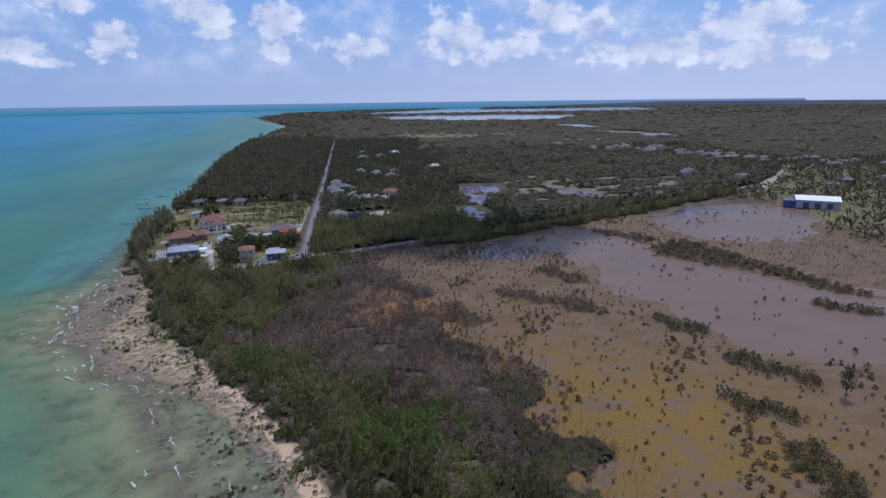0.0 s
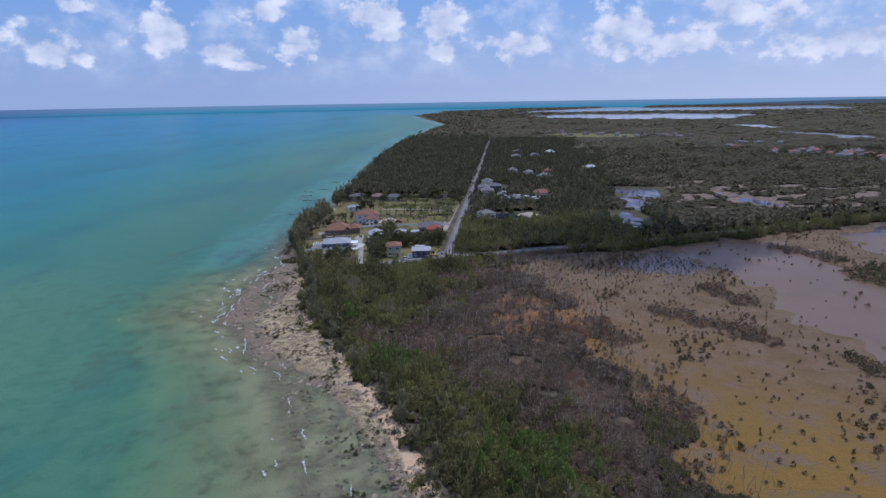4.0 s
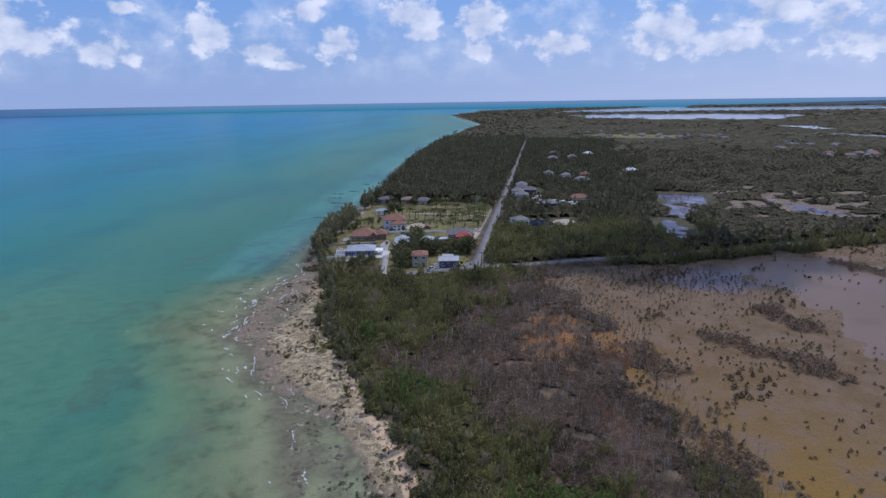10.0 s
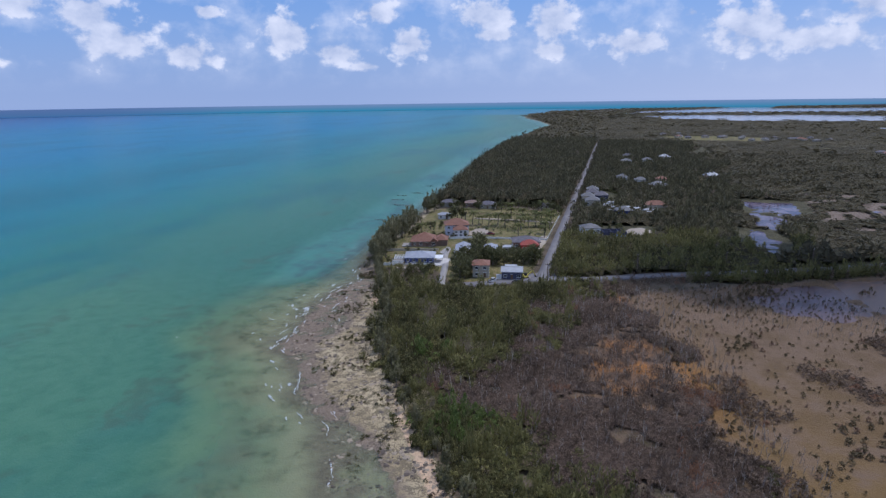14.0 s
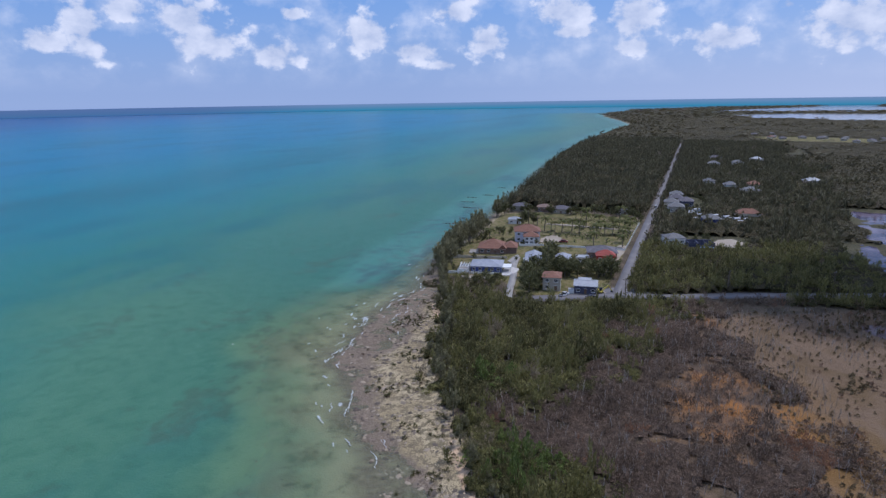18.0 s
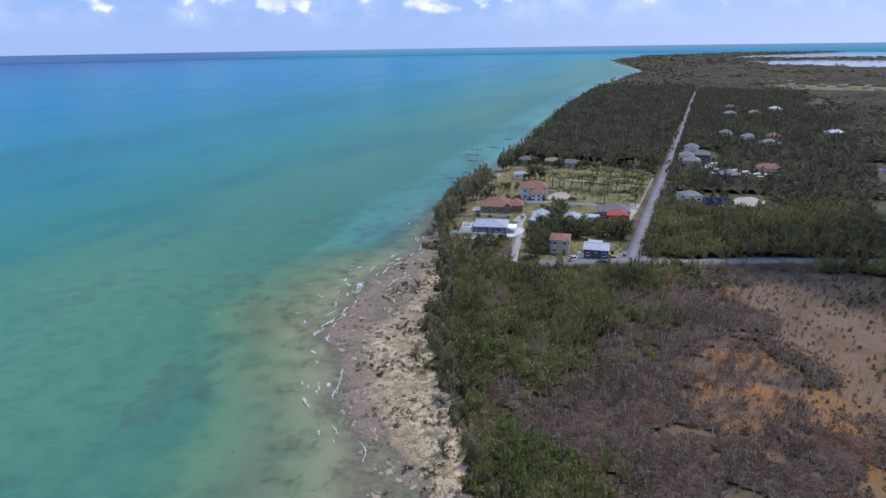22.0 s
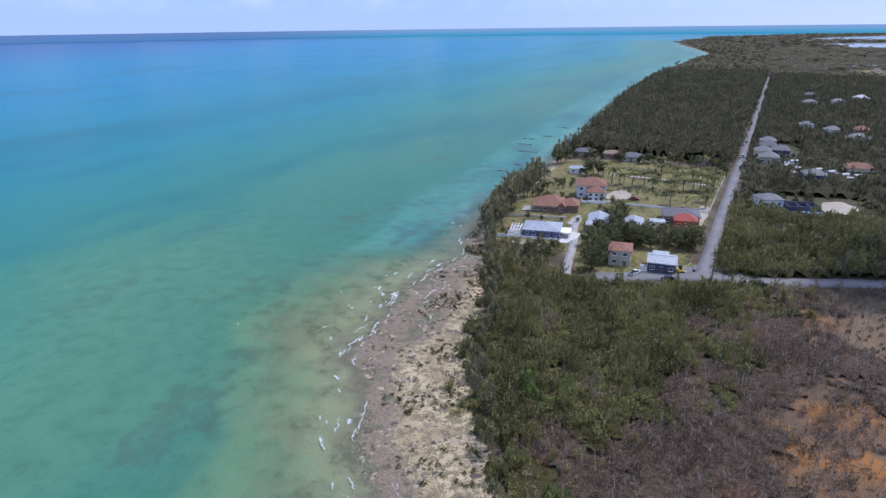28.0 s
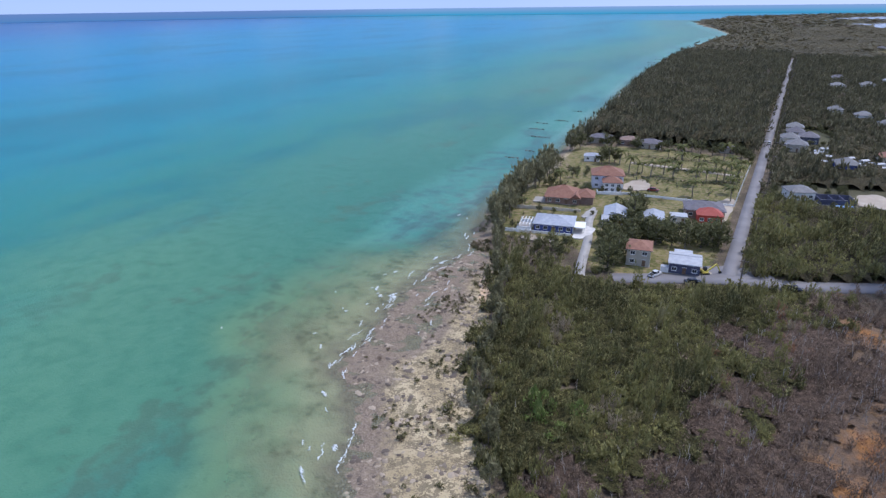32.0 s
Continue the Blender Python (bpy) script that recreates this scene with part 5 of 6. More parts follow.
house("boat_house", -77.5, 110.0, 12, 7.5, 5.5, 2.8, "hip", "wall_white", "roof_blue", "small white building with a pale blue roof near the sea", 1.2, 0.4, 2)
house("park_hut", -18.0, 160.0, 6, 6.5, 5.0, 3.0, "hip", "wall_tan", "roof_slate", "tan hut at the far edge of the park", 1.2, 0.5, 2)
# right of the road
house("roadside_house", 16.5, 86.0, 22, 9.6, 8.6, 3.2, "hip", "wall_white", "roof_grey", "white house with a grey hipped roof beside the road", 2.0, 0.5, 3)
ruin = thing("unfinished_house", 29.5, 84.5, 16, "unfinished dark block walls of a roofless house", "building site")
for cx, cy, sx, sy, hh in ((0, -4, 13, 0.25, 2.4), (0, 4, 13, 0.25, 2.4), (-6.4, 0, 0.25, 7.7, 2.4), (6.4, 0, 0.25, 7.7, 2.4), (-1.5, 0, 0.25, 7.7, 2.2), (2.6, 0, 0.25, 7.7, 2.2)):
    part("block_wall", fresh(cx, cy, -0.2, sx, sy, hh), MAT["wall_navy"], ruin)
part("floor_slab", fresh(0, 0, -0.3, 13.6, 8.8, 0.45), MAT["wall_tan"], ruin)
part("tarpaulin", fresh(2.0, -5.6, -0.1, 6.5, 1.6, 0.5, 0.08), MAT["tarp_blue"], ruin, "pale blue tarpaulin")
for px, py, rr, w, dd, rm, wm, lab in (
    (10.5, 199, 4, 9, 9, "roof_grey", "wall_cream", "cream house with a grey roof along the road"),
    (12.5, 236, 4, 9, 9, "roof_grey", "wall_cream", "cream house with a grey roof along the road"),
    (20.0, 206, 4, 9.5, 9, "roof_slate", "wall_navy", "dark blue house with a slate gable roof"),
    (14.5, 181, 4, 9.5, 9, "roof_grey", "wall_tan", "tan house with a grey hipped roof"),
    (13.0, 218, 4, 9.0, 8, "roof_slate", "wall_tan", "tan house with a dark roof along the road"),
    (35.5, 143.5, 12, 9.5, 9, "roof_grey", "wall_blue", "blue-grey house with a grey hipped roof in trees"),
    (57, 169, 12, 13.5, 8, "roof_rust", "wall_cream", "long cream house with a faded pink roof"),
    (65, 272, 20, 12, 9, "roof_grey", "wall_cream", "house with grey roof deep in the trees"),
    (52, 300, 10, 10, 8, "roof_grey", "wall_white", "small white house deep in the trees"),
    (36, 318, 5, 9, 8, "roof_grey", "wall_white", "small white house near the road"),
    (70, 308, 14, 10, 9, "roof_rust", "wall_cream", "cream house with rust roof in the trees"),
    (42, 470, 6, 12, 9, "roof_grey", "wall_white", "white house near the far road"),
    (66, 485, 10, 12, 9, "roof_grey", "wall_white", "white house with grey roof near the far road"),
    (45, 540, 6, 12, 9, "roof_slate", "wall_cream", "cream house in the far wood"),
    (88, 528, 12, 12, 9, "roof_pale", "wall_white", "white house in the far wood"),
    (117, 345, 20, 12, 9, "roof_pale", "wall_cream", "pale house behind the pond"),
):
    house("village_house", px, py, rr, w, dd, 3.8, "hip", wm, rm, lab, 2.6, 0.5, 3, group="village houses")
for px, py, s in [(27, 152, 0), (31, 148, 1), (44, 160, 2), (47, 157, 0), (41, 152, 1), (50, 155, 2), (25, 172, 1), (29, 165, 0), (38, 163, 2), (24, 176, 0), (27, 181, 2), (23, 168, 1), (52, 150, 0), (56, 157, 1), (34, 157, 0)]:
    j = thing("yard_shed", px, py, 20 * s, "small pale shed or stored junk in a sandy yard", "shed", "yard sheds")
    part("body", fresh(0, 0, -0.2, 2.6 + s * 0.8, 2.2, 1.9 + 0.3 * s, 0.05), MAT["wall_white" if s != 1 else "wall_cream"], j)
    part("roof", hip(2.6 + s * 0.8, 2.2, 0.5, 0.2, 1.85 + 0.3 * s, 0.08, gable=True), MAT["roof_pale"], j)


# ---- barn and far town ----
barn = thing("barn", 342, 56, -35, "blue-walled metal barn with a white roof beside the lagoon", "barn")
part("wall", fresh(0, 0, 0, 26, 17, 5.6), MAT["roof_blue"], barn, "blue-grey sheet metal wall")
part("roof", hip(26, 17, 2.2, 0.5, 5.75, gable=True), MAT["trim_white"], barn, "white sheet metal roof")
part("lean_to", fresh(-16.5, 0, 0, 7, 13, 4.4), MAT["wall_blue"], barn)
part("lean_to_roof", fresh(-16.5, 0, 4.4, 7.6, 13.6, 0.2), MAT["roof_slate"], barn)
for px in (-7, 0, 7):
    part("barn_door", fresh(px, -8.55, 0, 3.6, 0.2, 4.0), MAT["wall_navy"], barn)

rt = np.random.RandomState(9)
protos = []
TOWN = ((445, 574), (444, 673), (358, 636), (253, 955), (346, 858), (153, 1064), (471, 515), (400, 522), (430, 500), (466, 454), (480, 420), (490, 365), (510, 340), (536, 317), (566, 277), (398, 707), (420, 690), (357, 934), (300, 930), (215, 946), (190, 960), (147, 972), (350, 236), (362, 250), (385, 198), (252, 872), (290, 880), (334, 881), (420, 130), (450, 150), (470, 120), (500, 160), (520, 130))
for n, (tx, ty) in enumerate(TOWN):
    for k in range(6 if 250 < ty < 600 and tx > 390 else 2 if ty > 600 else 1):
        px, py = tx + rt.uniform(-34, 34) * (k > 0), ty + rt.uniform(-34, 34) * (k > 0)
        big = 1.2
        if len(protos) < 4:
            rm, wm = (("roof_grey", "wall_tan"), ("roof_slate", "wall_tan"), ("roof_rust", "wall_cream"), ("roof_slate", "wall_cream"))[len(protos)]
            protos.append(house("town_house", px, py, rt.uniform(0, 90), 10.5, 8, 3.0, "hip", wm, rm, "pale house of a distant village among trees", 2.0, 0.5, 3, group="distant village houses"))
        else:
            copy_thing(protos[rt.randint(0, 4)], pose(px, py, float(land_z(np.array(px), np.array(py))), 0, 0, rt.uniform(0, 90)))


# ---- park walls, poles, vehicles ----
def fence(name, pts, h, material, label, gap=4.0, post=0.28, rail=0.12, solid=False):
    ob = thing(name, *pts[0], 0, label, "fence", z=1.45)
    ox, oy = pts[0]
    for (ax, ay), (bx, by) in zip(pts, pts[1:]):
        ln, ang = math.hypot(bx - ax, by - ay), math.degrees(math.atan2(by - ay, bx - ax))
        mid = pose((ax + bx) / 2 - ox, (ay + by) / 2 - oy, 0, 0, 0, ang)
        if solid:
            part("wall_panel", fresh(0, 0, -0.3, ln, 0.2, h + 0.2), MAT[material], ob).matrix_basis = mid
        else:
            for z in (0.35 * h, 0.85 * h):
                part("rail", fresh(0, 0, z, ln, 0.07, rail), MAT[material], ob).matrix_basis = mid
        me = None
        for k in range(int(ln // gap) + 1):
            at = pose(ax - ox + (bx - ax) * k * gap / ln, ay - oy + (by - ay) * k * gap / ln, 0, 0, 0, ang)
            if me is None:
                p = part("post", fresh(0, 0, -0.3, post, post, h + 0.45, 0.03), MAT[material], ob)
                me = p.data
            else:
                p = new("post", me)
                p.parent = ob
            p.matrix_basis = at
    return ob


fence("verge_fence", [(3.2, -7), (3.1, 24), (3.0, 62)], 1.0, "pole_wood", "dark weathered post and rail fence beside the asphalt road", 2.6, 0.2, 0.1)
fence("park_wall", [(-52, 57), (-27, 59), (-5.4, 60)], 1.1, "trim_white", "low white masonry wall with posts along the park", solid=True)
fence("blue_wall", [(-76, -6), (-66, -4), (-52, -1)], 1.0, "trim_white", "low white garden wall before the blue house", solid=True)
fence("brown_wall", [(-84, 20), (-70, 23), (-57, 26)], 1.2, "wall_cream", "cream boundary wall between two gardens", solid=True)
fence("road_fence", [(-5.2, 61), (-5.0, 100), (-4.6, 131)], 1.3, "trim_white", "white post and rail fence between park and road", 3.0)
fence("park_fence", [(-54, 85), (-32, 89), (-9, 94)], 1.4, "pole_wood", "thin dark garden fence across the park", 3.5, 0.12, 0.08)
fence("back_fence", [(-70, 127), (-40, 129), (-6, 131.5)], 1.5, "pole_wood", "dark fence at the back of the park", 3.5, 0.14, 0.14)
ribbon("park_path", *smooth_line((-58, -40, -22, -6), (113, 112.5, 111, 109), 20), 3.2, 1.76, MAT["sand_track"], "pale sandy track across the park", "path")


def pad(name, cx, cy, rx, ry, material, label, seed, z=1.765):
    """A flat worn patch with an uneven outline."""
    r = np.random.RandomState(seed)
    n = 40
    a = np.arange(n) * 6.2832 / n
    k = 1 + 0.12 * np.sin(3 * a + r.uniform(0, 6)) + 0.07 * np.sin(7 * a + r.uniform(0, 6))
    bm = bmesh.new()
    top = [bm.verts.new((cx + rx * q * math.cos(t), cy + ry * q * math.sin(t), z)) for t, q in zip(a, k)]
    low = [bm.verts.new((v.co.x, v.co.y, z - 0.6)) for v in top]
    bm.faces.new(top)
    for i in range(n):
        bm.faces.new((top[i - 1], low[i - 1], low[i], top[i]))
    return tagged(part(name, bm, MAT[material], None), label, "ground patch", kind="structure")


pad("junction", 3.0, -9.5, 9.0, 6.5, "asphalt", "rounded asphalt road junction", 8, 1.771)
pad("villa_drive", -46, 73, 5.5, 9.5, "sand_track", "pale sandy turning place before the villa", 1)
pad("ring_drive", -53.5, 26, 1.7, 7.0, "concrete", "pale curved concrete driveway", 2, 1.79)
pad("blue_court", -49.5, 4.5, 3.4, 7.0, "paving", "white paved court beside the blue house", 9, 1.785)
pad("bare_lot", 44, 92, 8.5, 10, "sand_track", "bare sandy building lot", 3)
pad("yard_sand", 42, 156, 14, 9, "sand_track", "sandy yard between village houses", 4)
pad("blue_yard", -62, -9, 6, 2.4, "sand_track", "sandy yard before the blue house", 5)
pad("verge_sand", -8.5, 55, 3.5, 16, "sand_track", "sandy road verge", 6, 1.755)
pad("corner_lawn_track", -6.5, -14, 2.2, 6, "sand_track", "sandy corner of the lawn", 7, 1.752)
ribbon("dirt_track", *smooth_line((352, 362, 398, 440, 499), (118, 142, 176, 225, 284), 30), 9.0, 1.79, MAT["sand_track"], "wide pale dirt track leading inland", "track")


def wheel(car, x, y, r=0.36):
    bm = bmesh.new()
    bmesh.ops.create_cone(bm, cap_ends=True, segments=14, radius1=r, radius2=r, depth=0.24, matrix=pose(x, y, r, 90, 0, 0))
    w = part("wheel", bm, MAT["rubber"], car)
    bm = bmesh.new()
    bmesh.ops.create_cone(bm, cap_ends=True, segments=10, radius1=r * 0.6, radius2=r * 0.55, depth=0.28, matrix=pose(x, y, r, 90, 0, 0))
    part("rim", bm, MAT["steel"], w)


def car(name, x, y, rot, paint, label, pickup=False, z=1.78):
    ob = thing(name, x, y, rot, label, "car", z=z)
    ln = 5.2 if pickup else 4.6
    part("body", fresh(0, 0, 0.32, ln, 1.82, 0.72, 0.14), MAT[paint], ob)
    cx = 0.35 if pickup else -0.2
    part("cabin", fresh(cx, 0, 1.02, 1.9 if pickup else 2.7, 1.66, 0.62, 0.1, 0.82), MAT["pane"], ob)
    part("roof", fresh(cx, 0, 1.6, 1.5 if pickup else 2.15, 1.36, 0.09, 0.03), MAT[paint], ob)
    if pickup:
        part("load_bed", fresh(-1.6, 0, 1.04, 1.7, 1.5, 0.03), MAT["rubber"], ob)
        for sy in (-0.82, 0.82):
            part("bed_side", fresh(-1.6, sy, 1.0, 1.8, 0.1, 0.3, 0.03), MAT[paint], ob)
    for sx in (-1, 1):
        part("bumper", fresh(sx * ln / 2, 0, 0.36, 0.16, 1.7, 0.24, 0.05), MAT["rubber"], ob)
        for sy in (-0.68, 0.68):
            wheel(ob, sx * ln * 0.31, sy * 1.2)
            part("headlight" if sx > 0 else "tail_light", fresh(sx * (ln / 2 - 0.03), sy, 0.72, 0.1, 0.34, 0.16, 0.02), MAT["trim_white" if sx > 0 else "car_red"], ob)
    return ob


car("dark_car", -8.6, -22.5, 24, "car_dark", "dark blue estate car parked beside the road")
car("pickup_truck", 16.6, -14.3, 6, "car_dark", "dark pickup truck on the marsh road", True)
car("white_car", 0.8, 190, 90, "car_white", "white car on the long road")
car("red_car", -38, 67.5, 10, "car_red", "dark red car parked on the park grass", z=1.6)
car("white_van", -19.4, -21.5, 70, "car_white", "white pickup parked in the corner yard", True, z=1.5)
car("village_car", 9.0, 190, 80, "car_white", "white car parked before the roadside houses", z=1.6)
car("village_car", 10.5, 209, 95, "car_dark", "dark car parked before the roadside houses", z=1.6)
car("village_car", 45, 151, 20, "car_white", "white car standing in a sandy yard", z=1.7)
car("yard_car", 28, 158, 40, "car_dark", "dark car standing in a sandy yard", z=1.7)

store = thing("storage_box", -17.6, -16.6, 12, "white storage box standing on the corner lawn", "storage box")
part("body", fresh(0, 0, -0.1, 2.2, 1.6, 1.9, 0.06), MAT["trim_white"], store)
part("lid", fresh(0, 0, 1.8, 2.35, 1.75, 0.12, 0.03), MAT["roof_pale"], store)
part("door", fresh(0, -0.82, 0.1, 0.9, 0.06, 1.5), MAT["wall_white"], store)
part("handle", fresh(0.3, -0.88, 0.8, 0.08, 0.08, 0.22), MAT["steel"], store)

dig = thing("excavator", -6.6, -13.2, 35, "small yellow excavator with folded boom on the lawn", "excavator")
for sy in (-0.8, 0.8):
    part("track", fresh(0, sy, 0, 2.6, 0.5, 0.6, 0.15), MAT["rubber"], dig)
part("turntable", fresh(0, 0, 0.6, 1.9, 1.7, 0.4, 0.1), MAT["machine_yellow"], dig)
part("cab", fresh(0.2, 0.35, 1.0, 1.1, 0.9, 1.3, 0.08, 0.9), MAT["pane"], dig)
part("counterweight", fresh(-0.9, 0, 0.95, 0.6, 1.6, 0.7, 0.12), MAT["machine_yellow"], dig)
bm = box(bmesh.new(), 0, 0, 0, 0.4, 0.4, 3.6, 0.05)
part("boom", bm, MAT["machine_yellow"], dig).matrix_basis = pose(0.5, -0.3, 1.1, 0, 52, 0)
bm = box(bmesh.new(), 0, 0, 0, 0.32, 0.32, 2.8, 0.04)
part("stick", bm, MAT["machine_yellow"], dig).matrix_basis = pose(3.3, -0.3, 3.2, 0, 150, 0)
part("bucket", fresh(4.7, -0.3, 0.3, 0.8, 0.9, 0.7, 0.1, 0.7), MAT["rubber"], dig)

pole = thing("utility_pole", 3.4, -18.6, 0, "weathered wooden utility pole with a crossarm beside the road", "utility pole", "roadside poles")
bm = bmesh.new()
bmesh.ops.create_cone(bm, cap_ends=True, segments=10, radius1=0.2, radius2=0.13, depth=9.2, matrix=pose(0, 0, 4.3))
part("shaft", bm, MAT["pole_wood"], pole)
part("crossarm", fresh(0, 0, 8.2, 2.2, 0.14, 0.16), MAT["pole_wood"], pole)
for px in (-0.95, -0.4, 0.4, 0.95):
    part("insulator", fresh(px, 0, 8.36, 0.12, 0.12, 0.2, 0.03), MAT["steel"], pole)
for k in range(1, 24):
    copy_thing(pole, pose(4.6 + 0.3 * math.sin(k * 5.1), -9.7 + 33 * k, 1.45, 0, 0, 4 * math.sin(k * 3.3)))
for k in range(7):
    x0 = 40 + 38 * k
    copy_thing(pole, pose(x0, float(np.interp(x0, ROAD_X, ROAD_Y)) + 5.2, 1.4, 0, 0, 60))

# ---- piers and groynes ----
def groyne(x, y, ln, rot, group):
    g = thing("groyne", x, y, rot, "low dark rock groyne running out from the shore", "groyne", group, z=-0.3)
    r = np.random.RandomState(int(abs(x * 7 + y)))
    me = None
    for k in range(int(ln / 2.2)):
        if me is None:
            p = part("rock", fresh(0, 0, -0.6, 2.4, 2.0, 1.3, 0.3, 0.75), MAT["rock_dark"], g)
            me = p.data
        else:
            p = new("rock", me)
            p.parent = g
        p.matrix_basis = pose(-k * 2.2, r.uniform(-0.6, 0.6), r.uniform(-0.25, 0.15), r.uniform(-8, 8), r.uniform(-8, 8), r.uniform(0, 360))


MAT["rock_dark"] = plain("rock_dark", (0.1, 0.085, 0.075), (0.17, 0.15, 0.13), 0.9, 0.8)
groyne(-152, 690, 24, 4, "shore groynes")
groyne(-152, 740, 24, -4, "shore groynes")
for gx, gy, ln in ((-119, 160, 15), (-132, 183, 12), (-127, 219, 12), (-137, 204, 10), (-116, 102, 9), (-114, 121, 8), (-131, 262, 9)):
    groyne(gx, gy, ln, 3, "shore groynes")


# ---- unseen clouds added for their shade ----
def cloud(x, y, z, sx, sy, sz, seed):
    r = np.random.RandomState(seed)
    bm = bmesh.new()
    for k in range(26):
        a, q = r.uniform(0, 6.283), r.uniform(0, 1) ** 0.6
        s = r.uniform(0.25, 0.45)
        m = pose(q * sx * math.cos(a), q * sy * math.sin(a), r.uniform(-0.2, 0.5) * sz * (1.1 - q)) @ Matrix.Diagonal((s * sx, s * sy, s * sz, 1))
        bmesh.ops.create_icosphere(bm, subdivisions=2, radius=1.0, matrix=m)
    for v in bm.verts:
        v.co += 0.05 * sx * noise.noise_vector(v.co * (3.0 / sx))
    ob = part("backdrop_cloud", bm, MAT["cloud"], None)
    ob.matrix_basis = pose(x, y, z)
    return tagged(ob, "unseen white cloud added to cast shade on the marsh", "cloud", kind="structure")


MAT["cloud"] = plain("cloud", (0.8, 0.8, 0.82), (0.85, 0.85, 0.86), 1.0, 0.01, fine=0.05)
CLOUD_Z = 1100.0
CLOUD_OFF = CLOUD_Z / math.tan(SUN_EL)
# both stay above the view and are placed by where their shadows fall
cloud(106 + CLOUD_OFF * math.sin(SUN_AZ), 24 + CLOUD_OFF * math.cos(SUN_AZ), CLOUD_Z, 54, 54, 26, 5)
cloud(68 + CLOUD_OFF * math.sin(SUN_AZ), -2 + CLOUD_OFF * math.cos(SUN_AZ), CLOUD_Z, 36, 22, 14, 6)

# ---- single trees ----
def cone_between(bm, a, b, r0, r1, seg=6):
    a, b = Vector(a), Vector(b)
    d = b - a
    m = Matrix.Translation((a + b) / 2) @ d.to_track_quat("Z", "Y").to_matrix().to_4x4()
    bmesh.ops.create_cone(bm, cap_ends=True, segments=seg, radius1=r0, radius2=r1, depth=d.length, matrix=m)


def crown_mesh(name, parts_list, tint, material):
    co = np.concatenate(parts_list)
    me = mesh_of(name, co, np.arange(len(co)).reshape(-1, 4))
    give(me, "tint", np.full(len(co), tint))
    me.materials.append(material)
    return me


def feather_tree(name, x, y, height, width, seed, label, group, leaves=70, material="pine", cat="tree"):
    """A feathery evergreen: tapered trunk, rising limbs, and plumes of small leaf clumps round their tips."""
    r = np.random.RandomState(seed)
    ob = thing(name, x, y, 0, label, cat, group)
    bm = bmesh.new()
    cone_between(bm, (0, 0, -0.3), (0.1, 0.05, height * 0.55), 0.2, 0.12, 8)
    cone_between(bm, (0.1, 0.05, height * 0.55), (0.0, 0.2, height * 0.96), 0.12, 0.03, 6)
    tips = [(0.0, 0.1, height * 0.55, height * 0.45, width * 0.42)]
    for k in range(9):
        z0 = height * r.uniform(0.18, 0.66)
        a = k * 2.4 + r.uniform(-0.4, 0.4)
        ln = width * r.uniform(0.3, 0.5)
        tip = (ln * math.cos(a), ln * math.sin(a), z0 + height * r.uniform(0.1, 0.2))
        cone_between(bm, (0.05, 0.03, z0), tip, 0.07, 0.02, 5)
        tips.append((tip[0] * 0.85, tip[1] * 0.85, z0 - 0.2, height * r.uniform(0.2, 0.34), width * r.uniform(0.2, 0.32)))
    part("trunk", bm, MAT["bark"], ob)
    plumes = []
    for px, py, z0, hh, ww in tips:
        p = plume(r, leaves // 2, 0.13, 5, 0.34) * np.array((2.3 * ww, 2.3 * ww, 1.15 * hh))
        plumes.append(p + np.array((px, py, z0)))
    crown = new("crown", crown_mesh("crown", plumes, r.uniform(0.2, 0.8), MAT[material]))
    crown.parent = ob
    return ob


def palm(x, y, height, seed):
    r = np.random.RandomState(seed)
    ob = thing("palm_tree", x, y, 0, "coconut palm with slim bare trunk and drooping fronds on lawn", "palm tree", "park palms")
    bm = bmesh.new()
    p0 = Vector((0, 0, -0.3))
    for k in range(6):
        p1 = Vector((0.5 * ((k + 1) / 6) ** 2, 0.12 * math.sin(k), height * (k + 1) / 6))
        cone_between(bm, p0, p1, 0.2 - 0.012 * k, 0.19 - 0.012 * k, 7)
        p0 = p1
    part("trunk", bm, MAT["bark"], ob)
    # one frond: a ribbed strip of leaflets that bends down
    co, fc = [], []
    for k in range(9):
        s = k / 8
        cx, cz = 2.6 * s * (1 - 0.12 * s), 0.85 * s - 1.7 * s * s
        w = 0.5 * math.sin(math.pi * min(1, 0.12 + 0.86 * s)) + 0.03
        for side in (-1, 1):
            n = len(co)
            co += [(cx, 0, cz), (cx + 0.33, 0, cz - 0.05), (cx + 0.42, side * w, cz - 0.3), (cx + 0.14, side * w * 1.05, cz - 0.26)]
            fc.append((n, n + 1, n + 2, n + 3))
    me = mesh_of("frond", np.array(co), np.array(fc))
    give(me, "tint", np.full(len(co), 0.6))
    me.materials.append(MAT["palm_leaf"])
    for k in range(13):
        f = new("frond", me)
        f.parent = ob
        f.matrix_basis = pose(p0.x, p0.y, p0.z, r.uniform(-10, 10), -25 + 50 * ((k * 5) % 13) / 13 * r.uniform(0.7, 1.2), k * 360 / 13 + r.uniform(-12, 12))
    return ob


def tree_at(proto, x, y, s, rot, sink=0.05):
    z = float(land_z(np.array(float(x)), np.array(float(y)))) - sink
    c = copy_thing(proto, pose(x, y, z, 0, 0, rot))
    c.scale = (s, s, s)
    return c


rs = np.random.RandomState(31)
pines = [feather_tree("shore_pine", -84, 4 + 9 * k, 10.0, 4.6, 300 + k, "tall feathery grey-green shore pine leaning over the beach", "shore pines", 96, "shore_green") for k in range(4)]
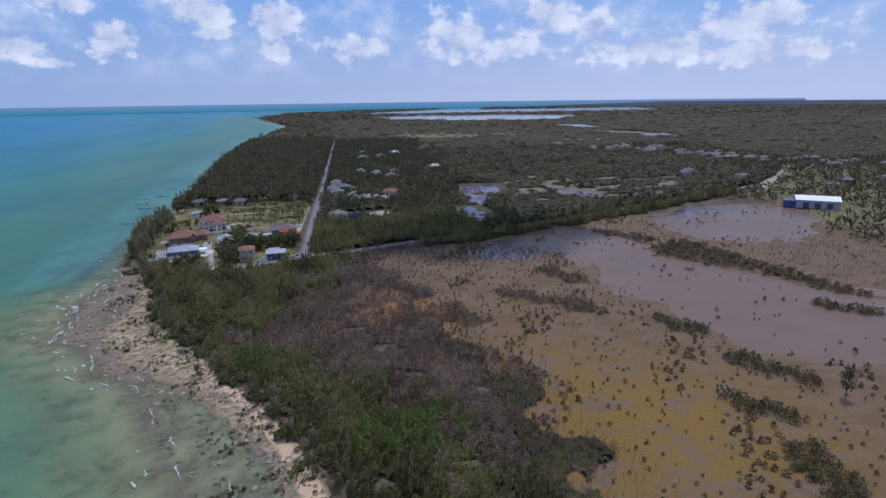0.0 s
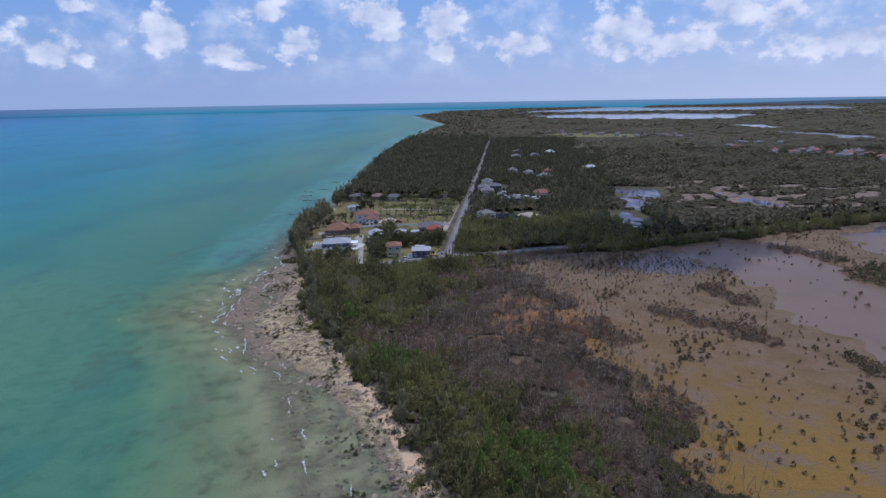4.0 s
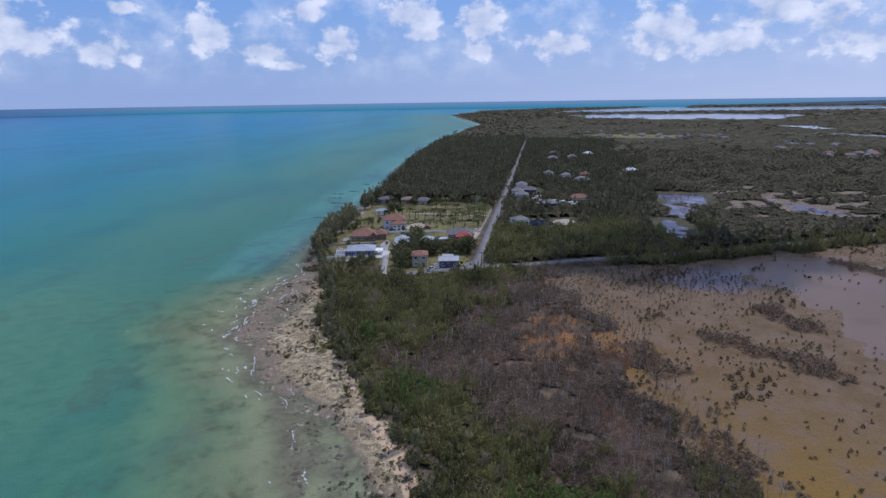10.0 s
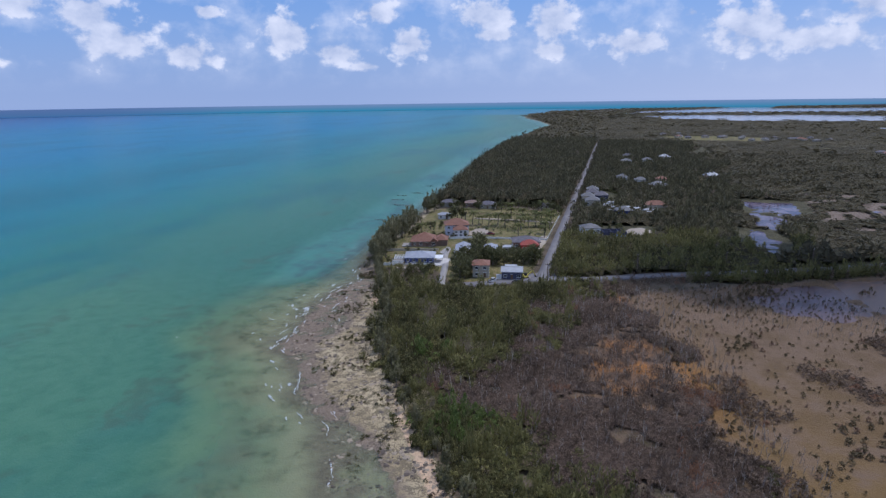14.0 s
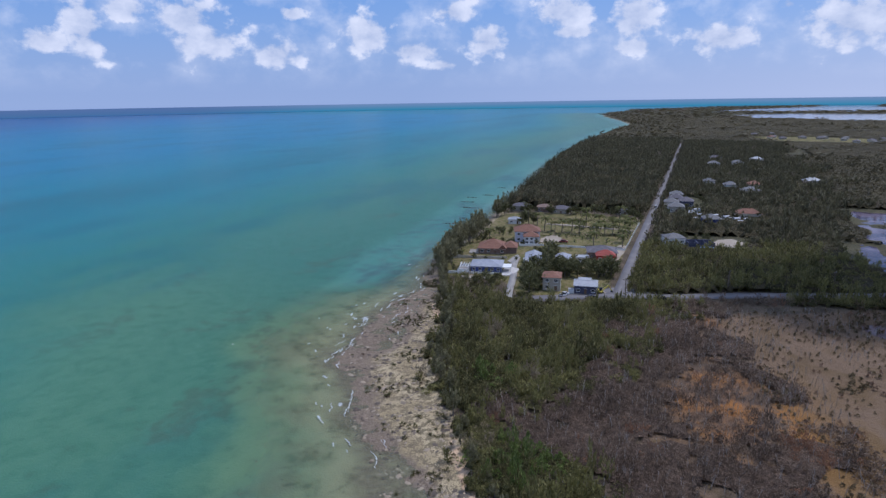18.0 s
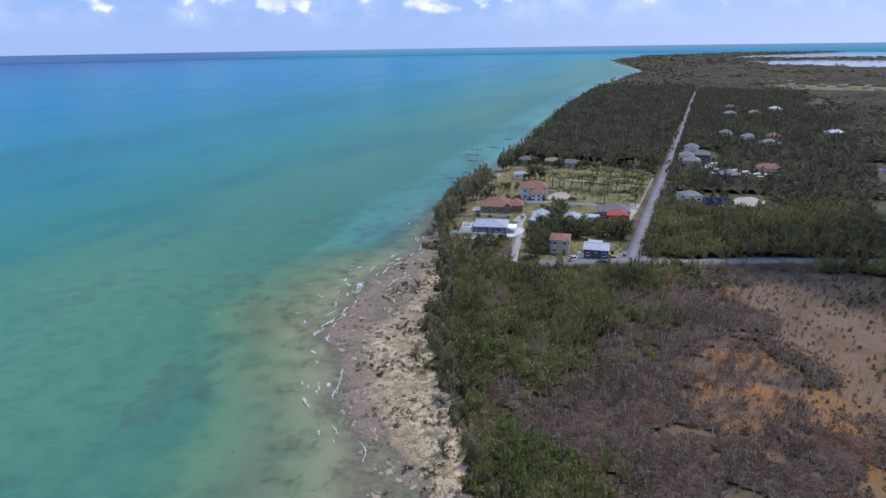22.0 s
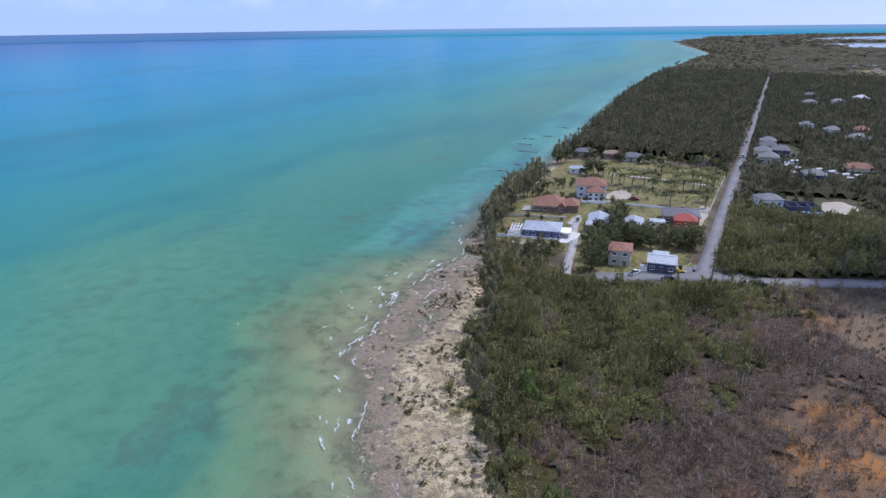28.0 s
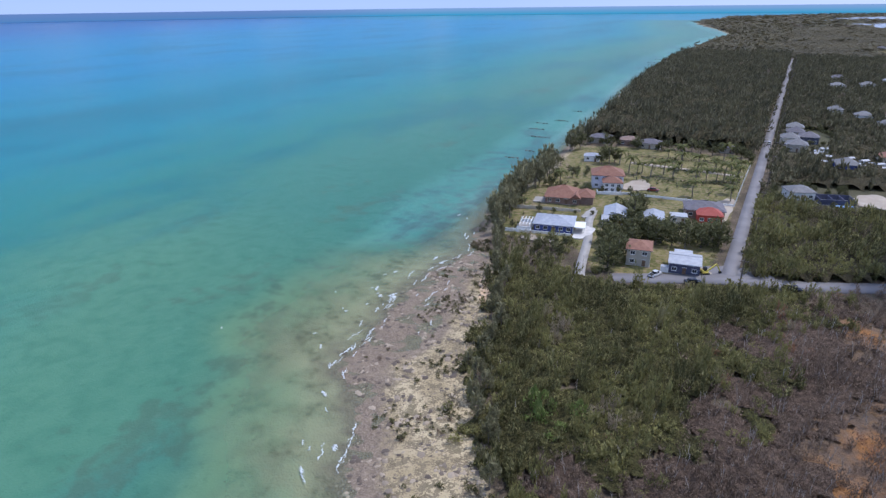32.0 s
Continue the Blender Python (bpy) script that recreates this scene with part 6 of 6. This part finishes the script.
ys = [-112, -106, -98, -93, -86, -78, -72, -64, -57, -48, -42, -34, -27, -22, -16, -11, -6, -2, 2, 7, 11, 17, 20, 24, 27, 29, 33, 36, 38, 42, 45, 48, 51, 55, 58, 63, 66, 71, 75, 80, 84, 128, 133, 152, 157]
for yy in ys:
    s = rs.uniform(0.45, 0.75) if yy < -10 else rs.uniform(0.8, 1.4)
    tree_at(pines[rs.randint(0, 4)], float(edge_x(yy)) + (rs.uniform(1.5, 5) if yy < -10 else rs.uniform(0.5, 4)), yy + rs.uniform(-1.5, 1.5), s, rs.uniform(0, 360))
for yy in np.arange(-205, -40, 5.5):
    tree_at(pines[rs.randint(0, 4)], float(edge_x(yy)) + rs.uniform(-2.0, 3.0), yy + rs.uniform(-2, 2), rs.uniform(0.35, 0.7), rs.uniform(0, 360))
for yy in (8, 15, 22, 30, 36, 43, 50, 57, 64, 72, 80):
    tree_at(pines[rs.randint(0, 4)], float(edge_x(yy)) + rs.uniform(3, 6), yy + rs.uniform(-2, 2), rs.uniform(1.0, 1.45), rs.uniform(0, 360))
yard = [feather_tree("yard_pine", -36 + 4 * k, 14, 6.5, 5.0, 340 + k, "dark green bushy pine between the houses", "yard pines", 80, "yard_green") for k in range(3)]
YARD_TREES = []
for n in range(400):
    px, py = rs.uniform(-44, -5), rs.uniform(-26, 36)
    q = ((py > 3) & (py < 23 + 0.3 * (px + 44)) & (px > -41)) | ((px < -31) & (px > -42) & (py < 24)) | ((px < -33) & (py > 20))
    q &= not ((-36 < px < -17) and (14 < py < 37)) or py < 17
    q &= not ((px > -20) and (py < 2)) and abs(px - np.interp(py, (-31, 0, 30), (-39, -46, -53))) > 4.5
    q &= not (px > -24 and py > 20)
    q &= not (-50 < px < -37.5 and 13 < py < 32)
    q &= not ((-31.5 < px < -21) and (-19 < py < -5)) and not (px > -17 and py < 4)
    if q and all((px - a) ** 2 + (py - b) ** 2 > 8.5 for a, b in YARD_TREES):
        YARD_TREES.append((px, py))
for px, py in YARD_TREES:
    tree_at(yard[rs.randint(0, 3)], px, py, rs.uniform(0.85, 1.45), rs.uniform(0, 360))
for px, py, s in ((-68, 108, 1.5), (-66, 111, 1.2), (-71, 105, 1.2), (-89, 94, 0.8), (-95, 131, 1.45), (-92, 136, 1.3), (-80, 147, 1.2), (-63, 148, 1.1), (-50, 147, 0.9), (-30, 150, 1.2), (-24, 148, 1.0), (-6, 140, 1.0), (-10, 147, 1.1), (-52, 24, 0.35), (-58, 22, 0.3)):
    tree_at(yard[rs.randint(0, 3)], px, py, s, rs.uniform(0, 360))
HOMES = ((10.5, 199), (12.5, 236), (20, 206), (14.5, 181), (13, 218), (16.5, 86), (29.5, 84.5), (44, 92))
for n in range(90):
    px, py = rs.uniform(7.5, 34), rs.choice([rs.uniform(160, 250), rs.uniform(160, 250), rs.uniform(72, 100)])
    if all(max(abs(px - a), abs(py - b) - 1) > 6.8 for a, b in HOMES):
        tree_at(yard[rs.randint(0, 3)], px, py, rs.uniform(0.35, 0.7), rs.uniform(0, 360))
for px, py, s in ((-90, 149, 0.8), (-84, 150, 0.6), (-78, 149, 0.95), (-74, 150, 0.6), (-65, 149, 0.8), (-62, 146, 0.7), (-52, 146, 0.6), (-47, 150, 1.0), (-40, 148, 0.8), (-35, 153, 1.1), (-21, 153, 0.9), (-13, 155, 1.0), (-57, 55, 0.5), (-63, 54, 0.6), (-74, 52, 0.7), (-80, 56, 0.8), (-72, 20, 0.5), (-66, 20, 0.4), (-80, 22, 0.7), (-50, 57, 0.5), (-76, 74, 0.8), (-82, 68, 0.9), (-72, 84, 0.6), (-46, 60, 0.5), (-50, -12, 0.7), (-54, -14, 0.8), (-50, -22, 0.9), (-58, -18, 0.7)):
    tree_at(yard[rs.randint(0, 3)], px, py, s, rs.uniform(0, 360))
palms = [palm(-49 + 15 * k, 96 + 9 * k, 5.2, 360 + k) for k in range(3)]
for px, py in ((-50.6, 92.7), (-44, 91.6), (-34.3, 92.2), (-33.9, 113.9), (-26.3, 112.9), (-16, 95.5), (-10.1, 94.4), (-6.8, 88.5), (-18.5, 117.1), (-23.3, 85.2), (-20, 93.3), (-21.9, 66.4), (-76.8, 58.6), (-17.6, 141), (-42.9, 127.6), (-62.8, 108.8), (-36.3, 128.3), (-7.2, 66.5), (-6.9, 99.3), (-24.1, 104.6), (-39.2, 96.5), (-13.2, 98.9), (-54.5, 93), (-8.2, 108), (-12, 121), (-8, 79)):
    tree_at(palms[rs.randint(0, 3)], px, py, rs.uniform(1.05, 1.6), rs.uniform(0, 360))
shrub = feather_tree("garden_shrub", -30, 78, 1.8, 1.9, 377, "low round green garden shrub on dry grass", "garden shrubs", 24, "brush_bright", "shrub")
for n in range(46):
    px, py = rs.uniform(-50, -8), rs.choice([70, 78, 84, 90, 104, 121])
    tree_at(shrub, px, py + rs.uniform(-2.5, 2.5), rs.uniform(0.5, 1.1), rs.uniform(0, 360))
for n in range(90):
    px, py = rs.uniform(-88, -44), rs.uniform(-4, 84)
    if abs(px - np.interp(py, (-31, 0, 30), (-39, -46, -53))) < 3.5 or any(abs(px - a) < b and abs(py - c) < d for a, b, c, d in ((-60, 12, 5, 7), (-65, 14, 38, 9), (-58, 11, 66, 12), (-46, 8, 73, 11))):
        continue
    if n % 2:
        tree_at(shrub, px, py, rs.uniform(0.6, 1.4), rs.uniform(0, 360))
    else:
        tree_at(yard[rs.randint(0, 3)], px, py, rs.uniform(0.22, 0.55), rs.uniform(0, 360))
# clipped hedges across the park
HEDGES = ((-5.6, 2, -5.2, 40), (-6.6, 6, -6.2, 38), (-4.2, 132, -4.4, 160), (-54, 78, -4, 95), (-69, 127, -6, 131), (-51, 47, -30, 56), (-46, 106, -6, 113))
hp = []
for ax, ay, bx, by in HEDGES:
    for s in np.arange(0, 1, 1.3 / math.hypot(bx - ax, by - ay)):
        if rs.uniform(0, 1) < 0.8:
            hp.append((ax + s * (bx - ax) + rs.normal(0, 0.3), ay + s * (by - ay) + rs.normal(0, 0.5)))
hp = np.array(hp)
hedge_pts = np.c_[hp, land_z(hp[:, 0], hp[:, 1]) - 0.05]
plant_mass("garden_hedge", hedge_pts, np.stack([rs.uniform(1.4, 2.4, len(hp)), rs.uniform(0.6, 1.3, len(hp))], -1), rs.uniform(0, 1, len(hp)), kinds_of(4, 470, 60, 0.11, 0.25), MAT["yard_green"], "dark uneven hedges across the dry park lawn", 471)

feather_tree("marsh_pine", 149, -184, 9.0, 3.4, 390, "lone dark pine on the marsh hedge", "", 60, "pine")


# ---- hedges and dead wood in the marsh ----
def patch_mass(name, lines, width, gap, seed, sizes, material, label, leaves=70):
    def keep(x, y, p):
        d = np.full(x.shape, 1e9)
        for (ax, ay), (bx, by) in lines:
            ex, ey = bx - ax, by - ay
            s = np.clip(((x - ax) * ex + (y - ay) * ey) / (ex * ex + ey * ey), 0, 1)
            d = np.minimum(d, np.hypot(x - ax - s * ex, y - ay - s * ey))
        return d < width * (0.75 + 0.55 * wave(x, y, 13, seed + 1))
    pts, r = spots(seed, (30, -228, 420, 80), gap, keep)
    n = len(pts)
    pts[:, 2] = np.maximum(pts[:, 2], 0.5)
    size = np.stack([r.uniform(1.8, 3.4, n), r.uniform(*sizes, n)], -1)
    return plant_mass(name, pts, size, np.clip(r.normal(0.5, 0.25, n), 0, 1), kinds_of(5, seed + 3, leaves, 0.095, 0.25), MAT[material], label, seed + 2)


patch_mass("marsh_hedge", [((137, -158), (143, -168)), ((140, -164), (146, -172)), ((120, -181), (127, -190)), ((131, -126), (136, -134)), ((121, -204), (117, -218)), ((197, -120), (204, -130))], 5.5, 1.7, 440, (1.2, 2.4), "marsh_green", "dark hedge-like strips of mangrove in the marsh")
patch_mass("brown_hedge", [((50, -130), (62, -142)), ((62, -142), (72, -158)), ((60, -100), (66, -116)), ((166, 16), (182, -8)), ((112, -58), (118, -76)), ((86, -86), (96, -94)), ((104, -100), (110, -110))], 7.0, 1.8, 450, (1.0, 2.0), "brush_grey", "brown leafless mangrove strips in the marsh")


def sticks(name, box_, count, seed, keep, height, label):
    """Bare bleached stems with side branches, one mesh."""
    r = np.random.RandomState(seed)
    x, y = r.uniform(box_[0], box_[2], count), r.uniform(box_[1], box_[3], count)
    k = keep(x, y, r.uniform(0, 1, count))
    x, y = x[k], y[k]
    z = np.maximum(land_z(x, y), 0.5)
    segs = []
    for px, py, pz in zip(x, y, z):
        h = r.uniform(*height)
        lean = r.normal(0, 0.16, 2)
        top = np.array((px + lean[0] * h, py + lean[1] * h, pz + h))
        base = np.array((px, py, pz - 0.1))
        segs.append((base, top, 0.064))
        for _ in range(4):
            s = r.uniform(0.3, 0.85)
            q = base + (top - base) * s
            a = r.uniform(0, 6.283)
            segs.append((q, q + h * 0.36 * np.array((math.cos(a) * 0.4, math.sin(a) * 0.4, 0.9)), 0.032))
    a = np.array([s[0] for s in segs])
    b = np.array([s[1] for s in segs])
    w = np.array([s[2] for s in segs])[:, None]
    d = b - a
    u = np.cross(d, (0.3, 0.9, 0.1))
    u /= np.linalg.norm(u, axis=1)[:, None]
    v = np.cross(d, u)
    v /= np.linalg.norm(v, axis=1)[:, None]
    ring = [u, -0.5 * u + 0.87 * v, -0.5 * u - 0.87 * v]
    co = np.stack([a + q * w for q in ring] + [b + q * w * 0.4 for q in ring], 1)
    i = np.arange(len(segs))[:, None] * 6
    f = np.concatenate([np.concatenate([i + m, i + (m + 1) % 3, i + 3 + (m + 1) % 3, i + 3 + m], 1) for m in range(3)])
    me = mesh_of(name, co.reshape(-1, 3), f)
    me.materials.append(MAT["dead_wood"])
    return tagged(new(name, me), label, "dead wood", kind="stuff")


def bare_spots(x, y, p):
    return (x > edge_x(y) + 4) & (x < brush_line(y) + 12) & (p > np.minimum(0.2 + greenness(x, y), 0.94)) & (road_dist(x, y) > 5)


sticks("dead_stems", (-50, -260, 90, -24), 4600, 401, bare_spots, (1.6, 4.2), "bleached bare stems standing among grey shrubs")


def marsh_dead(x, y, p):
    d = np.minimum.reduce([((x - 80) / 46) ** 2 + ((y + 32) / 25) ** 2, ((x - 250) / 60) ** 2 + ((y + 62) / 40) ** 2])
    return (d < 1 + 0.5 * wave(x, y, 12, 77)) & (p < 0.8) & (road_dist(x, y) > 5)


sticks("dead_mangroves", (20, -140, 330, 50), 9000, 402, marsh_dead, (0.9, 2.4), "field of dead pale mangrove stems in shallow marsh water")


def drift(x, y, p):
    return (np.abs(x - edge_x(y) + 0.5 - 1.5 * wave(x, y, 11, 69)) < 2.2) & (p < 0.9)


sticks("driftwood", (-70, -200, 30, -45), 5200, 403, drift, (0.4, 1.6), "bleached driftwood and dead branches where beach meets thicket")


# ---- beach ----
def beach_place(seed, n, y0, y1, lo=0.0, hi=1.0):
    r = np.random.RandomState(seed)
    y = r.uniform(y0, y1, n)
    x = water_x(y) + (edge_x(y) - water_x(y)) * r.uniform(lo, hi, n)
    return x, y, r


def build_beach():
    x, y, r = beach_place(411, 17000, -330, -22, -0.08, 1.0)
    cl = wave(x, y, 9, 90) + 0.6 * wave(x, y, 3.5, 91) > 0.15
    x, y = x[cl], y[cl]
    z = land_z(x, y)
    n = len(x)
    base = np.array([(1, 0, 0.1), (0.3, 0.9, 0), (-0.8, 0.5, 0.12), (-0.7, -0.6, 0), (0.4, -0.9, 0.08), (0.1, 0.1, 0.75)])
    tri = np.array([(0, 1, 5), (1, 2, 5), (2, 3, 5), (3, 4, 5), (4, 0, 5)])
    s = (0.13 + 0.7 * r.uniform(0, 1, n) ** 3)[:, None, None] * r.uniform(0.6, 1.4, (n, 1, 3))
    a = r.uniform(0, 6.283, n)
    b = base[None] * s + r.normal(0, 0.05, (n, 6, 3))
    co = np.stack([b[..., 0] * np.cos(a)[:, None] - b[..., 1] * np.sin(a)[:, None] + x[:, None], b[..., 0] * np.sin(a)[:, None] + b[..., 1] * np.cos(a)[:, None] + y[:, None], b[..., 2] * 0.7 + z[:, None] - 0.04], -1)
    me = mesh_of("beach_rocks", co.reshape(-1, 3), (tri[None] + 6 * np.arange(n)[:, None, None]).reshape(-1, 3))
    me.materials.append(MAT["beach_rock"])
    tagged(new("beach_rocks", me), "weathered brown limestone rocks strewn over the sandy shore", "rocks", kind="stuff")
    x, y, r = beach_place(412, 3400, -330, -10, 0.12, 1.02)
    k = (wave(x, y, 16, 92) + 0.5 * wave(x, y, 6, 93) + 0.8 * ((x - water_x(y)) / (edge_x(y) - water_x(y)) - 0.5)) > 0.25
    pts = np.stack([x[k], y[k], land_z(x[k], y[k]) - 0.05], -1)
    n = len(pts)
    size = np.stack([r.uniform(0.5, 1.7, n), r.uniform(0.3, 0.9, n)], -1)
    plant_mass("beach_shrubs", pts, size, np.clip(r.normal(0.45, 0.25, n), 0, 1), kinds_of(5, 420, 40, 0.15, 0.3), MAT["marsh_green"], "low dark shrubs scattered on the rocky beach", 413)


def build_surf():
    """Broken wave crests: low uneven ridges of foam lying along the shallows."""
    r = np.random.RandomState(430)
    cos, fcs, n0 = [], [], 0
    for k in range(95):
        kind = k % 5
        y = r.choice([r.uniform(-116, -50), r.uniform(-215, -50), r.uniform(-215, -50), r.uniform(-60, 10)])
        if kind < 2:      # long thin wash lines along the flat's edge
            off, ln, wd = r.normal(-0.5, 2.0), r.uniform(2.0, 7.0), r.uniform(0.12, 0.34)
        elif kind == 2:   # breaking crests further out
            off, ln, wd = -r.uniform(2, 11), r.uniform(1.2, 3.2), r.uniform(0.3, 0.75)
        elif kind == 3:   # flecks
            off, ln, wd = -r.gamma(1.6, 6.0), r.uniform(0.5, 1.3), r.uniform(0.15, 0.35)
        else:             # last wash over the flat
            off, ln, wd = r.uniform(0.5, 0.75 * float(flat_width(y)) + 0.6), r.uniform(1.0, 4.0), r.uniform(0.08, 0.22)
        m = 27
        t = np.linspace(-0.5, 0.5, m)
        yy = y + t * ln
        xx = water_x(yy) + off + 0.22 * np.sin(yy * 0.9 + k) + 0.1 * np.sin(yy * 2.3 + 2 * k) + r.normal(0, 0.12, m) + t * r.uniform(-0.8, 0.8)
        w = 0.62 * wd * (1 - (2 * t) ** 2) ** 0.5 * (2.4 * r.uniform(0, 1, m) ** 2.2) + 0.012
        h = 0.06 + 0.2 * min(wd, 0.6) * r.uniform(0.3, 1, m) * (1 - (2 * t) ** 2)
        zz = np.maximum(land_z(xx, yy), 0.0)
        row = [np.stack([xx - w, yy, zz - 0.02], -1), np.stack([xx - 0.2 * w, yy, zz + h], -1), np.stack([xx + w, yy, zz - 0.01], -1)]
        cos.append(np.concatenate(row))
        i = np.arange(m - 1)
        fcs.append(np.concatenate([np.stack([i, i + m, i + m + 1, i + 1], -1), np.stack([i + m, i + 2 * m, i + 2 * m + 1, i + m + 1], -1)]) + n0)
        n0 += 3 * m
    me = mesh_of("surf_foam", np.concatenate(cos), np.concatenate(fcs))
    me.materials.append(MAT["foam"])
    tagged(new("surf_foam", me), "white foam crests of small waves breaking on the reef flat", "sea foam", kind="stuff")


def rock_material():
    k = Nodes("beach_rock")
    t = k.island()
    col = k.mix(k.step(t, 0.2, 0.9), (0.1, 0.075, 0.058), (0.4, 0.32, 0.23))
    return k.done(k.mix(k.math("MULTIPLY", k.noise(5, 4), 0.5), col, (0.1, 0.08, 0.06)), 0.95, k.noise(6, 4), 0.05)


MAT["beach_rock"] = rock_material()
MAT["foam"] = plain("foam", (0.56, 0.58, 0.58), (0.72, 0.73, 0.73), 0.7, 2.0)
build_beach()
build_surf()
